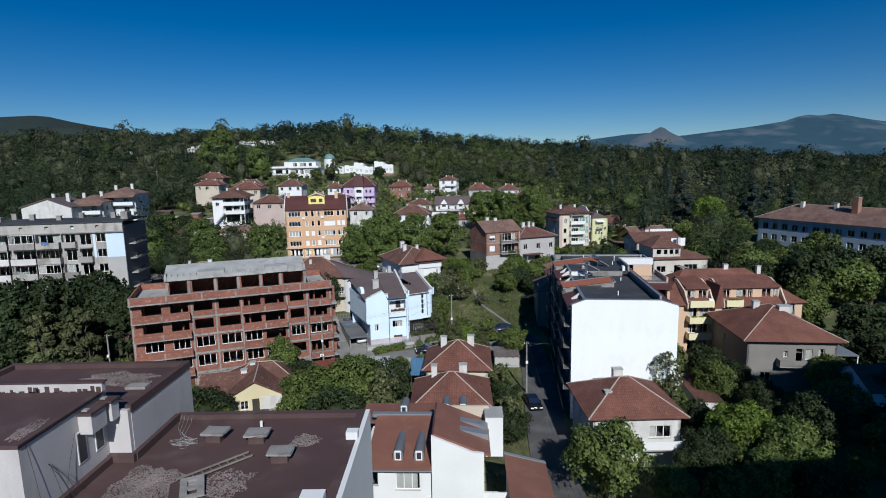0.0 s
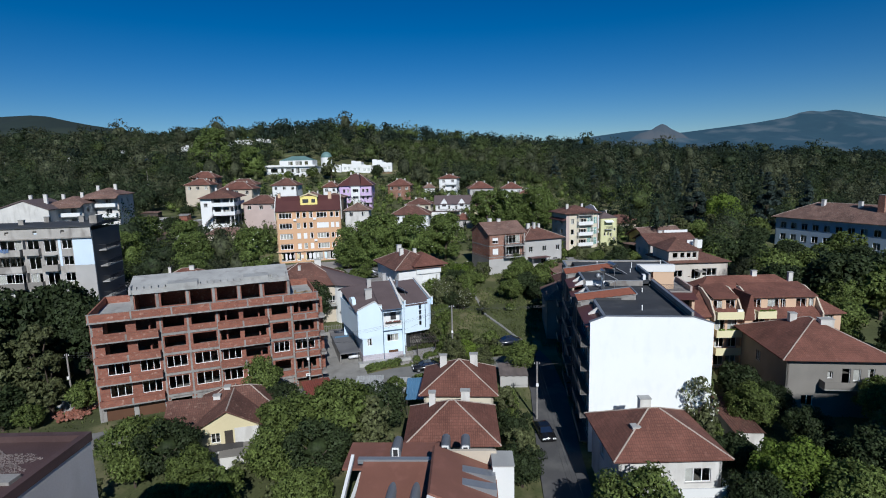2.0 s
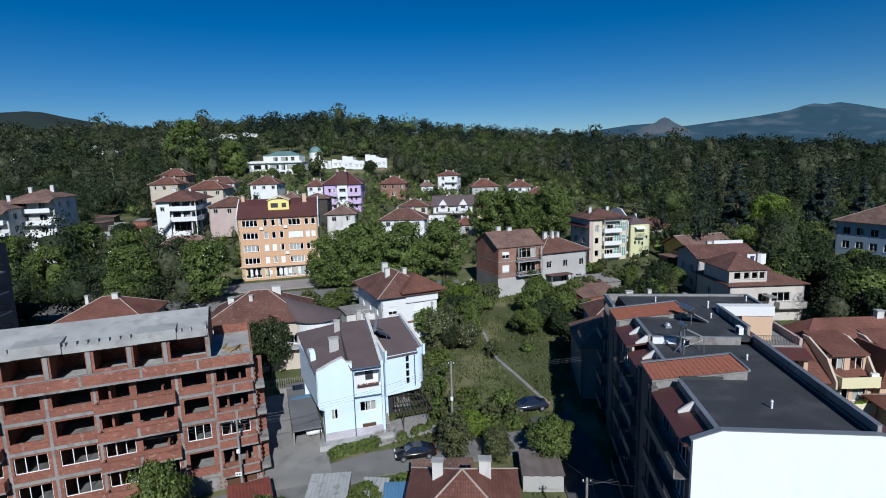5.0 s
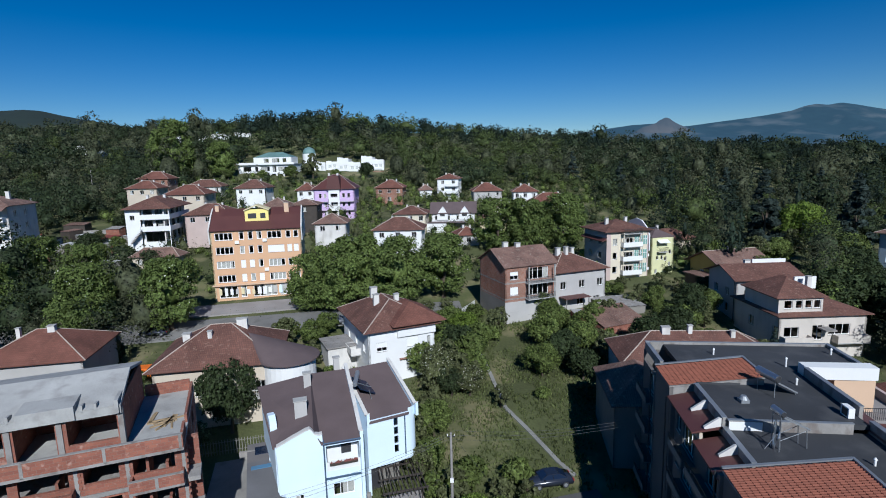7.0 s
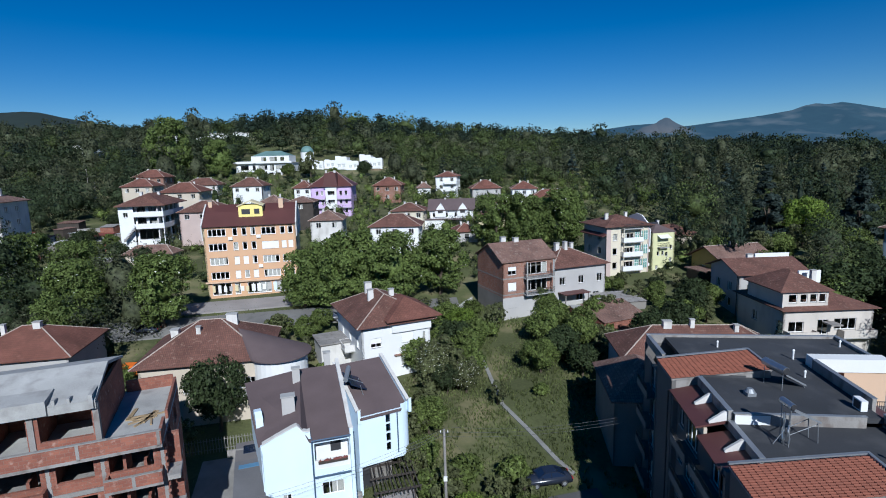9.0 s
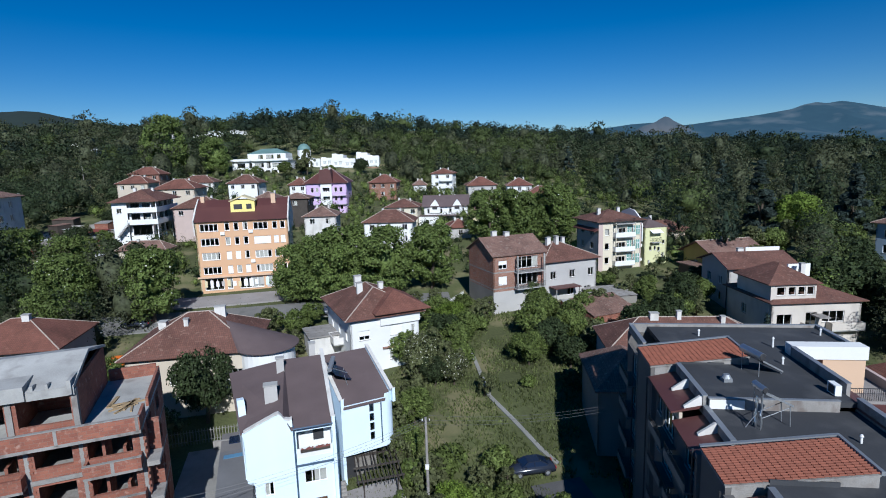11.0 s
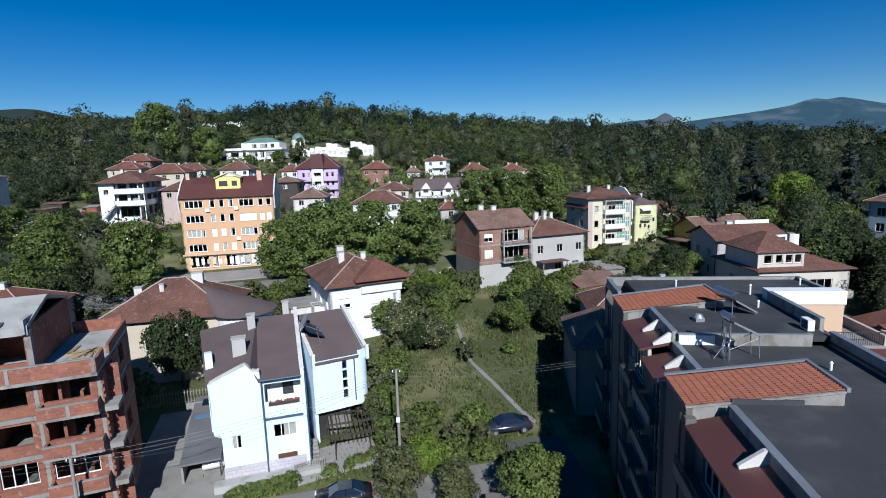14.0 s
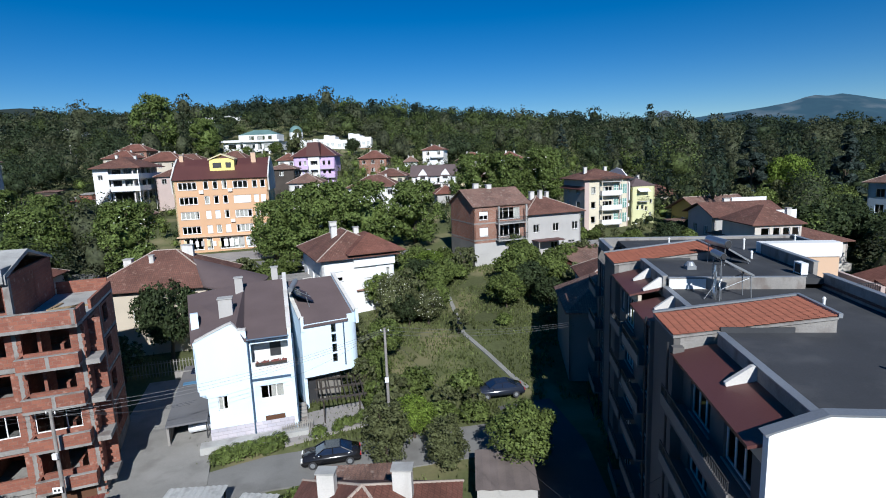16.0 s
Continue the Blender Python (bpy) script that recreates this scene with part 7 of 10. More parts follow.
def white_building():
    zero = thing("house", -8.1, 44.6, 0, -2, "bright white house with brown sheet roofs and tin dormers", "house")
    part("wall", wall_mesh(Matrix.Identity(4), 6.6, -2, 6.9, [(3.4, 5.6, 4.6, 6.2), (1.0, 1.8, 5.0, 6.3)]), WHITE, zero)
    window(zero, Matrix.Identity(4), 3.4, 5.6, 4.6, 6.2, 3)
    window(zero, Matrix.Identity(4), 1.0, 1.8, 5.0, 6.3, 1, WOODD)
    part("wall", boxes((0, 0.3, 0.3, 11, -2, 6.5), (6.3, 6.6, 0.3, 11, -2, 6.5), (0.3, 6.3, 10.7, 11, -2, 6.5)), WHITE, zero)
    part("side_curve", prism(bmesh.new(), [(-0.2, 6.0), (0.8, 6.0), (2.0, 7.0), (4.0, 7.8), (6.8, 8.7), (6.8, 9.0), (4.0, 8.2), (1.6, 7.5), (-0.2, 6.9)], 0.0, 0.25, pose(-0.02, 0, 0, 0, 0, 90)), WHITE, zero)
    part("roof", prism(bmesh.new(), [(-0.5, 6.75), (-0.5, 6.9), (6.6, 8.55), (6.6, 8.35)], -6.65, -0.8, pose(0, 0, 0, 0, 0, 90)), BROWNR, zero, "brown sheet-metal roof slope")
    part("gutter", tube(bmesh.new(), (0.7, -0.58, 6.7), (6.7, -0.58, 6.7), 0.08), METALG, zero)
    part("ridge_flashing", boxes((0.3, 6.5, 6.5, 7.0, 8.3, 8.7)), METAL, zero)
    part("roof", boxes((-1.2, 7.0, 7.0, 11.4, 7.4, 7.6)), BROWNR, zero)
    for u in (3.6, 5.5):
        tin_dormer(zero, pose(u, 0.5, 7.15), 4.0)
    for u, v in ((3.2, 8.8), (7.6, 9.2), (9.4, 9.2)):
        tin_dormer(zero, pose(u, v, 7.6), 2.2)
    # tall white fire wall with a lean-to roof behind it
    part("fire_wall", prism(bmesh.new(), [(6.7, -2), (11.3, -2), (11.3, 8.4), (10.3, 8.5), (6.7, 10.0)], -0.6, -0.3), WHITE, zero, "blank bright white fire wall")
    part("roof", prism(bmesh.new(), [(6.7, 9.9), (6.9, 10.1), (11.9, 8.1), (11.9, 7.9)], -0.3, 6.4), BROWNR, zero)
    part("wall", boxes((6.7, 11.3, -0.3, 7.6, -2, 7.8)), WHITE, zero)
    part("parapet", boxes((6.9, 12.0, 6.5, 6.8, 6, 9.5)), BEIGE, zero)
    part("stair_head", boxes((11.6, 13.3, 4.6, 6.9, 5.2, 9.2)), WHITE, zero, "white boxed stair head on the roof")
    part("stair_cap", boxes((11.55, 13.35, 4.55, 6.95, 9.2, 9.28)), CONCL, zero)
    for v in (2.2, 4.0):
        part("skylight", prism(bmesh.new(), [(8.6, 9.3), (11.8, 8.15), (11.8, 8.75), (11.2, 8.8)], v, v + 0.9), METAL, zero, "bright tin roof dormer")
    part("balcony", boxes((11.3, 13.5, -0.4, 2.6, 2.6, 2.8), (11.3, 13.5, -0.4, -0.3, 2.8, 4.6)), WHITE, zero)
    ex = thing("house", 5.4, 40.5, 0, -2, "low annex with a faded red sheet roof", "house")
    part("wall", boxes((0.0, 3.4, 0, 9, -2, 4.0)), GREYL, ex)
    part("roof", prism(bmesh.new(), [(-0.2, 4.9), (-0.2, 5.0), (3.9, 4.0), (3.9, 3.9)], -0.4, 9.4), BROWNR, ex)
    part("flashing", prism(bmesh.new(), [(-0.2, 5.01), (-0.2, 5.1), (3.9, 4.1), (3.9, 4.01)], 9.0, 9.4), METAL, ex)
    return zero


white_building()


# ---- the ice-blue house ----
def s_gable(u0, u1, z0, z1, foot):
    """The outline of a wall whose top sweeps up in a curve and ends in a small scroll."""
    w, h = u1 - u0, z1 - z0
    return [(u0, foot), (u1, foot), (u1, z0 + 0.45 * h), (u1 - 0.06 * w, z0 + 0.42 * h), (u1 - 0.16 * w, z0 + 0.52 * h), (u1 - 0.22 * w, z0 + 0.82 * h), (u1 - 0.27 * w, z1), (u1 - 0.36 * w, z0 + 0.92 * h), (u0 + 0.3 * w, z0 + 0.45 * h), (u0 + 0.08 * w, z0 + 0.12 * h), (u0, z0)]


def coping_along(bm, pts, y0, y1, t=0.1):
    for (a, za), (b, zb) in zip(pts, pts[1:]):
        vs = [bm.verts.new(p) for p in ((a, y0, za), (b, y0, zb), (b, y1, zb), (a, y1, za), (a, y0, za + t), (b, y0, zb + t), (b, y1, zb + t), (a, y1, za + t))]
        for f in ((0, 1, 5, 4), (1, 2, 6, 5), (2, 3, 7, 6), (3, 0, 4, 7), (4, 5, 6, 7)):
            bm.faces.new([vs[i] for i in f])
    bmesh.ops.remove_doubles(bm, verts=bm.verts, dist=0.002)
    bmesh.ops.recalc_face_normals(bm, faces=bm.faces)


def sweep_wall(parent, u, v0, z0, v1, z1, foot, name="fire_wall"):
    """A side wall that rises in a hollow curve from the eave to the ridge, with a pale coping."""
    pts = [(v0 - 0.25, z0 + 0.55), (v0 + 0.15, z0 + 0.32), (v0 + 0.7, z0 + 0.45)]
    for k in range(1, 7):
        f = k / 6
        pts.append((v0 + 0.7 + (v1 - v0 - 0.7) * f, z0 + 0.45 + (z1 - z0 + 0.0) * f + 0.12 * math.sin(math.pi * f)))
    m = pose(u, 0, 0, 0, 0, 90)
    bm = bmesh.new()
    prism(bm, [(v0 - 0.25, foot)] + pts + [(v1, foot)], 0, 0.28, m)
    part(name, bm, BLUEW, parent)
    bm = bmesh.new()
    coping_along(bm, pts, -0.04, 0.32)
    bm.transform(m)
    part("coping", bm, WHITE_OLD, parent, "weathered white coping")


def blue_house():
    zero = thing("house", -14.2, 91.75, 2.3, 18, "ice-blue house with curved white gables and dark shingled roofs", "house")
    zb = -2.3
    # front: curved gable wall and the recessed balcony beside it
    I = Matrix.Identity(4)
    low = pose(0.55, 0, 0)
    part("wall", wall_mesh(low, 3.35, zb, 3.9, [(0.75, 1.5, 2.4, 3.6)]), BLUEW, zero)
    window(zero, low, 0.75, 1.5, 2.4, 3.6, 2, sill=False)
    part("wall", boxes((0, 3.9, 0, 0.3, 3.9, 8.2)), BLUEW, zero)
    part("curved_gable", prism(bmesh.new(), s_gable(0, 3.9, 8.4, 9.6, 8.2), 0, 0.3), BLUEW, zero)
    bm = bmesh.new()
    out = s_gable(0, 3.9, 8.4, 9.6, 8.2)[2:]
    coping_along(bm, out, -0.08, 0.4)
    part("coping", bm, WHITE_OLD, zero, "weathered white coping")
    m = pose(3.9, 0.25, 0)
    part("wall", wall_mesh(m, 3.5, zb, 8.2, [(0.7, 2.6, 2.7, 3.9), (0.9, 2.5, 0.0, 1.2), (0.25, 3.2, 5.2, 7.6)]), BLUEW, zero)
    window(zero, m, 0.7, 2.6, 2.7, 3.9, 3, sill=False)
    part("cellar_shutter", box(bmesh.new(), 0.92, 2.48, 0.1, 0.15, 0.02, 1.18, m), DOORB, zero)
    part("loggia_back", box(bmesh.new(), 0.05, 3.4, 1.5, 1.6, 4.6, 8.0, m), WHITE, zero)
    part("loggia_floor", box(bmesh.new(), 0.05, 3.4, 0.3, 1.5, 4.9, 5.05, m), CONCL, zero)
    part("loggia_window", box(bmesh.new(), 1.7, 2.6, 1.44, 1.49, 5.9, 7.4, m), METALD, zero)
    part("loggia_parapet", box(bmesh.new(), 0.25, 3.2, 0.02, 0.14, 5.2, 6.0, m), WHITE, zero)
    fl = part("flower_box", box(bmesh.new(), 0.5, 3.0, -0.22, -0.01, 5.75, 5.95, m), WOODD, zero, "flower box with red flowers")
    rr, bm = random.Random(3), bmesh.new()
    for k in range(40):
        u = rr.uniform(0.5, 3.0)
        box(bm, u, u + 0.1, -0.24 + rr.random() * 0.15, -0.12 + rr.random() * 0.1, 5.95, 6.0 + rr.random() * 0.14, m)
    part("flowers", bm, mat("red_petals", (0.20, 0.07, 0.06), 0.8, 0.3, 1, 0), fl)
    part("string_course", box(bmesh.new(), -0.4, 3.45, -0.14, -0.01, 4.45, 4.6, m), BLUED, zero)
    part("plinth", boxes((0.5, 7.44, -0.05, -0.004, zb, 0.9), (0.5, 0.546, -0.004, 9.5, zb, 0.9)), STONEP, zero, "pale stone-clad plinth")
    part("drainpipe", tube(bmesh.new(), (3.95, -0.1, zb), (3.95, -0.1, 8.4), 0.06), BLUED, zero)
    part("drainpipe", tube(bmesh.new(), (7.5, 0.1, zb), (7.5, 0.1, 8.2), 0.06), BLUED, zero)
    # bulging left corner on its bracket
    part("corner_bay", prism(bmesh.new(), [(-0.12, 4.3), (0.5, 3.6), (0.552, 3.6), (0.552, 3.895), (-0.004, 3.895), (-0.004, 8.3), (-0.12, 8.3)], 0.004, 2.6), BLUEW, zero)
    part("terrace", boxes((-0.3, 8.2, -1.1, -0.06, zb, -0.05)), CONCL, zero, "pale concrete paving along the house")
    # other walls
    skew = Matrix(((1, -0.13, 0, 0), (0, 1, 0, 0), (0, 0, 1, 0), (0, 0, 0, 1)))
    part("wall", box(bmesh.new(), 0.0, 0.3, 0.3, 11, 3.9, 8.3, skew), BLUEW, zero)
    part("wall", box(bmesh.new(), 0.55, 0.85, 0.3, 11, zb, 4.1), BLUEW, zero)
    part("wall", boxes((7.1, 7.4, 0.55, 11, zb, 8.0), (-1.1, 7.1, 10.7, 11, zb, 9.6)), BLUEW, zero)
    # roof slopes
    pl = [(-0.3, 0.3, 8.25), (3.2, 0.3, 9.35), (3.6, 9.6, 10.9), (-1.6, 9.6, 10.2)]
    for poly in (pl, [(3.75, -0.25, 8.2), (7.15, -0.25, 8.2), (7.15, 9.6, 10.9), (3.6, 9.6, 10.9)], [(3.2, 0.3, 9.35), (3.75, -0.25, 8.2), (3.6, 9.6, 10.9)], [(-1.6, 9.6, 10.2), (3.6, 9.6, 10.9), (3.6, 11.2, 10.0), (-1.8, 11.2, 9.6)], [(3.6, 9.6, 10.9), (7.15, 9.6, 10.9), (7.15, 11.2, 10.0), (3.6, 11.2, 10.0)]):
        bm = bmesh.new()
        top = [bm.verts.new(p) for p in poly]
        bot = [bm.verts.new((p[0], p[1], p[2] - 0.16)) for p in poly]
        bm.faces.new(top), bm.faces.new(bot[::-1])
        for i in range(len(poly)):
            j = (i + 1) % len(poly)
            bm.faces.new((top[i], bot[i], bot[j], top[j]))
        bmesh.ops.recalc_face_normals(bm, faces=bm.faces)
        part("roof_slope", bm, SHINGLE, zero, "dark grey-brown shingled roof")
    part("gutter", tube(bmesh.new(), (3.9, -0.28, 8.15), (7.2, -0.28, 8.15), 0.07), BLUED, zero)
    sweep_wall(zero, 7.42, 0.0, 8.2, 9.6, 11.0, zb)
    part("left_scroll", prism(bmesh.new(), [(2.6, 8.0), (4.8, 8.0), (4.8, 9.4), (4.2, 9.8), (3.4, 9.9), (2.7, 9.6), (2.6, 9.0)], -0.1, 0.5, pose(0.4, 0, 0, 0, 0, 98)), BLUEW, zero)
    chimney(zero, 2.3, 3.2, 8.7, 11.0, 1.1, 0.75, GREYL)
    chimney(zero, 3.2, 7.6, 9.9, 11.8, 0.7, 0.5, GREYL)
    chimney(zero, 6.4, 10.4, 9.8, 12.0, 0.6, 0.5, GREYL)
    # wing set back on the garden side
    mw = pose(8.3, 3.3, -0.85, 0, 0, 10)
    wing = part("wing_wall", wall_mesh(mw, 4.3, 3.6, 8.6, [(2.75, 3.2, 4.6 + 0.95 * k, 5.4 + 0.95 * k) for k in range(4)]), BLUEW, zero, "ice-blue wing with a column of small panes")
    for k in range(4):
        window(zero, mw, 2.75, 3.2, 4.6 + 0.95 * k, 5.4 + 0.95 * k, 1, METALD, False)
    bm = box(bmesh.new(), 0, 0.3, 0.3, 8, zb, 8.6, mw)
    part("wing_wall", bm, BLUEW, zero)
    # wall under the overhang in grey, not blue: the recess's shade is painted in
    part("wing_wall", box(bmesh.new(), 0.3, 3.6, 1.2, 1.5, zb, 3.6, mw), GREYP, zero)
    bm = bmesh.new()
    for k in range(8):
        a0, a1 = -math.pi / 2 + k * math.pi / 16, -math.pi / 2 + (k + 1) * math.pi / 16
        for r0 in (0,):
            p = [mw @ Vector((4.3 + 1.1 * math.cos(a), 1.1 + 1.1 * math.sin(a), z)) for a in (a0, a1) for z in (3.6, 9.0)]
            quad(bm, p[0], p[2], p[3], p[1])
    part("wing_corner", bm, BLUEW, zero, "rounded corner of the wing")
    part("wing_wall", box(bmesh.new(), 5.1, 5.4, 1.1, 8, 3.6, 9.0, mw), BLUEW, zero)
    bm = bmesh.new()
    for poly in ([(0.2, -0.15, 8.5), (4.3, -0.15, 8.5), (5.1, 0.9, 8.8), (5.1, 7.5, 11.2), (0.2, 7.5, 11.2)],):
        top = [bm.verts.new(mw @ Vector(p)) for p in poly]
        bot = [bm.verts.new(mw @ Vector((p[0], p[1], p[2] - 0.16))) for p in poly]
        bm.faces.new(top), bm.faces.new(bot[::-1])
        for i in range(len(poly)):
            j = (i + 1) % len(poly)
            bm.faces.new((top[i], bot[i], bot[j], top[j]))
    bmesh.ops.recalc_face_normals(bm, faces=bm.faces)
    part("wing_roof", bm, SHINGLE, zero)
    for u in (0.0, 5.12):
        bm = bmesh.new()
        pts = [(-0.1, 9.35), (0.3, 9.0), (0.8, 9.2)] + [(0.8 + 6.7 * k / 5, 9.2 + 2.3 * k / 5) for k in range(1, 6)]
        prism(bm, [(-0.1, 8.0)] + pts + [(7.5, 8.0)], -0.28, 0)
        bm.transform(mw @ pose(u, 0, 0, 0, 0, 90))
        part("fire_wall", bm, BLUEW, zero)
        bm = bmesh.new()
        coping_along(bm, pts, -0.32, 0.04)
        bm.transform(mw @ pose(u, 0, 0, 0, 0, 90))
        part("coping", bm, WHITE_OLD, zero)
    part("drainpipe", tube(bmesh.new(), mw @ Vector((3.9, -0.1, 4.2)), mw @ Vector((3.9, -0.1, 8.4)), 0.06), BLUED, zero)
    # stair between the two parts, solar collector, ridge room
    for k in range(8):
        part("step", boxes((7.5, 8.25, 0.3 + 0.3 * k, 0.6 + 0.3 * k, -1.0, -0.6 + 0.2 * k)), CONC, zero)
    sol = part("solar_collector", box(bmesh.new(), 0, 1.9, -1.2, 1.2, 0.0, 0.12, pose(7.9, 7.0, 10.2, 12, 30, 20)), SOLAR, zero, "dark blue solar collector")
    part("collector_frame", box(bmesh.new(), -0.05, 1.95, -0.04, 0.04, 0.121, 0.16, pose(7.9, 7.0, 10.2, 12, 30, 20)), METAL, sol)
    part("collector_tank", tube(bmesh.new(), (7.7, 6.0, 10.5), (8.3, 8.2, 10.9), 0.24, 0.24, 12), METAL, sol)
    for q in ((9.4, 6.2), (9.5, 8.0)):
        part("collector_leg", tube(bmesh.new(), (q[0], q[1], 8.4), (q[0] - 0.3, q[1], 9.7), 0.03), METAL, sol)
    part("door", box(bmesh.new(), 0.5, 1.4, 1.12, 1.18, zb + 1.4, 2.9, mw), METALD, zero)


BLUED = mat("slate_blue_metal", (0.06, 0.10, 0.16), 0.5, 0.1, 1, 0)
STONEP = coursed("pale_stone_cladding", (0.52, 0.48, 0.52), (0.44, 0.42, 0.48), (0.34, 0.32, 0.34), 0.7, 0.3, 0.02, 0.9, 0.3, 0.2)
SOLAR = mat("solar_glass", (0.012, 0.022, 0.05), 0.12, 0.1, 1, 0, spec=0.6)
blue_house()


# ---- yard things ----
def corrugated(name, x, y, z, rot, w, d, tilt, material, label, category="roof", pitch=0.16, posts=True, walls=None):
    """A lean-to of corrugated sheet on posts or walls."""
    zero = thing(name, x, y, z, rot, label, category)
    h = 2.3
    k = math.tan(radians(tilt))
    n = int(w / pitch) * 2
    bm = bmesh.new()
    top = [[bm.verts.new((w * i / n, v, h + k * v + (0.06 if i % 2 else 0.0))) for i in range(n + 1)] for v in (-0.2, d * 0.5, d + 0.2)]
    low = [[bm.verts.new(p.co - Vector((0, 0, 0.02))) for p in row] for row in (top[0], top[-1])]
    for a, b in zip(top, top[1:]):
        for i in range(n):
            bm.faces.new((a[i], a[i + 1], b[i + 1], b[i]))
    for i in range(n):
        bm.faces.new((low[0][i], low[0][i + 1], top[0][i + 1], top[0][i]))
    part("roof_sheet", bm, material, zero)
    if walls:
        part("wall", boxes((0.1, w - 0.1, 0.05, 0.2, -0.6, h), (0.1, 0.25, 0.2, d, -0.6, h), (w - 0.25, w - 0.1, 0.2, d, -0.6, h), (0.25, w - 0.25, d - 0.15, d, -0.6, h + k * d - 0.05)), walls, zero)
    else:
        for u in (0.1, w - 0.2):
            for v in (0.1, d - 0.2):
                part("post", boxes((u, u + 0.1, v, v + 0.1, -0.6, h + k * v)), WOODD, zero)
    return zero


ASB = mat("grey_fibre_cement", (0.40, 0.40, 0.39), 0.95, 0.25, 2.0, 0.3, stain=((0.22, 0.22, 0.21), 1.2, 1.0, 0.7))
RUST = mat("rusty_red_sheet", (0.20, 0.055, 0.04), 0.8, 0.25, 2.0, 0.2, stain=((0.13, 0.05, 0.035), 1.5, 1.0, 0.7))
BLUES = mat("blue_sheet", (0.10, 0.22, 0.36), 0.6, 0.2, 1.0, 0.1)
corrugated("shed", -13.0, 77.0, 0.2, 4, 4.0, 7.6, 1, ASB, "open shed with grey corrugated fibre-cement roof", "shed", 0.4)
corrugated("shed", -8.8, 77.4, 0.2, -6, 2.6, 6.4, 2, ASB, "low lean-to with worn grey corrugated sheets", "shed", 0.4)
corrugated("shed", -18.6, 76.6, 0.2, 24, 4.0, 6.5, 2, RUST, "shed with a rusty red corrugated roof", "shed", 0.3)
corrugated("lean_to", -5.6, 75.6, 0.7, 2, 2.4, 6.4, 2, BLUES, "lean-to with a blue corrugated roof", "shed", 0.25)
corrugated("shed", 7.5, 83.8, 0.4, -2, 4.2, 4.2, 3, mat("weathered_felt", (0.16, 0.13, 0.12), 0.9, 0.3, 2.0, 0.2), "old shed with weathered sheet roof and dirty walls", "shed", 0.9, walls=GREYL)
corrugated("shed", -27.4, 64.6, -0.3, 20, 4.2, 4.6, 1, mat("dark_roofing_felt", (0.07, 0.065, 0.065), 0.9, 0.3, 1.5, 0.2), "low annex with a dark felted roof", "shed", 0.9, walls=WHITE_OLD)
corrugated("shed", 32.5, 66.5, 0.1, -4, 3.4, 8.5, 3, TILE_B, "brown-roofed garden shed with white front", "shed", 0.3, walls=WHITE_OLD)
house("house", 52.5, 63.5, -4, 9.0, 7.5, 0.2, 4.6, 2.2, BLUEW, TILE_B, "small pale blue house with a brown tiled roof in deep shade", gable=True, mortar=False, wins=[("f", 2, 1.6, 1.0, 1.2, 2)], over=0.4)
house("house", 22.0, 112.0, -4, 19.0, 8.5, 3.0, 9.6, 2.7, GREYL, TILE_B, "long low house with red-brown tiles and white mortared ridge", wins=rows_of(19, 4, 2.0, 1.2, 1.2), chims=((6, 4, 0.7, 1.0, 0.7), (9, 4, 0.9, 0.5, 0.5), (14, 3.4, 0.4, 0.5, 0.5)), over=0.5)
house("house", 17.6, 101.5, -5, 7.0, 10.0, 2.2, 9.2, 2.5, GREYP, TILE_O, "narrow grey house with weathered tiles beside the block", mortar=False, over=0.4)
corrugated("shed", 25.6, 133.0, 5.2, 24, 9.0, 6.0, 14, TILE_O, "low outbuilding with a patched red-brown tiled roof", "shed", 0.5, walls=BLOCK)
corrugated("shed", 28.0, 141.5, 6.0, 10, 8.0, 6.0, 4, CONC, "low outbuilding with grey flat roof", "shed", 0.9, walls=GREYP)
ALLOT = random.Random(31)
for k, (x, y, w, d) in enumerate(((-101, 193, 5, 4), (-94, 189, 6, 4), (-108, 197, 4, 4), (-90, 182, 5, 4), (-99, 182, 7, 4), (-106, 186, 4, 5), (-112, 204, 6, 4), (-97, 200, 4, 3), (-88, 193, 4, 4), (-114, 190, 5, 4), (-92, 174, 6, 5), (-102, 174, 5, 4), (-84, 170, 7, 4))):
    corrugated("shed", x, y, ground_z(x, y), ALLOT.uniform(-30, 40), w, d, ALLOT.uniform(2, 9), (ASB, RUST, TILE_O, CONC)[k % 4], ("weathered garden shed under grey corrugated sheets", "garden shed under a rusty sheet roof", "garden shed under patched old tiles", "rough garden shed with a grey flat roof")[k % 4], "shed", 0.5, walls=(GREYP, BLOCK, WOODD, WHITE_OLD)[(k * 3) % 4])
for x, y, L, r in ((-110, 200, 14, 20), (-96, 195, 11, -12), (-104, 178, 16, 10), (-86, 177, 9, 30), (-98, 186, 8, 60)):
    gw = thing("garden_wall", x, y, ground_z(x, y), r, "old grey garden wall between the allotments", "wall")
    part("masonry", boxes((0, L, 0, 0.3, -1.0, 1.3)), CONC, gw)
corrugated("shed", -3.4, 82.6, 0.5, 3, 6.4, 3.4, 5, TILE_O, "low shed under patched old tiles beside the lane", "shed", 0.3, walls=WOODD)
hut = thing("garden_hut", 22.6, 139.9, 5.8, 4, "small bare red brick hut", "hut")
part("wall", boxes((0, 4.2, 0, 3, -0.6, 1.9)), BLOCK, hut)
part("roof", boxes((-0.1, 4.3, -0.1, 3.1, 1.9, 2.02)), CONCL, hut)
house("house", 33.5, 101.5, -6, 12, 9, 1.8, 8.2, 2.4, BEIGE, TILE_O, "beige house with weathered brown tiles behind the block", mortar=False, wins=rows_of(12, 3, 3.6, 1.2, 1.3), chims=((3, 4, 0.9), (8, 5, 1.1)))


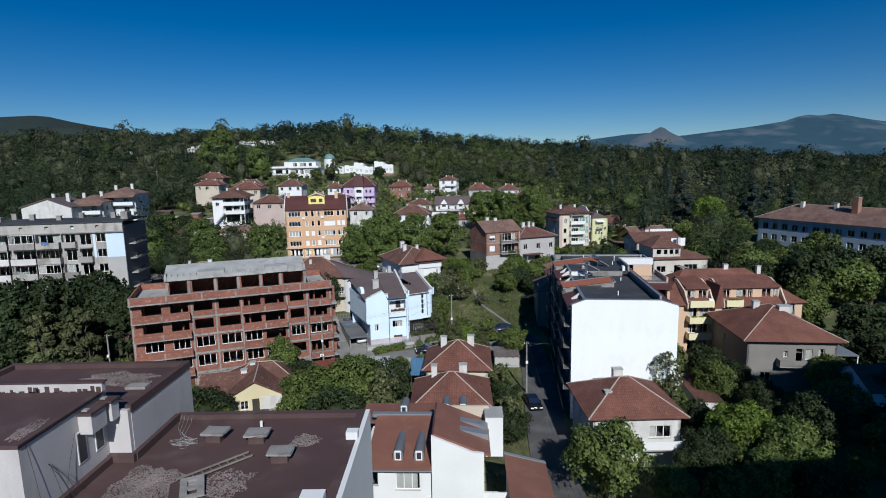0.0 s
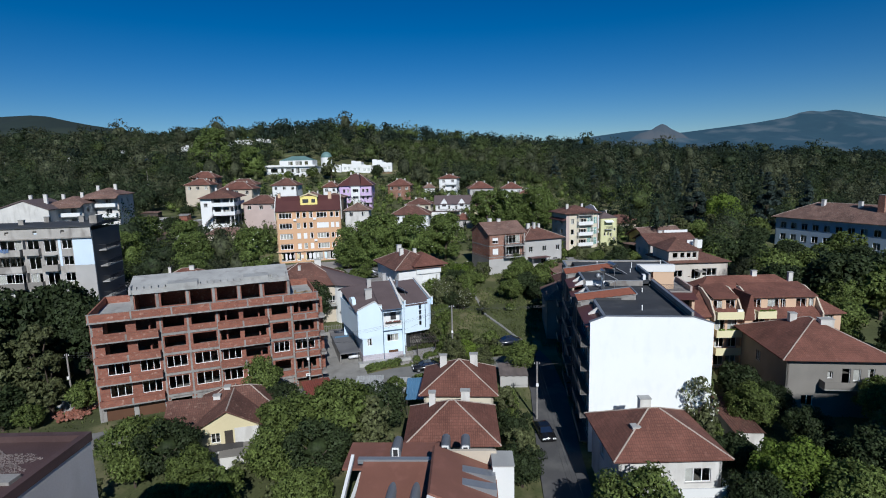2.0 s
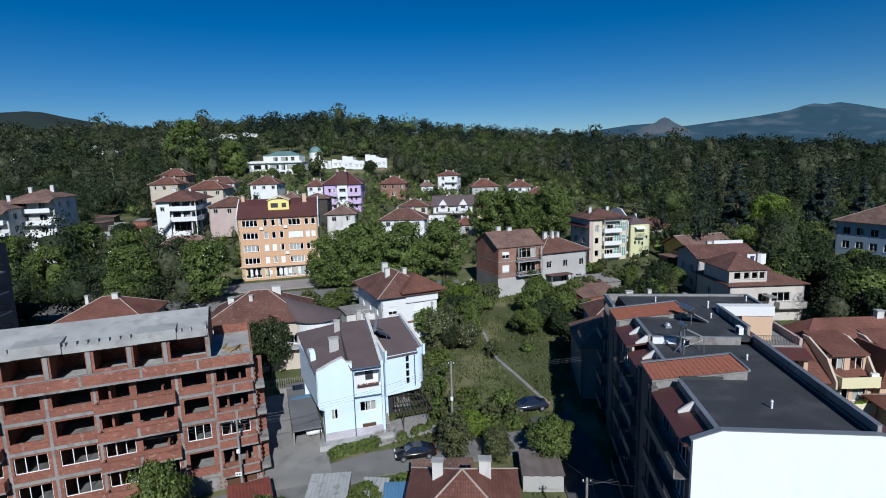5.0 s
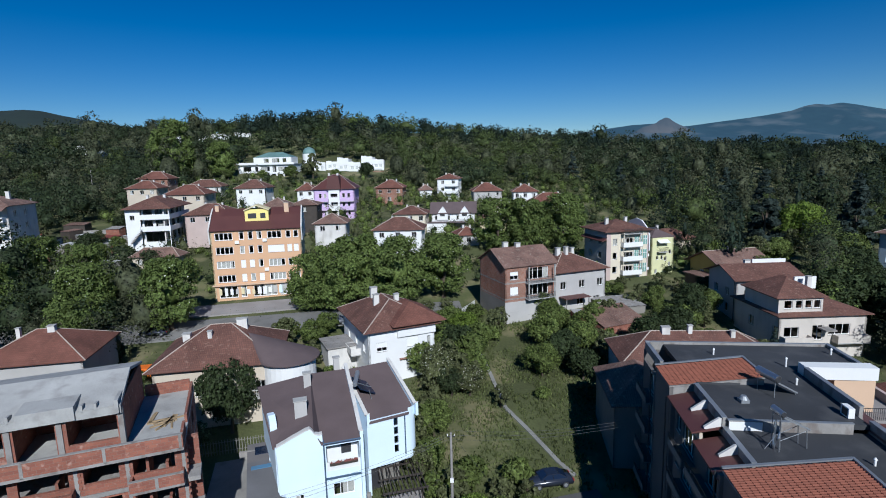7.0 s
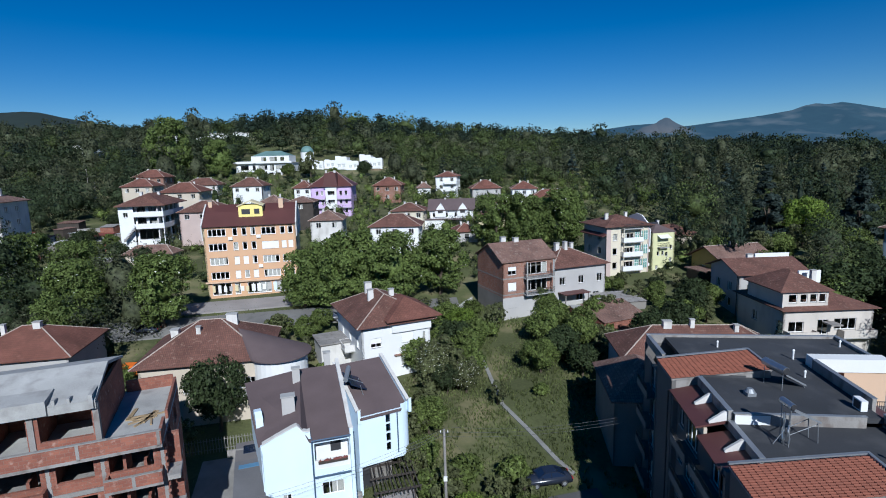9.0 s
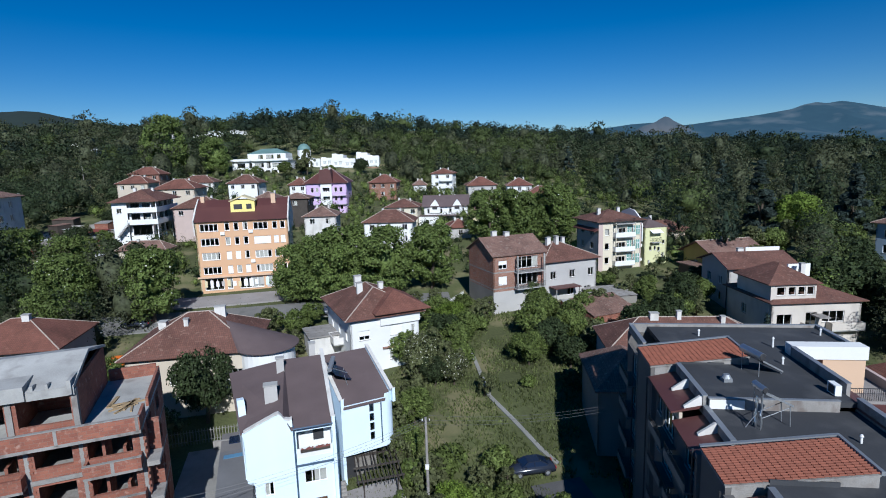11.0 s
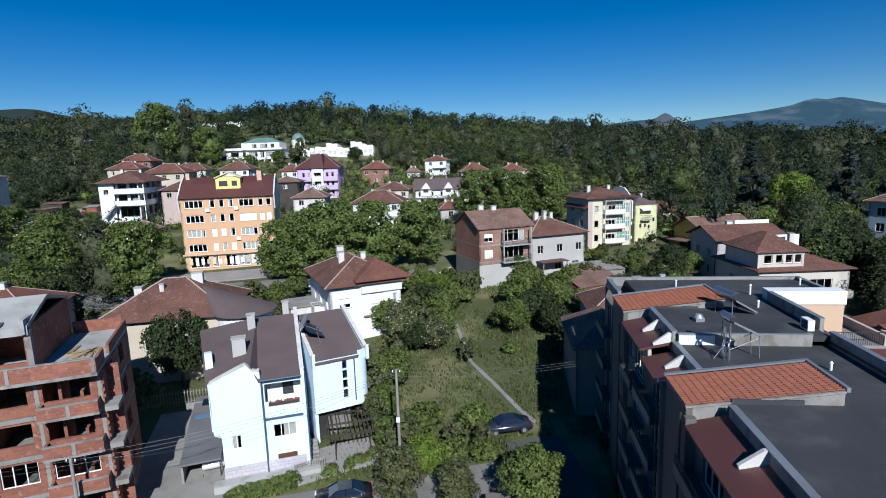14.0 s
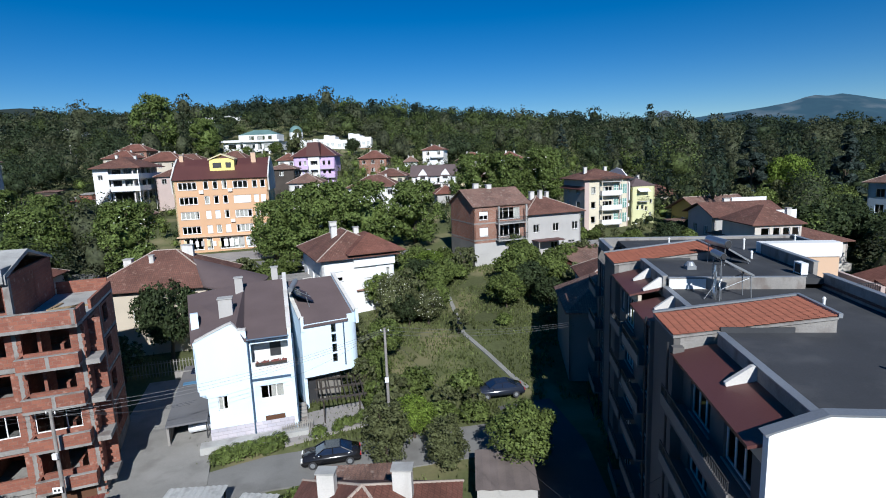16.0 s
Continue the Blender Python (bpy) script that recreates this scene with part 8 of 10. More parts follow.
def canopy():
    zero = thing("carport", -17.5, 92.1, 1.5, 20, "long grey flat-roofed carport beside the blue house", "carport")
    part("roof", boxes((0, 3.2, -0.4, 9.8, 2.0, 2.17)), mat("grey_felt", (0.15, 0.15, 0.16), 0.9, 0.2, 1.0, 0.2), zero)
    part("wall", boxes((0, 0.18, 0, 9.6, -1, 2.0)), CONC, zero)
    for v in (0.0, 3.2, 6.4):
        part("post", boxes((3.0, 3.1, v, v + 0.1, -1, 2.0)), METALD, zero)
    part("back_wall", boxes((0.18, 3.1, 9.4, 9.6, -1, 2.0)), CONC, zero)
    part("blue_sheet", boxes((0.4, 2.9, 8.2, 8.9, 2.17, 2.21)), BLUES, zero)
    part("skylight", boxes((0.8, 2.6, 11.4, 13.0, 2.0, 2.14)), SOLAR, zero)
    part("roof", boxes((0, 3.2, 9.82, 14.0, 1.96, 2.06)), mat("grey_felt_old", (0.17, 0.16, 0.16), 0.9, 0.2, 1.0, 0.2), zero)


canopy()


def pergola():
    """A low open roof of dark slats on posts, sagging and uneven."""
    zero = thing("pergola", -5.2, 94.7, 1.9, 16, "dark weathered wooden pergola with open slatted roof", "pergola")
    r = random.Random(4)
    for u in (0.1, 3.2):
        for v in (0.1, 4.6):
            part("post", boxes((u, u + 0.12, v, v + 0.12, -0.6, 2.2)), WOODD, zero)
    for v in (0.1, 2.4, 4.6):
        part("beam", boxes((-0.5, 3.9, v, v + 0.12, 2.2, 2.36)), WOODD, zero)
    for k in range(11):
        a = -0.4 + 0.4 * k
        part("slat", box(bmesh.new(), a, a + 0.09, -0.5 - r.random() * 0.3, 5.0 + r.random() * 0.3, 2.36, 2.46, pose(0, 0, 0, r.uniform(-0.6, 0.6), 0, r.uniform(-1.5, 1.5))), WOODD, zero)


pergola()
ribbon("pavement", [(-8.6, 93.6), (-5.0, 95.4), (-1.8, 96.6)], 4.0, 0.18, PAVE, "paved terrace in front of the blue house", "pavement")


def fence(name, pts, h, gap, material, label, rails=True):
    zero = thing(name, pts[0][0], pts[0][1], 0, 0, label, "fence")
    ox, oy = pts[0]
    for (ax, ay), (bx, by) in zip(pts, pts[1:]):
        L = math.hypot(bx - ax, by - ay)
        n = int(L / gap)
        ang = math.degrees(math.atan2(by - ay, bx - ax))
        for k in range(n + 1):
            x, y = ax + (bx - ax) * k / n, ay + (by - ay) * k / n
            part("picket", box(bmesh.new(), -0.035, 0.035, -0.015, 0.015, -0.3, h, pose(x - ox, y - oy, ground_z(x, y), 0, 0, ang)), material, zero)
        if rails:
            for q in (0.3, h - 0.25):
                bm = bmesh.new()
                za, zb = ground_z(ax, ay) + q, ground_z(bx, by) + q
                tube(bm, (ax - ox, ay - oy, za), (bx - ox, by - oy, zb), 0.03, 0.03, 4)
                part("rail", bm, material, zero)
    return zero


fence("fence", [(-8.2, 92.9), (-5.9, 93.9)], 1.2, 0.14, mat("weathered_picket", (0.30, 0.28, 0.25), 0.9, 0.2, 2, 0.2), "weathered wooden picket gate and fence")
fence("fence", [(-3.0, 136.5), (2.2, 142.5), (5.4, 148)], 1.2, 0.35, PVC, "pale picket fence along the garden")
fence("fence", [(-29.5, 104.0), (-20.0, 106.2)], 1.6, 0.3, mat("grey_board", (0.22, 0.21, 0.19), 0.9, 0.2, 2, 0.2), "grey board fence behind the yard")
wl = thing("garden_wall", -22.6, 103.6, 2.0, 12, "low rough wall at the back of the yard", "wall")
part("masonry", boxes((0, 7.4, 0, 0.25, -0.8, 1.6)), CONC, wl)


def hedge(x0, y0, x1, y1, h, t, seed, material=LEAF_A):
    r = np.random.default_rng(seed)
    L = math.hypot(x1 - x0, y1 - y0)
    n = int(L / 0.35)
    f = (np.arange(n) + 0.5) / n
    c = np.stack([x0 + (x1 - x0) * f + r.normal(size=n) * t * 0.25, y0 + (y1 - y0) * f + r.normal(size=n) * t * 0.25, np.array([ground_z(x0 + (x1 - x0) * k, y0 + (y1 - y0) * k) for k in f]) + h * r.uniform(0.3, 0.75, n)], 1)
    me = leaf_mesh("hedge", leaves(r, c, np.full(n, h * 0.5), n * 150, 0.15, crown=False), material)
    return tagged(new("hedge", me), "clipped green hedge beside the lane", "hedge", kind="stuff")


def car(x, y, z, rot, paint, label):
    """A saloon: pressed body, glasshouse with panes, wheels, lamps and a bumper."""
    zero = thing("car", x, y, z, rot, label, "car", "parked cars")
    side_line = [(-2.25, 0.35), (-2.2, 0.75), (-1.95, 0.92), (-1.25, 0.98), (-0.9, 1.0), (1.35, 1.0), (1.9, 0.97), (2.22, 0.82), (2.28, 0.45), (2.15, 0.28), (-2.1, 0.26)]
    bm = bmesh.new()
    prism(bm, side_line, -0.88, 0.88)
    bmesh.ops.bevel(bm, geom=bm.edges[:], offset=0.07, segments=2, affect="EDGES")
    part("body", bm, paint, zero, smooth=True)
    roof = [(-1.2, 0.96), (-0.45, 1.40), (0.75, 1.42), (1.65, 0.96)]
    bm = bmesh.new()
    a = [bm.verts.new((u, -(0.80 if w < 1.2 else 0.62), w)) for u, w in roof]
    b = [bm.verts.new((u, (0.80 if w < 1.2 else 0.62), w)) for u, w in roof]
    bm.faces.new(a), bm.faces.new(b[::-1])
    for i in range(4):
        j = (i + 1) % 4
        bm.faces.new((a[j], a[i], b[i], b[j]))
    bmesh.ops.recalc_face_normals(bm, faces=bm.faces)
    cabin = part("glasshouse", bm, SOLAR, zero, "dark tinted windows")
    part("roof_panel", prism(bmesh.new(), [(-0.5, 1.39), (-0.38, 1.45), (0.68, 1.46), (0.8, 1.41)], -0.63, 0.63), paint, zero)
    for s in (-1, 1):
        for p, q in (((-1.2, 0.80, 0.98), (-0.48, 0.63, 1.42)), ((1.65, 0.80, 0.98), (0.78, 0.63, 1.43)), ((0.15, 0.81, 0.98), (0.12, 0.63, 1.43))):
            part("pillar", tube(bmesh.new(), (p[0], s * p[1], p[2]), (q[0], s * q[1], q[2]), 0.04, 0.04, 5), paint, cabin)
    for u in (-1.4, 1.38):
        for s in (-1, 1):
            w = part("wheel", tube(bmesh.new(), (u, s * 0.72, 0.31), (u, s * 0.9, 0.31), 0.32, 0.32, 18), METALD, zero)
            part("rim", tube(bmesh.new(), (u, s * 0.88, 0.31), (u, s * 0.91, 0.31), 0.2, 0.18, 12), METAL, w)
    for s in (-1, 1):
        part("headlight", boxes((-2.26, -2.14, s * 0.62 - 0.2, s * 0.62 + 0.2, 0.62, 0.76)), PVC, zero)
        part("tail_light", boxes((2.18, 2.27, s * 0.66 - 0.18, s * 0.66 + 0.18, 0.66, 0.8)), mat_red, zero)
        part("mirror", boxes((-0.85, -0.7, s * 0.9 - 0.08, s * 0.9 + 0.08, 0.98, 1.1)), paint, zero)
    return zero


mat_red = mat("red_lens", (0.35, 0.02, 0.02), 0.3, 0.05, 1, 0)
NAVY = mat("dark_blue_car_paint", (0.02, 0.025, 0.04), 0.2, 0.05, 1, 0, spec=0.7)
BLACKP = mat("black_car_paint", (0.012, 0.012, 0.014), 0.2, 0.05, 1, 0, spec=0.7)
WHITEP = mat("white_car_paint", (0.75, 0.76, 0.77), 0.25, 0.04, 1, 0, spec=0.6)
GREYC = mat("grey_car_paint", (0.10, 0.105, 0.115), 0.25, 0.05, 1, 0, spec=0.6)
car(10.5, 98.9, ground_z(10.5, 98.9) + 0.12, 10, NAVY, "dark blue saloon parked at the end of the lane")
car(-3.4, 89.6, ground_z(-3.4, 89.6) + 0.12, 12, BLACKP, "black saloon parked on the narrow lane")
car(-16.2, 95.6, ground_z(-16.2, 95.6) + 0.1, 110, WHITEP, "white saloon parked under the grey carport")
car(11.7, 70.8, 0.14, 96, BLACKP, "black saloon parked at the street edge")
car(-50.0, 137.4, ground_z(-50, 137.4) + 0.14, 8, NAVY, "dark blue saloon parked under the chestnuts")
car(-19.5, 140.5, ground_z(-19.5, 140.5) + 0.14, 8, GREYC, "grey saloon parked beside the white house")
bin_ = thing("waste_skip", -45.6, 122.6, ground_z(-45.6, 122.6), 6, "orange steel skip beside the street", "skip")
part("tub", prism(bmesh.new(), [(0.3, 0), (2.7, 0), (3.0, 1.5), (0, 1.5)], 0, 1.8), mat("orange_steel", (0.75, 0.17, 0.02), 0.6, 0.15, 1, 0.1), bin_)


# ---- poles and wires ----
def pole(x, y, h, label="grey concrete power pole with insulators", lamp=False):
    z = ground_z(x, y)
    zero = thing("utility_pole", x, y, z, 0, label, "utility pole", "power poles")
    part("shaft", tube(bmesh.new(), (0, 0, -0.5), (0, 0, h), 0.15, 0.10, 10), CONC, zero)
    for q in (h - 0.35,):
        arm = part("cross_arm", boxes((-0.35, 0.35, -0.03, 0.03, q, q + 0.06)), METALD, zero)
        for u in (-0.3, 0.3):
            part("insulator", tube(bmesh.new(), (u, 0, q + 0.1), (u, 0, q + 0.26), 0.05, 0.03, 6), PVC, arm)
    if lamp:
        part("lamp_arm", tube(bmesh.new(), (0, 0, h), (-1.1, -0.4, h + 0.4), 0.035), METALD, zero)
        part("lamp_head", boxes((-1.6, -1.0, -0.55, -0.3, h + 0.35, h + 0.48)), CONCL, zero)
    part("meter_box", boxes((-0.16, 0.16, -0.3, -0.14, 4.6, 5.0)), PVC, zero)
    return Vector((x, y, z + h))


def wire(p, q, sag, label="sagging black overhead wire between poles"):
    p, q = Vector(p), Vector(q)
    zero = thing("overhead_wire", p.x, p.y, p.z, 0, label, "wire", "overhead wires")
    bm, n, prev = bmesh.new(), 18, None
    s = (q - p).cross(Vector((0, 0, 1))).normalized() * 0.009
    for k in range(n + 1):
        f = k / n
        c = (q - p) * f - Vector((0, 0, sag * 4 * f * (1 - f)))
        ring = [bm.verts.new(c + s), bm.verts.new(c - s), bm.verts.new(c + Vector((0, 0, 0.015)))]
        if prev:
            for i in range(3):
                bm.faces.new((prev[i], prev[(i + 1) % 3], ring[(i + 1) % 3], ring[i]))
        prev = ring
    bmesh.ops.recalc_face_normals(bm, faces=bm.faces)
    part("strand", bm, METALD, zero)


pole(-141, 263, 11.0)
pole(-118, 232, 10.0)
pole(-121, 205, 10.0)
A = pole(0.75, 93.4, 9.2)
B = pole(11.4, 74.4, 7.8)
C = pole(-20.4, 84.2, 8.0, "grey concrete lamp pole with a white sign")
E_ = pole(-52.5, 79.5, 8.2)
for dx in (-0.5, 0.0, 0.5):
    o = Vector((dx * 0.6, dx, -0.2 + 0.3 * dx))
    wire(C + o, A + o, 0.9)
    wire(A + o, Vector((17.0, 97.0 + dx, 9.6)), 0.5)
    wire(E_ + o, C + o, 0.8)
    wire(Vector((9.6 + dx, 30, 8.4)), B + o, 1.4)
wire(A, B, 0.6)
for k in range(3):
    wire(B + Vector((0, 0, -0.3 * k)), Vector((16.4 + 0.05 * k, 72 + 1.8 * k, 9.0 - 0.2 * k)), 0.3)
    wire(C + Vector((0, 0, -0.2 * k)), Vector((-15.0 + 0.3 * k, 91.6, 5.6 + 0.2 * k)), 0.4)
wire(A, Vector((-7.4, 93.5, 6.8)), 0.3)
sg = thing("sign", -20.55, 83.95, ground_z(-20.4, 84.2) + 2.2, 10, "small white metal sign on the pole", "sign")
part("plate", boxes((-0.3, 0.3, -0.09, -0.05, 0, 0.42)), PVC, sg)
part("mark", boxes((-0.2, -0.06, -0.1, -0.092, 0.12, 0.28), (0.04, 0.18, -0.1, -0.092, 0.12, 0.28)), METALD, sg)


# ---- things on the block's roof ----
def on_block(u, v):
    m = pose(16.15, 66.8, 0.3, 0, 0, -6.4) @ Vector((u, v, 0))
    return m.x, m.y


STEEL = mat("bright_steel_foil", (0.55, 0.57, 0.60), 0.28, 0.2, 2.0, 0.15, metal=0.9)


def roof_things():
    def heater(x, y, z, rot, tank, r, length, low, legs, label):
        """A tank on legs, and a dark collector that slopes down from it."""
        s = thing("solar_water_heater", x, y, z, rot, label, "solar heater")
        part("tank", tube(bmesh.new(), (0, -length / 2, tank), (0, length / 2, tank + 0.12), r, r, 18), STEEL, s, "bright steel tank")
        part("tank_end", tube(bmesh.new(), (0, -length / 2 - 0.05, tank), (0, -length / 2 - 0.002, tank), r * 0.8, r * 0.95, 18), METALD, s)
        p = part("collector", prism(bmesh.new(), [(0.15, tank - r), (low[0], low[1]), (low[0], low[1] - 0.09), (0.15, tank - r - 0.09)], -length * 0.45, length * 0.45), SOLAR, s, "dark glazed collector")
        for v in (-length * 0.46, length * 0.45):
            part("collector_rim", prism(bmesh.new(), [(0.12, tank - r + 0.03), (low[0] + 0.04, low[1] + 0.03), (low[0] + 0.04, low[1] - 0.1), (0.12, tank - r - 0.1)], v, v + 0.03), METAL, p)
        for u, v, t in legs:
            part("leg", tube(bmesh.new(), (u, v, 0), (u * 0.95, v, t), 0.025), METAL, s)
        return s

    x, y = on_block(6.3, 22.2)
    heater(x, y, 16.45, 14, 1.5, 0.29, 1.9, (1.9, 0.2), ((-0.1, -0.8, 1.3), (-0.1, 0.8, 1.3), (1.85, -0.8, 0.2), (1.85, 0.8, 0.2)), "solar water heater with a steel tank and dark collector")
    x, y = on_block(3.7, 15.0)
    s = heater(x, y, 15.85, 10, 2.55, 0.2, 0.9, (2.0, 1.35), ((-0.05, -0.35, 2.4), (-0.05, 0.35, 2.4), (1.95, -0.35, 1.35), (1.95, 0.35, 1.35)), "solar water heater on a tall steel stand with wrapped pipes")
    for k, (a, b) in enumerate(((0.0, 0.12), (0.16, -0.08), (-0.14, 0.02))):
        pts = [(a + 0.09 * math.sin(2.1 * j + k), b + 0.07 * math.cos(1.7 * j + k), 0.4 * j) for j in range(6)]
        bm = bmesh.new()
        for p, q in zip(pts, pts[1:]):
            tube(bm, p, q, 0.06, 0.06, 7)
        part("pipe", bm, STEEL, s, "foil-wrapped pipe")
    for p, q in (((0, 0, 1.0), (1.9, 0.3, 1.3)), ((0.1, 0, 0.5), (1.9, -0.3, 1.2)), ((-0.1, 0, 0.9), (-0.7, 0.1, 0.05))):
        part("brace", tube(bmesh.new(), p, q, 0.022), METAL, s)
    for u, v, z, h in ((10.3, 27.8, 16.45, 0.75), (6.4, 4.2, 15.85, 0.5), (8.6, 13.5, 15.85, 0.4), (9.3, 24.0, 16.45, 0.45), (15.6, 31.0, 16.45, 0.5), (5.4, 30.5, 16.45, 0.5)):
        x, y = on_block(u, v)
        p = thing("vent_pipe", x, y, z, 0, "white vent pipe with a cowl on the flat roof", "pipe", "roof vent pipes")
        part("pipe", tube(bmesh.new(), (0, 0, 0), (0, 0, h), 0.07), PVC, p)
        part("cowl", tube(bmesh.new(), (0, 0, h), (0, 0, h + 0.12), 0.11, 0.05), PVC, p)
    x, y = on_block(9.8, 18.3)
    ac = thing("air_conditioner", x, y, 16.45, -6, "white outdoor air-conditioning unit on the roof", "air conditioner")
    part("case", boxes((0, 0.4, 0, 0.9, 0.05, 0.75)), PVC, ac)
    part("grille", boxes((-0.03, -0.004, 0.12, 0.72, 0.14, 0.66)), METALD, ac)
    x, y = on_block(4.0, 20.6)
    v = thing("roof_fan", x, y, 16.45, 0, "squat galvanised roof fan on the flat roof", "roof fan")
    part("base", boxes((-0.3, 0.3, -0.3, 0.3, 0, 0.25)), METAL, v)
    part("hood", tube(bmesh.new(), (0, 0, 0.25), (0, 0, 0.5), 0.35, 0.2, 14), METAL, v)


roof_things()
# building stuff left on the shell's terrace
ZT = pose(-46.2, 75.6, 14.38, 0, 0, 22)
for u, v, r in ((27.4, 3.6, 20), (27.6, 3.4, 50), (27.2, 3.9, -10), (27.8, 4.0, 75), (26.4, 5.0, 80), (26.55, 5.0, 82), (26.3, 0.2, 120), (25.9, 0.4, 128), (27.5, 4.3, 35), (27.7, 3.8, 62), (27.3, 4.4, 5), (28.0, 3.5, 95), (27.9, 4.2, 15)):
    q = ZT @ Vector((u, v, 0))
    b = thing("timber", q.x, q.y, q.z, 22 + r, "loose sawn timber lying on the concrete terrace", "plank", "loose timbers")
    part("board", boxes((-1.0, 1.0, -0.07, 0.07, 0, 0.1)), WOODL, b)
rub = thing("rubble_heap", -53.0, 82.0, ground_z(-53, 82), 0, "heap of broken blocks and boards beside the shell", "rubble")
stones("debris", rub, 0, 0, 3.5, 4.0, 0.0, 420, 0.5, 9, CONCL)
stones("debris", rub, 1.5, -4, 3.0, 3.0, 0.0, 200, 0.4, 10, BLOCK)
def crown_clumps(rng, shape, n):
    """Clump centres and radii for a crown one unit wide and one high, its foot at 0."""
    if shape == "round":
        p = rng.normal(size=(n, 3))
        p /= np.linalg.norm(p, axis=1)[:, None]
        p *= rng.uniform(0.35, 1.0, n)[:, None] ** 0.5
        c = np.stack([p[:, 0] * 0.40, p[:, 1] * 0.40, 0.5 + p[:, 2] * 0.38], 1)
        r = rng.uniform(0.10, 0.19, n)
    elif shape == "oval":
        z = rng.uniform(0.06, 0.94, n)
        w = np.sqrt(np.clip(np.sin(np.pi * z ** 0.8), 0, 1)) * 0.4
        a, k = rng.uniform(0, math.tau, n), np.sqrt(rng.uniform(0.15, 1, n))
        c = np.stack([np.cos(a) * w * k, np.sin(a) * w * k, z], 1)
        r = rng.uniform(0.09, 0.17, n)
    elif shape == "loose":
        z = rng.uniform(0.1, 0.96, n)
        w = np.sin(np.pi * np.clip(z, 0.05, 0.95)) ** 0.6 * 0.46
        a, k = rng.uniform(0, math.tau, n), rng.uniform(0.3, 1, n)
        c = np.stack([np.cos(a) * w * k, np.sin(a) * w * k, z], 1)
        r = rng.uniform(0.05, 0.12, n)
    else:
        z = rng.uniform(0.0, 0.97, n)
        w = (1 - z) * 0.44
        a, k = rng.uniform(0, math.tau, n), np.sqrt(rng.uniform(0.2, 1, n))
        c = np.stack([np.cos(a) * w * k, np.sin(a) * w * k, np.floor(z * 14) / 14 - w * k * 0.25], 1)
        r = 0.035 + 0.06 * (1 - z)
    return c, r


def make_tree(name, shape, seed, h, width, trunk, count, size, material, label, blossom=0):
    rng = np.random.default_rng(seed)
    zero = thing(name, 0, 0, -200, 0, label, "tree" if name != "bush" else "bush")
    clumps = {"oval": 120, "round": 84}.get(shape, 60) if name != "fine" else 150
    c, r = crown_clumps(rng, shape, clumps)
    r = r * (46 / clumps) ** 0.38
    foot = trunk
    c, r = c * np.array([width, width, h - foot]) + np.array([0, 0, foot]), r * (width + h - foot) / 2
    me = leaf_mesh("crown", leaves(rng, c, r, count, size, 0.3 if shape == "cone" else 0.0, 0.6), material, core(rng, c, 0.5) if shape in ("round", "oval") else None)
    ob = new("crown", me)
    ob.parent = zero
    if blossom:
        up = c[:, 2] > foot + 0.25 * (h - foot)
        bl = new("blossom", leaf_mesh("blossom", leaves(rng, c[up], r[up] * 1.08, blossom, size * 0.7), BLOSSOM))
        bl.parent = zero
    bm = bmesh.new()
    base = (0.035 if shape != "cone" else 0.014) * h
    mid = Vector((0.04 * h * rng.normal(), 0.04 * h * rng.normal(), foot + 0.35 * (h - foot)))
    tube(bm, (0, 0, -0.6), mid, base, base * 0.6, 8)
    for k in range(7):
        tip = Vector(c[rng.integers(len(c))])
        start = Vector((0, 0, 0)).lerp(mid, rng.uniform(0.6, 1.0))
        bend = start.lerp(tip, 0.55) + Vector((0, 0, 0.05 * h))
        tube(bm, start, bend, base * 0.38, base * 0.22, 6)
        tube(bm, bend, tip, base * 0.22, base * 0.08, 5)
    part("trunk", bm, BARK, zero)
    return zero


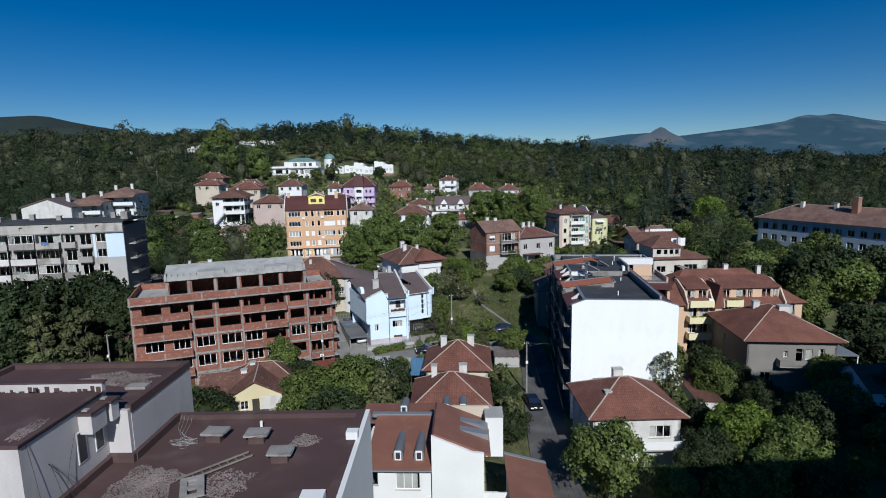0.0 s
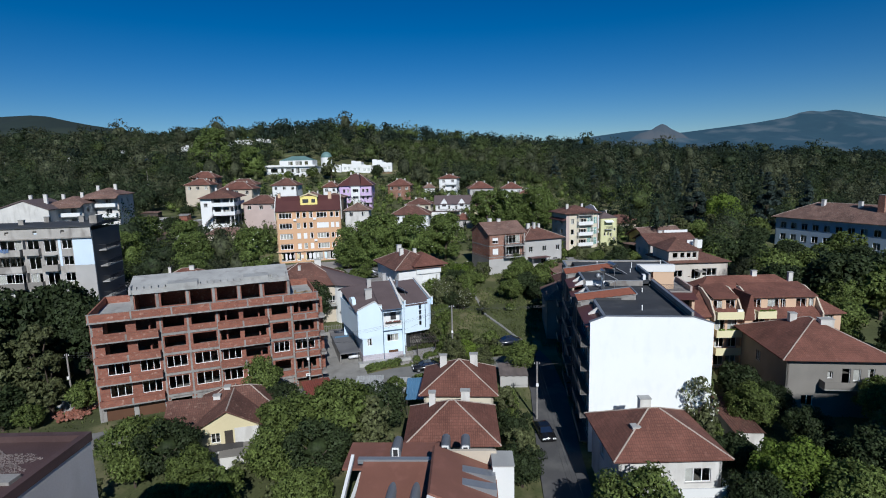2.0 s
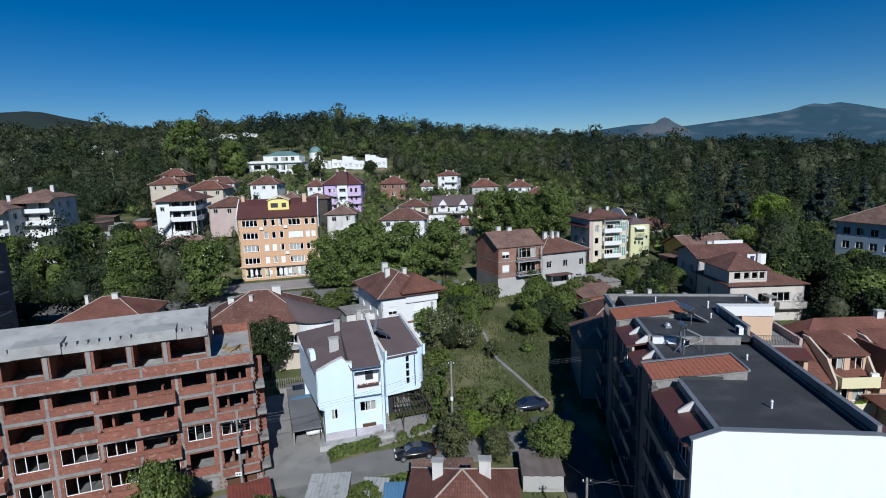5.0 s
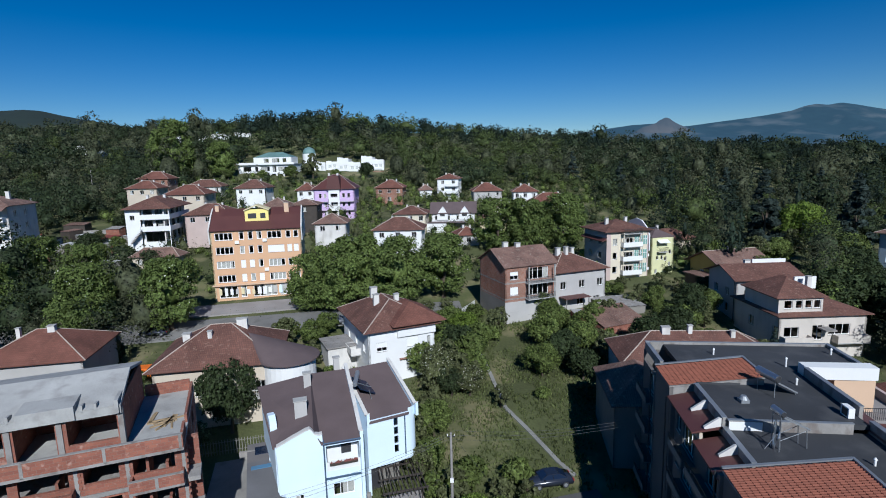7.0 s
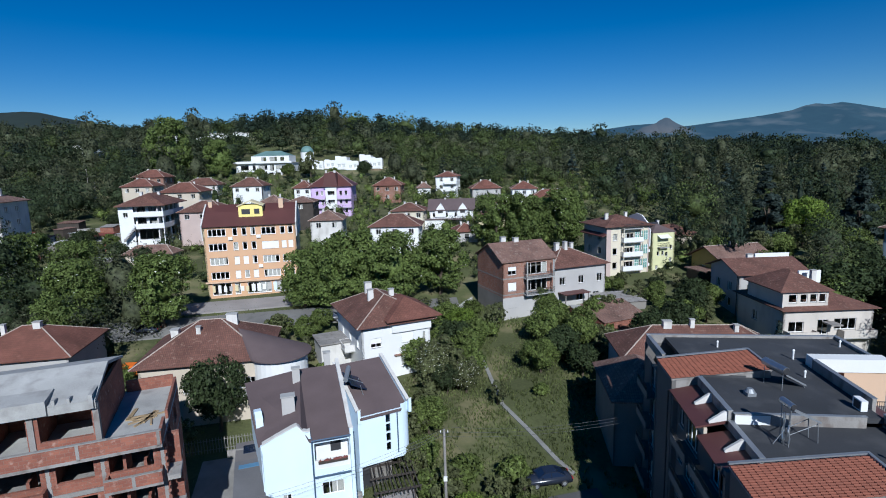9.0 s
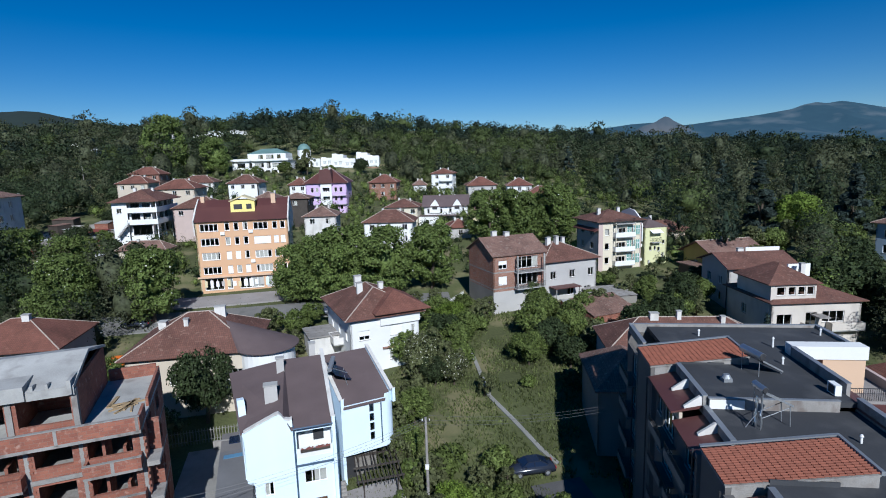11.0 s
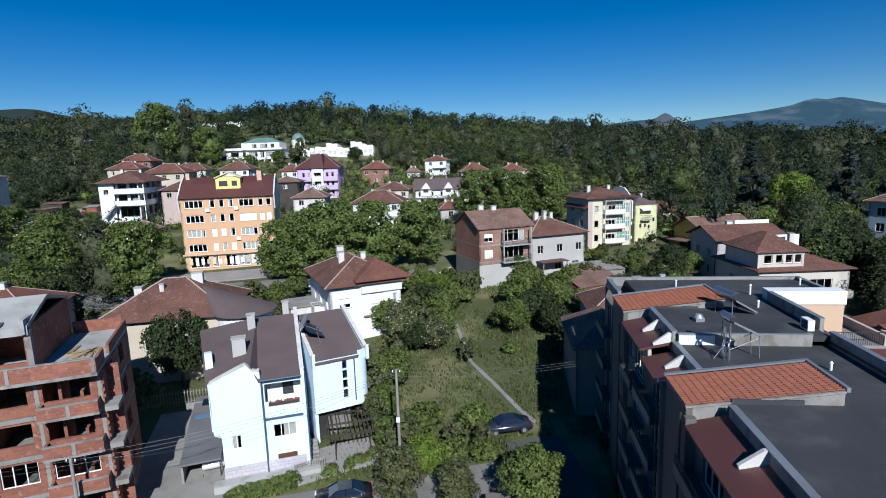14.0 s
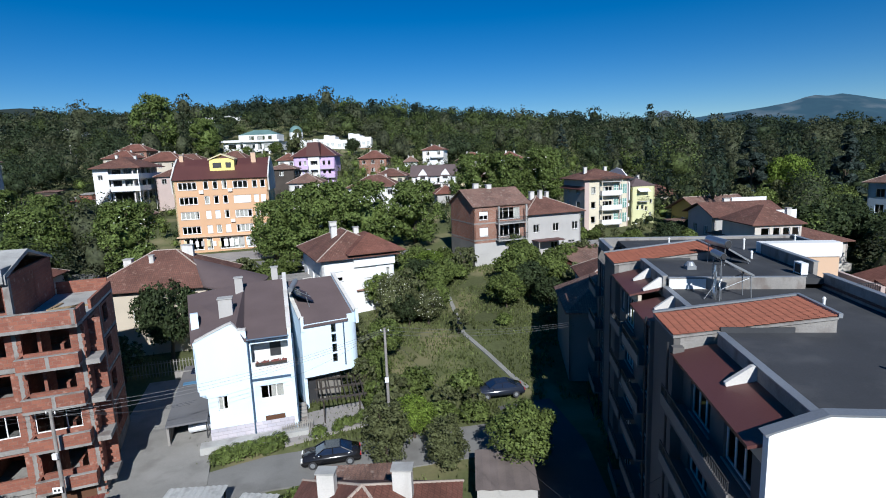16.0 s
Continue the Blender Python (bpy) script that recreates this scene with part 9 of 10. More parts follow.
TREES = {
    "chestnut": [make_tree("tree", "oval", 11 + k, 11.0, 10.6, 0.8, 13000, 0.32, LEAF_H, "full-leaved broad chestnut tree", 110 * k) for k in range(2)],
    "round": [make_tree("tree", "round", 21 + k, 6.0, 6.4, 0.7, 4300, 0.30, LEAF_A, "leafy round garden tree") for k in range(2)],
    "fine": [make_tree("tree", "round", 101 + k, 6.0, 6.4, 0.5, 9000, 0.2, (LEAF_A, LEAF_B, LEAF_A)[k], "leafy garden tree with a dense uneven crown") for k in range(3)],
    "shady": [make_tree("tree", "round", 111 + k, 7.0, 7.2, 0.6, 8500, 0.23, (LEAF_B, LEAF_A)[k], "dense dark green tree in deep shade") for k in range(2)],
    "bright": [make_tree("tree", "round", 31, 7.5, 8.0, 0.8, 10000, 0.22, LEAF_C, "fresh bright green leafy tree")],
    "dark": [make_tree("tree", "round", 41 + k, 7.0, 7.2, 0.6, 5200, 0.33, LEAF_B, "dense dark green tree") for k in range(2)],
    "grey": [make_tree("tree", "loose", 51 + k, 6.0, 5.8, 0.8, 2700, 0.3, LEAF_D, "thin grey-green budding tree") for k in range(2)],
    "bush": [make_tree("bush", "round", 61, 2.4, 3.2, 0.0, 1700, 0.25, LEAF_A, "leafy green garden bush in full leaf"), make_tree("bush", "loose", 62, 2.2, 2.8, 0.0, 1200, 0.22, LEAF_D, "sparse grey-green bush with thin leaves")],
    "conifer": [make_tree("conifer", "cone", 71, 15.0, 7.8, 0.6, 8000, 0.5, LEAF_S, "tall dark green conifer with drooping boughs")],
    "tall": [make_tree("tree", "loose", 81 + k, 13.0, 8.5, 2.5, 4400, 0.5, (LEAF_D, LEAF_B)[k], "tall thin-leaved woodland tree") for k in range(2)],
    "olive": [make_tree("tree", "oval", 121 + k, 6.0, 4.6, 0.5, 7500, 0.17, LEAF_D, "upright olive-green garden tree") for k in range(2)],
    "blossoming": [make_tree("tree", "round", 131, 5.0, 6.0, 0.6, 8000, 0.18, LEAF_D, "garden tree with small white blossom", 700)],
    "sapling": [make_tree("tree", "loose", 91, 5.5, 3.4, 1.2, 900, 0.22, LEAF_D, "slender sapling with white blossom", 260)],
}
pick = random.Random(5)


def tree(kind, x, y, s=1.0, sz=1.0, z=None):
    src = pick.choice(TREES[kind])
    m = pose(x, y, ground_z(x, y) - 0.1 if z is None else z, 0, 0, pick.uniform(0, 360)) @ Matrix.Diagonal((s, s, s * sz, 1))
    return copy_thing(src, m)


NEAR = (
    ("fine", -34.0, 63.2, 1.25), ("fine", -30.4, 62.6, 1.2), ("fine", -27.0, 61.0, 0.85), ("fine", -18.6, 62, 1.1), ("fine", -14.0, 61.5, 1.25), ("fine", -12.6, 67.2, 1.55), ("fine", -17.2, 66, 1.4), ("fine", -8.8, 70.5, 1.25), ("grey", -8.6, 66.0, 1.2), ("fine", -20.8, 69.5, 1.0),
    ("fine", -13.5, 55, 1.0), ("fine", 7.6, 68.5, 0.8), ("fine", 7.6, 60.3, 0.85), ("grey", 7.4, 75, 0.7),
    ("fine", 15.9, 49.5, 1.45), ("bright", 32.0, 55.5, 1.05), ("grey", 27.6, 64.2, 1.0), ("fine", 29.5, 66.5, 0.7),
    ("shady", 27.3, 52.6, 0.9), ("shady", 35.0, 51.0, 1.1), ("shady", 25.4, 50.5, 0.8), ("shady", 42.2, 57.7, 1.1), ("shady", 40.5, 66.3, 0.8), ("shady", 52.0, 70.0, 1.0),
    ("round", 34.0, 79, 0.8), ("tall", -57, 81, 0.9), ("tall", -54, 87, 0.8), ("tall", -63, 80, 0.9),
    ("chestnut", -62.5, 139, 1.12), ("chestnut", -84, 157, 1.15), ("chestnut", -48.0, 139.5, 1.2), ("chestnut", -71, 153, 1.1), ("chestnut", -25.6, 147.8, 0.98), ("chestnut", -20.8, 147.5, 1.15), ("chestnut", -17, 152, 1.23),
    ("chestnut", -9.2, 149.5, 1.23), ("chestnut", -0.5, 153.5, 1.18), ("chestnut", -78, 139, 1.1), ("chestnut", -92, 146, 1.1), ("chestnut", -57, 127, 0.9), 
    ("round", 15.4, 130, 0.95), ("grey", 0.2, 120.2, 1.0), ("round", 3.6, 124.5, 0.9), ("round", -0.5, 128.5, 0.9), ("grey", 7.9, 133.6, 0.8), ("round", 18.5, 136, 0.8),
    ("dark", 40.5, 136, 0.9), ("chestnut", 19.5, 180, 1.23), ("chestnut", 29.5, 183, 1.29), ("chestnut", 12.6, 182, 1.23), ("chestnut", 24.5, 190, 1.0), ("bush", 0.4, 96.8, 1.5), 
    ("bush", -3.5, 107.6, 1.3), ("bush", -1.5, 112.5, 1.4), ("grey", -13.5, 110, 0.5), ("round", 22, 133, 0.8), ("bush", 25, 128, 1.4), ("bush", 29, 141, 1.6), ("round", 33.5, 152, 0.5), ("grey", 43, 155, 0.6), ("dark", 50, 151, 0.6), ("bush", 36, 156.5, 1.2), ("bush", 31, 153, 1.3), ("round", 40, 149, 0.55), ("dark", 41, 153, 0.4), ("bush", 46, 154, 1.3), ("grey", 37, 150, 0.5), ("bush", 34.5, 147, 1.2), ("dark", 46, 148, 0.55),
    ("shady", 36.5, 70.5, 0.9), ("dark", 38.5, 77, 0.9), ("round", 35.5, 83, 0.8), ("shady", 40.2, 72.5, 0.8), ("dark", 56, 66, 1.0), ("dark", 63, 76, 1.2), ("dark", 61, 63, 1.2), ("shady", 48, 62, 1.0), ("dark", 70, 88, 1.3), ("round", 67, 98, 1.3), ("round", 74, 108, 1.4), ("dark", 69, 117, 1.3),
    ("shady", 30.5, 48.3, 0.9), ("shady", 21.5, 47.6, 0.7), ("shady", 47.0, 52.0, 1.1), ("round", -22.5, 56.2, 0.9), ("round", -33.5, 61.5, 0.8), ("dark", -58, 74, 0.9),
    ("dark", -68, 80, 1.6), ("dark", -62, 85, 1.5), ("dark", -76, 79, 1.6), ("tall", -70, 90, 1.0), ("dark", -84, 84, 1.7), ("tall", -60, 90, 0.9), ("dark", -95, 83, 1.7), ("dark", -52, 90, 1.0),
)
for kind, x, y, s in NEAR:
    tree(kind, x, y, s)

for kind, x, y, s, sz in (
        ("fine", -25.6, 109.0, 1.2, 1.35), ("shady", 11.2, 88.4, 0.84, 0.9), ("olive", 0.9, 89.2, 0.95, 0.95), ("olive", 5.6, 88.6, 0.85, 0.85), ("bright", 2.9, 92.4, 0.52, 1.05), ("blossoming", -1.0, 118.5, 1.1, 1.1), ("blossoming", 3.2, 116.6, 0.9, 1.0),
        ("fine", 13.6, 121.5, 0.95, 0.9), ("sapling", 27.4, 64.6, 1.3, 1.35), ("olive", -5.6, 112.5, 0.7, 0.8), ("bush", 8.0, 95.0, 1.0, 0.8), ("bush", 5.0, 94.2, 1.1, 0.9), ("bush", -0.5, 97.4, 1.2, 1.0),
        ("dark", -66, 88, 1.75, 1.3), ("shady", -58, 91, 1.6, 1.25), ("dark", -72, 85, 1.8, 1.25), ("shady", -80, 87, 1.9, 1.2), ("dark", -88, 82, 1.9, 1.2), ("dark", -62, 93, 1.6, 1.4), ("tall", -76, 82, 1.15, 1.0), ("tall", -69, 82, 1.1, 1.0), ("fine", -24.8, 77.2, 0.95, 1.5), ("fine", -21.5, 74.6, 0.9, 1.1)):
    tree(kind, x, y, s, sz)
for k in (0, 1):
    hedge(-13.0 + 0.3 * k, 90.1 - 0.7 * k, -7.9 + 0.3 * k, 92.4 - 0.7 * k, 0.95, 0.4, 1 + 10 * k)
hedge(-5.6, 92.6, -1.6, 95.2, 1.0, 0.9, 2)
hedge(7.0, 61.0, 8.6, 80.0, 1.6, 1.6, 3)

MORE = (
    ("round", -3.0, 121.5, 0.9), ("grey", 2.2, 117.5, 0.9), ("round", 5.2, 129.5, 0.8), ("dark", 1.6, 126.5, 0.85), ("round", -4.4, 132, 0.9), ("grey", -1.6, 116, 0.7), ("round", -5.5, 126.5, 0.8),
    ("dark", 17.2, 124.4, 0.8), ("round", 16.6, 133.5, 0.9), ("round", 20.5, 128, 0.9), ("dark", 19.0, 120, 0.7), ("grey", 23.5, 124, 0.8), 
    ("grey", -3.4, 104.5, 0.8), ("fine", -1.2, 107.5, 0.8), ("bush", 5.6, 97.2, 1.0), ("bush", 7.8, 96.4, 1.0), ("grey", -2.6, 100.0, 0.6),
    ("grey", 7.0, 113.5, 0.5), ("round", 4.0, 119.8, 0.8), ("fine", 0.8, 116.4, 0.75), ("bright", 3.0, 133.0, 0.7), ("round", 1.0, 136.5, 0.8), ("grey", 9.4, 138.0, 0.6), ("fine", 17.5, 142.0, 0.8), ("bush", 7.4, 99.6, 1.1), ("bush", 2.5, 99.2, 1.3), ("fine", -1.6, 101.6, 0.65), ("dark", 31, 128, 0.9), ("dark", 36, 131, 0.9), ("round", 39, 126, 0.8), ("dark", 43, 141, 0.9),
    ("round", 30, 158, 0.9), ("grey", 27, 163, 0.9), ("dark", 72, 132, 1.2), ("dark", 76, 112, 1.83), ("round", 82, 108, 1.95), ("dark", 90, 112, 1.95), ("round", 70, 124, 1.71), ("dark", 97, 110, 1.83), ("round", 63, 108, 1.3), ("dark", 66, 139, 1.4), ("round", 105, 150, 1.59), ("dark", 73, 142, 1.2), ("dark", 60, 148, 1.2), ("round", 64, 157, 1.2), ("conifer", 45.6, 121, 0.45), ("grey", 56, 168, 1.1), ("round", 62, 170, 1.1), ("grey", 69, 168, 1.3), ("round", 76, 172, 1.2), ("grey", 82, 176, 1.3), ("round", 98, 178, 1.3), ("grey", 64, 178, 1.2),
    ("dark", -40, 104, 0.8), ("round", -46, 106, 0.9), ("round", -37, 100.5, 0.7), ("grey", -25.5, 132, 0.8), ("grey", -94, 180, 0.6), ("grey", -100, 188, 0.55), ("grey", -106, 180, 0.6), ("olive", -90, 186, 0.9), ("grey", -112, 196, 0.7), ("grey", -86, 174, 0.6), ("shady", -96, 206, 0.8), ("fine", -84, 184, 0.8), ("round", -20, 136.5, 0.7), ("round", -33, 127, 0.7), ("bush", -13.4, 135.6, 1.3), ("dark", -77, 175, 0.8), ("round", -84, 177, 0.9), ("dark", -70, 174, 0.7), ("dark", -90, 182, 0.9), ("round", -72, 300, 1.2), ("dark", -66, 306, 1.0), ("round", -84, 296, 0.9), ("dark", -38, 306, 1.2), ("round", -100, 296, 0.9), ("round", -52, 304, 0.9),
)
for kind, x, y, s in MORE:
    tree(kind, x, y, s)


# ---- wooded slopes ----
TOWN = ((-112, 58, 150, 272), (-108, -24, 272, 345))


def open_land(x, y):
    return any(a < x < b and c < y < e for a, b, c, e in TOWN) or y < 118 - 0.1 * x and x < 66 and x > -50 or (-50 < x < 62 and y < 150) or (-130 < x <= -50 and y < 126) or (-215 < x < -112 and 366 < y < 425) or (-150 < x < -118 and 252 < y < 276)


def woods(name, material, seed, shape, height, width, size, per, spots, label):
    """One mass of far trees: each spot is a scaled and turned copy of a few clumpy crowns."""
    rng = np.random.default_rng(seed)
    kinds = []
    for k in range(5):
        c, r = crown_clumps(rng, shape, 40)
        c, r = c * np.array([width, width, height]), r * (width + height) / 2
        kinds.append((*leaves(rng, c, r, per, size, 0.25 if shape == "cone" else 0.0, 0.6, inner=0.72, sharp=0.5), *core(rng, c, 0.62 if shape != "cone" else 0.3)))
    out, light, inner, round_ = [], [], [], []
    for x, y, s in spots:
        v, soft, body, glow = kinds[rng.integers(5)]
        a, ca = rng.uniform(0, math.tau), s * rng.uniform(0.85, 1.2)
        rot = np.array([[math.cos(a) * s, -math.sin(a) * s, 0], [math.sin(a) * s, math.cos(a) * s, 0], [0, 0, ca]])
        foot = np.array([x, y, ground_z(x, y) - 0.5])
        out.append(v @ rot.T + foot)
        turn = np.array([[math.cos(a), -math.sin(a), 0], [math.sin(a), math.cos(a), 0], [0, 0, 1]]).T
        light.append(soft @ turn)
        inner.append(body @ rot.T + foot)
        round_.append(glow @ turn)
    me = leaf_mesh(name, (np.concatenate(out), np.concatenate(light)), material, (np.concatenate(inner), np.concatenate(round_)))
    return tagged(new(name, me), label, "woodland", kind="stuff")


BIG_CONIFERS = ((83, 190, 1.75), (108, 191, 1.8), (130, 204, 1.5), (90.5, 186, 0), (98, 240, 1.5), (70, 268, 1.3), (136, 228, 1.5), (58, 300, 1.25), (146, 262, 1.4))
GIANTS = (("chestnut", -120, 288, 2.2, 1.15), ("bright", 90.5, 186, 1.7, 1.1), ("chestnut", -104, 300, 1.5, 1.0), ("chestnut", -132, 300, 1.6, 1.0), ("grey", -62, 300, 1.7, 1.2))
rng = np.random.default_rng(3)
cells, chosen = {}, []
for _ in range(60000):
    y = 118 + 560 * rng.random() ** 1.5
    x = rng.uniform(-1.0, 1.0) * (y * 0.88 + 14)
    if y > 540 and x < 120 or y < 215 and any(abs((x - 1) / (y - 51) - (a - 1) / (b - 51)) < 0.04 and y < b for a, b, s in BIG_CONIFERS[:4]):
        continue
    if open_land(x, y) or (0.54 < x / y < 0.92 and y < 182) or any((x - a) ** 2 + (y - b) ** 2 < (5.5 * s) ** 2 for a, b, s in BIG_CONIFERS) or any((x - g[1]) ** 2 + (y - g[2]) ** 2 < (4 * g[3]) ** 2 for g in GIANTS):
        continue
    gap = (6.4 + y * 0.010) * (0.75 + 0.6 * rng.random())
    key = (int(x // 5), int(y // 5))
    if any((x - a) ** 2 + (y - b) ** 2 < gap * gap for i in (-3, -2, -1, 0, 1, 2, 3) for j in (-3, -2, -1, 0, 1, 2, 3) for a, b in cells.get((key[0] + i, key[1] + j), ())):
        continue
    cells.setdefault(key, []).append((x, y))
    chosen.append((x, y, gap))
groups = {k: [] for k in "abcdpq"}
for x, y, gap in chosen:
    n1, n2 = noise.noise((x * 0.010, y * 0.010, 3.0)), rng.random()
    v = n2 + 0.55 * n1
    if y > 400 and x > -150 and n1 + 0.3 * (n2 - 0.5) > -0.08:
        k = "p"
    # kinds differ by area; sunlit middle and dim flanks are put into leaf colour
    elif x > 66:
        k = "b" if v < 0.50 else "d" if v < 0.76 else "a" if v < 0.85 else "q"
    elif x < -70 and y < 262:
        k = "b" if n2 < 0.8 else "d"
    elif x < -0.20 * y:
        k = "b" if v < 0.46 else "d" if v < 0.76 else "a" if v < 0.96 else "p"
    else:
        k = "a" if v < 0.42 else "c" if v < 0.52 else "d" if v < 0.74 else "b" if v < 0.93 else "q"
    groups[k].append((x, y, gap / 9.0 * rng.uniform(0.85, 1.2)))
for k, material, shape, h, w, name, label in (
        ("a", WOOD_A, "round", 11.5, 12.5, "woodland", "mixed green broadleaf wood covering the slopes"), ("b", WOOD_B, "round", 13.0, 12.5, "woodland", "dark broadleaf wood on the slopes"),
        ("c", WOOD_C, "round", 11.5, 12.0, "woodland", "fresh bright green trees among the wood"), ("d", WOOD_D, "oval", 13.5, 12.0, "woodland", "grey-green barely leafed trees on the slopes"),
        ("p", LEAF_P, "round", 11.0, 10.5, "pine_wood", "dark pine wood on the hilltop"), ("q", LEAF_P, "cone", 17.0, 9.0, "spruce_wood", "dark spruces standing among the broadleaf wood")):
    for lo, hi, size, per, low in ((0, 205, 0.36, 1300, 1.0), (205, 300, 0.5, 800, 0.95), (300, 420, 0.62, 500, 0.8), (420, 900, 0.75, 260, 0.75)):
        some = [q for q in groups[k] if lo <= q[1] < hi]
        if some:
            woods(name, material, ord(k) + hi, shape, h * low, w, size, per, some, label)
for x, y, s in BIG_CONIFERS:
    if s:
        tree("conifer", x, y, s, 0.8)
for kind, x, y, s, sz in GIANTS:
    tree(kind, x, y, s, sz)


# ---- trees between the houses ----
TAKEN += [(-40, 231, 9), (-86, 315, 17), (-50, 328, 20), (-38, 160, 12), (55, 134, 11), (-2, 209, 10), (-37, 150, 8), (-45, 152, 8), (38, 156, 11), (47, 157, 11)]
town = {k: [] for k in "abd"}
for k in range(5200):
    y = pick.uniform(154, 300) if k % 3 else pick.uniform(150, 215)
    x = pick.uniform(-112, 58) if k % 3 else pick.uniform(-125, -58)
    s = pick.uniform(0.3, 0.75)
    every = [q for g in town.values() for q in g]
    if any((x - a) ** 2 + (y - b) ** 2 < (0.6 * r + 1.0 * s) ** 2 for a, b, r in TAKEN) or any((x - a) ** 2 + (y - b) ** 2 < 10 for a, b, _ in every) or len(every) > 900 or (x < -80 and y < 214):
        continue
    town[pick.choice("aabd")].append((x, y, s))
for x, y, rot, w, d in FRONTS:
    for k in range(int(w / 1.7) + 3):
        u, v = pick.uniform(-1.5, w + 2.5), -pick.uniform(1.8, 5.0)
        q = pose(x, y, 0, 0, 0, rot) @ Vector((u, v, 0))
        town[pick.choice("aabd")].append((q.x, q.y, pick.uniform(0.2, 0.38)))
for k, material, shape in (("a", LEAF_A, "round"), ("b", LEAF_B, "round"), ("d", LEAF_D, "loose")):
    woods("garden_trees", material, 40 + ord(k), shape, 8.0, 7.5, 0.46, 200, town[k], "small garden trees and shrubs between the hillside houses")
for x, y, s in ((84, 126, 1.3), (92, 122, 1.4), (88, 134, 1.2), (80, 118, 1.3), (97, 128, 1.2), (76, 128, 1.3), (90, 146, 1.1), (84, 141, 1.2), (94, 156, 1.0), (104, 119, 1.3), (73, 137, 1.3), (80, 150, 1.2), (86, 160, 1.1), (92, 168, 1.0), (100, 138, 1.2), (97, 147, 1.1), (90, 128, 1.2), (84, 134, 1.3), (78, 142, 1.2)):
    tree(pick.choice(("round", "dark", "dark")), x, y, s)


# ---- gardens: shrubs, small trees and tall grass ----
TAKEN += [(22, 83, 17), (-32, 84, 16), (-10, 97, 9), (0, 76, 7), (0.5, 64.5, 7), (20.6, 59.5, 7), (49, 80, 10), (48, 94, 14), (-27, 71, 8), (-2, 50, 12), (28, 75, 9), (-24, 115, 10), (-5, 128, 8), (56, 134, 10), (16, 150, 9)]
STREETS = ((10.5, 40, 12.6, 66), (12.6, 66, 14.6, 84), (14.6, 84, 16, 104), (-70, 62, -44, 71), (-44, 71, -24, 81), (-24, 81, -8, 88.5), (-8, 88.5, 14, 93), (-120, 131, -62, 137), (-62, 137, -10, 145.5), (-17.2, 84.5, -22, 104), (13, 99, 9, 110), (9, 110, 5.5, 128))


def clear_of_streets(x, y, gap):
    for ax, ay, bx, by in STREETS:
        f = min(1, max(0, ((x - ax) * (bx - ax) + (y - ay) * (by - ay)) / ((bx - ax) ** 2 + (by - ay) ** 2)))
        if math.hypot(x - ax - f * (bx - ax), y - ay - f * (by - ay)) < gap:
            return False
    return True


for zone, n, kinds in (((-36, 9, 46, 90), 32, ("bush", "bush", "round", "grey")), ((24, 70, 44, 108), 30, ("dark", "bush", "round", "dark")), ((-62, -14, 98, 134), 28, ("bush", "round", "grey", "bush")), ((18, 62, 106, 165), 36, ("bush", "grey", "bush", "round")), ((-100, -48, 66, 128), 28, ("dark", "tall", "round", "bush")), ((-6, 14, 112, 148), 10, ("bush",))):
    done = 0
    for _ in range(900):
        x, y = pick.uniform(zone[0], zone[1]), pick.uniform(zone[2], zone[3])
        if done < n and clear_of_streets(x, y, 4.6) and not any((x - a) ** 2 + (y - b) ** 2 < r * r for a, b, r in TAKEN):
            k = pick.choice(kinds)
            tree(k, x, y, pick.uniform(0.45, 0.85) if k != "bush" else pick.uniform(0.7, 1.3))
            TAKEN.append((x, y, 1.5))
            done += 1
g = np.random.default_rng(12)
spots = []
while len(spots) < 30000:
    x, y = (g.uniform(-14, 20), g.uniform(90, 148)) if len(spots) % 2 else (g.uniform(-60, 70), g.uniform(40, 150))
    if clear_of_streets(x, y, 2.9 if x < 4 or y < 98 else 0.6) and noise.noise((x * 0.25, y * 0.25, 7.0)) > -0.3:
        spots.append((x, y, ground_z(x, y) - 0.1))
c = np.repeat(np.array(spots), 2, axis=0) + g.normal(size=(60000, 3)) * (0.12, 0.12, 0.02)
turn, lean = g.uniform(0, math.tau, 60000), g.normal(size=(60000, 3)) * (0.1, 0.1, 0)
across = np.stack([np.cos(turn), np.sin(turn), 0 * turn], 1) * g.uniform(0.05, 0.11, 60000)[:, None]
tip = c + lean + np.stack([0 * turn, 0 * turn, g.uniform(0.22, 0.5, 60000)], 1)
soft = np.repeat(np.stack([np.sin(turn), -np.cos(turn), 0.25 + 0 * turn], 1), 3, axis=0)
blades = np.stack([c - across, c + across, tip], 1).reshape(-1, 3)
tagged(new("grass", leaf_mesh("grass", (blades, soft / np.linalg.norm(soft, axis=1)[:, None]), LEAF_G)), "rough tufts of grass over the gardens", "grass", kind="stuff")


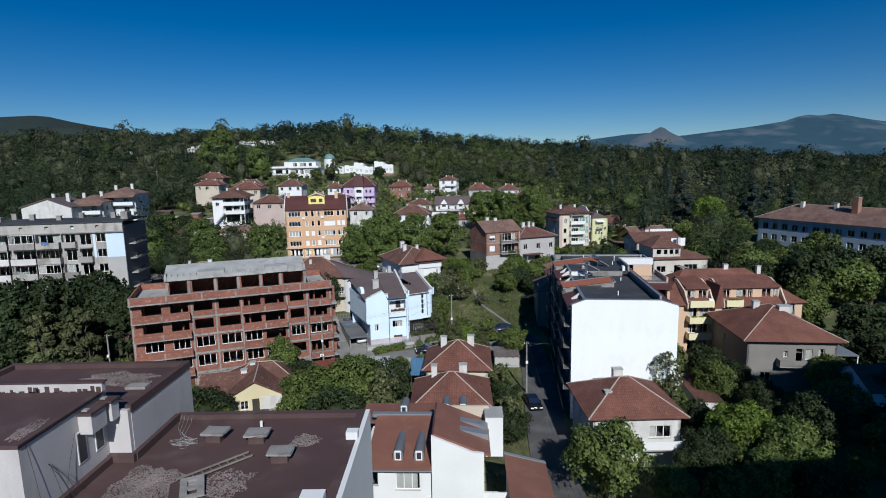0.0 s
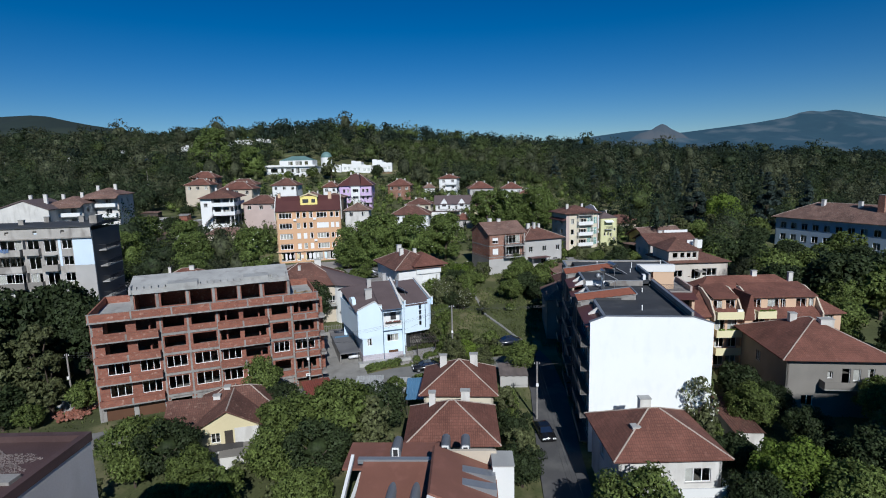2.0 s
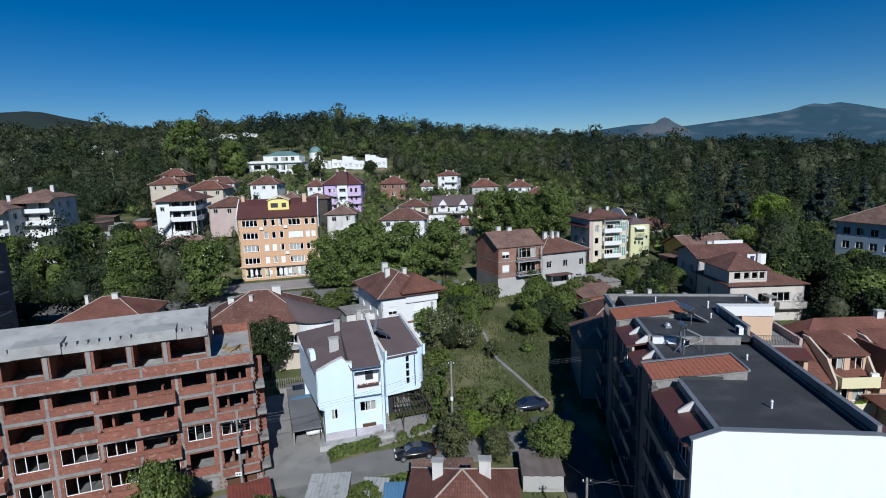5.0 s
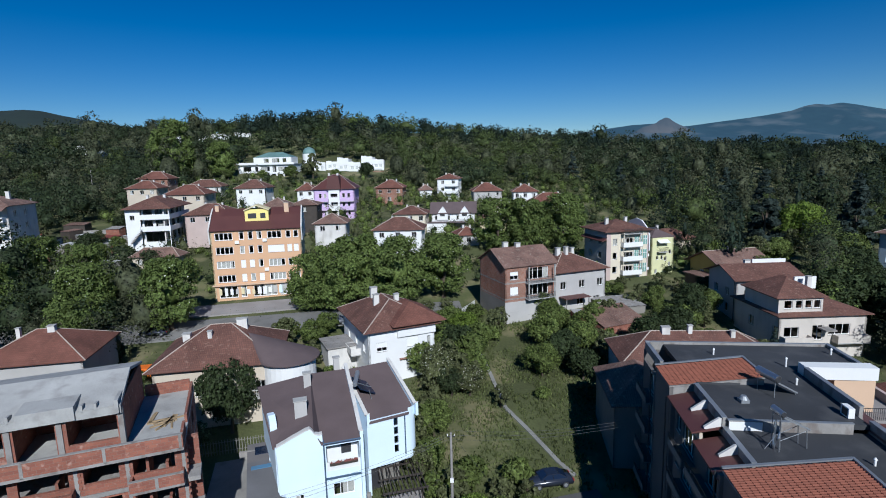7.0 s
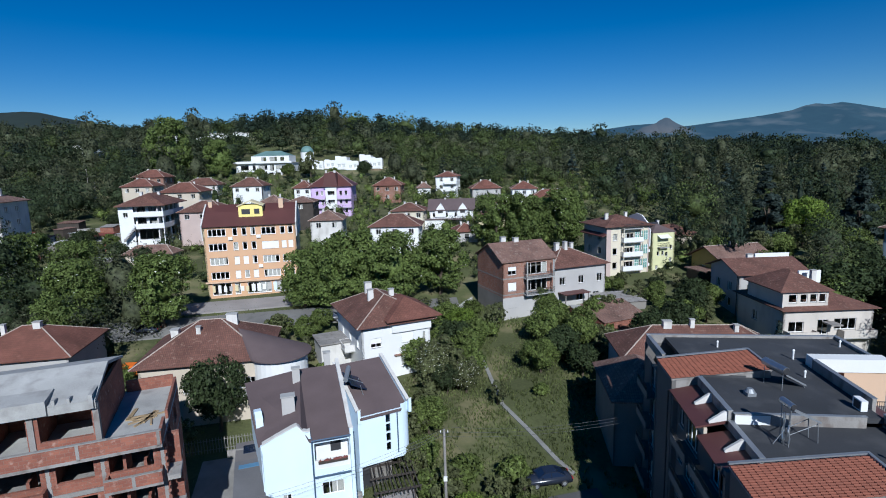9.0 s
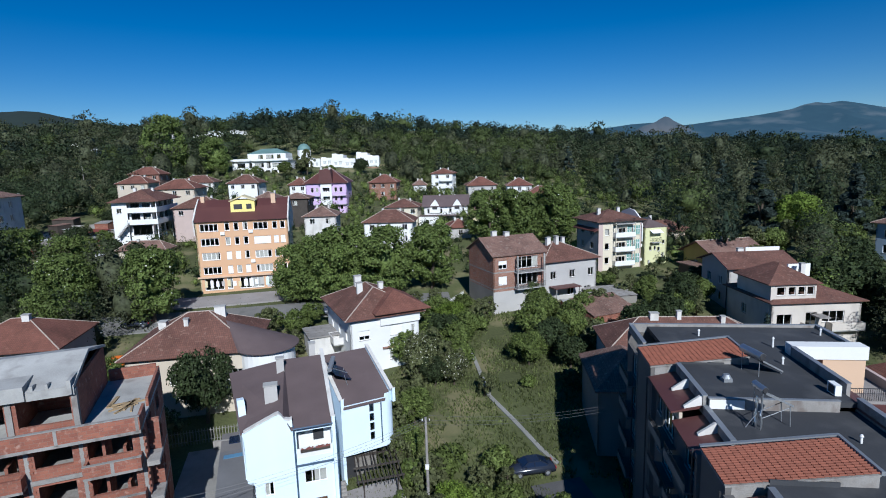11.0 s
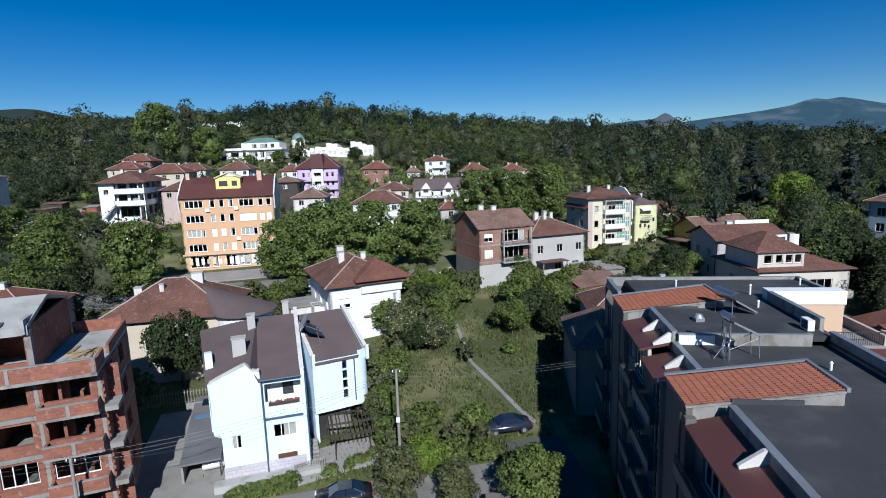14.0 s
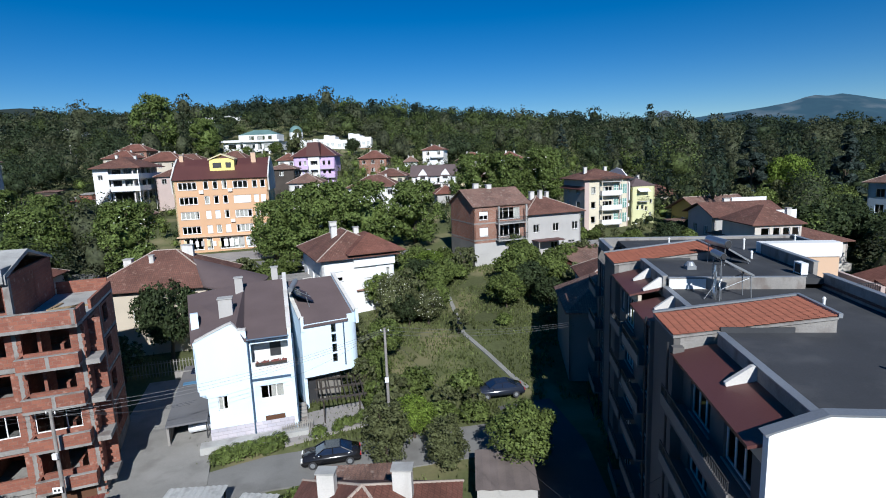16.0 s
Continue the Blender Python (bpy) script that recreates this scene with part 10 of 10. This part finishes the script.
# ---- far hills ----
def hills(name, y, profile, depth, material, label, seed):
    """A far range: a ridge line in (x, z) with spurs and folds running down to its foot."""
    bm, rows = bmesh.new(), []
    xs = np.linspace(profile[0][0], profile[-1][0], 160)
    top = np.interp(xs, [p[0] for p in profile], [p[1] for p in profile])
    for k in range(15):
        f = k / 14
        row = []
        for x, z in zip(xs, top):
            fold = noise.fractal((x / 260, f * 3 + seed, 1.0), 1.0, 2.0, 5)
            h = z * (1 - f) ** 1.2 + 0.24 * z * fold * (0.02 + f * (1 - f) * 3)
            row.append(bm.verts.new((x, y - f * depth + 0.1 * depth * fold * min(1, 3 * f), max(h, -20))))
        rows.append(row)
    for a, b in zip(rows, rows[1:]):
        for i in range(len(a) - 1):
            bm.faces.new((a[i], b[i], b[i + 1], a[i + 1]))
    bmesh.ops.recalc_face_normals(bm, faces=bm.faces)
    return tagged(part(name, bm, material, smooth=True), label, "mountain", kind="structure")


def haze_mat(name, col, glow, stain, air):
    """A far slope whose blue haze is put in as emission."""
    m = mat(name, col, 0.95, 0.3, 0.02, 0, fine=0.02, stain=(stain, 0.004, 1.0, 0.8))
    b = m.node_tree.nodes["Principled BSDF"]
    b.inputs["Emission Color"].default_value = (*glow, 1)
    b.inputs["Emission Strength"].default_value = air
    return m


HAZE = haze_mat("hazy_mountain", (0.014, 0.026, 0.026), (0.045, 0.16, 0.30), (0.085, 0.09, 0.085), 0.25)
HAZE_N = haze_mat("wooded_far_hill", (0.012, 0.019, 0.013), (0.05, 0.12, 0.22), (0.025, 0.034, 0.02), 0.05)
hills("mountain", 4300, [(700, 150), (1050, 235), (1255, 258), (1428, 279), (1557, 284), (1700, 284), (1800, 258), (1870, 262), (2034, 280), (2206, 298), (2419, 322), (2632, 354), (2736, 388), (2820, 402), (2907, 391), (3012, 405), (3142, 386), (3351, 348), (3700, 300), (4300, 230), (4800, 150)], 1500, HAZE, "mountain range with bare rocky scars, its blue haze a faint glow", 2.0)
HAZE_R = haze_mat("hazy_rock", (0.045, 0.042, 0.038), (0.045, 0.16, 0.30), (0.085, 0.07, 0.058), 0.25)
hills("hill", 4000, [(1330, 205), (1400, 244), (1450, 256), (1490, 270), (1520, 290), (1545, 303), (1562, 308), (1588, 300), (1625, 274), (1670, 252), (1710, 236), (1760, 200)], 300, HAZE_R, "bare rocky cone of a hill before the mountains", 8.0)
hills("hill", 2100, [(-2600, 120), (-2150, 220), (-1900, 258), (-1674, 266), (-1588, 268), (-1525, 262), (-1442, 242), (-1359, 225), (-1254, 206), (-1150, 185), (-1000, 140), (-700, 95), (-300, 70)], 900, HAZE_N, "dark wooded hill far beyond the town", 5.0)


# ---- the far quarter on the next hill ----
def far_cottage():
    """One small pale house with a low roof, windows and a door, to be repeated on the far hill."""
    zero = thing("house", -172, 402, ground_z(-172, 402) - 0.4, 0, "far small white house on the next hill", "house", "far white houses")
    wl = [(0.8, 1.8, 1.9, 3.1), (2.9, 3.9, 1.9, 3.1), (4.9, 5.9, 1.9, 3.1)]
    part("wall", wall_mesh(Matrix.Identity(4), 6.6, -2, 4.2, wl), WHITE, zero)
    part("body", boxes((0, 6.6, 0.4, 5.5, -2, 4.2)), WHITE, zero)
    part("roof", prism(bmesh.new(), [(-0.3, 4.2), (2.75, 5.4), (5.8, 4.2), (5.8, 4.0), (-0.3, 4.0)], -6.9, 0.3, pose(0, 0, 0, 0, 0, 90)), WHITE_OLD, zero)
    part("chimney", boxes((4.2, 4.8, 2.4, 3.0, 4.8, 6.0)), WHITE, zero)
    return zero


first, far_chance = far_cottage(), random.Random(8)
for x0, x1, y0, y1, n in ((-188, -146, 384, 398, 14), (-196, -132, 404, 424, 18), (-262, -224, 330, 345, 6), (-300, -260, 318, 330, 4), (-218, -196, 352, 364, 5)):
    for k in range(n):
        x, y = x0 + (x1 - x0) * (k + far_chance.uniform(0.1, 0.9)) / n, far_chance.uniform(y0, y1)
        s = far_chance.uniform(0.3, 0.62)
        copy_thing(first, pose(x, y, ground_z(x, y) + (3.0 if x < -200 else 0.2), 0, 0, far_chance.uniform(-25, 25)) @ Matrix.Diagonal((s, s, s, 1)))
for x, y, w, h in ((-178, 560, 9, 16), (-160, 566, 13, 15)):
    z = ground_z(x, y)
    ap = thing("apartment_building", x, y, z, 4, "far pale apartment block on the hilltop", "apartment building", "far apartment blocks")
    hs = [(1.0 + 2.6 * k, 2.2 + 2.6 * k, 1.4 + 2.9 * f, 2.8 + 2.9 * f) for k in range(int((w - 1) / 2.6)) for f in range(5)]
    part("wall", wall_mesh(Matrix.Identity(4), w, -2, h, hs), WHITE, ap)
    part("body", boxes((0, w, 0.5, 10, -2, h)), GREYL, ap)
    part("roof", boxes((-0.3, w + 0.3, -0.3, 10.3, h, h + 0.4)), CONC, ap)

# the patterns that the trees were copied from
for kinds in TREES.values():
    for src in kinds:
        for ob in (*src.children, src):
            bpy.data.objects.remove(ob)
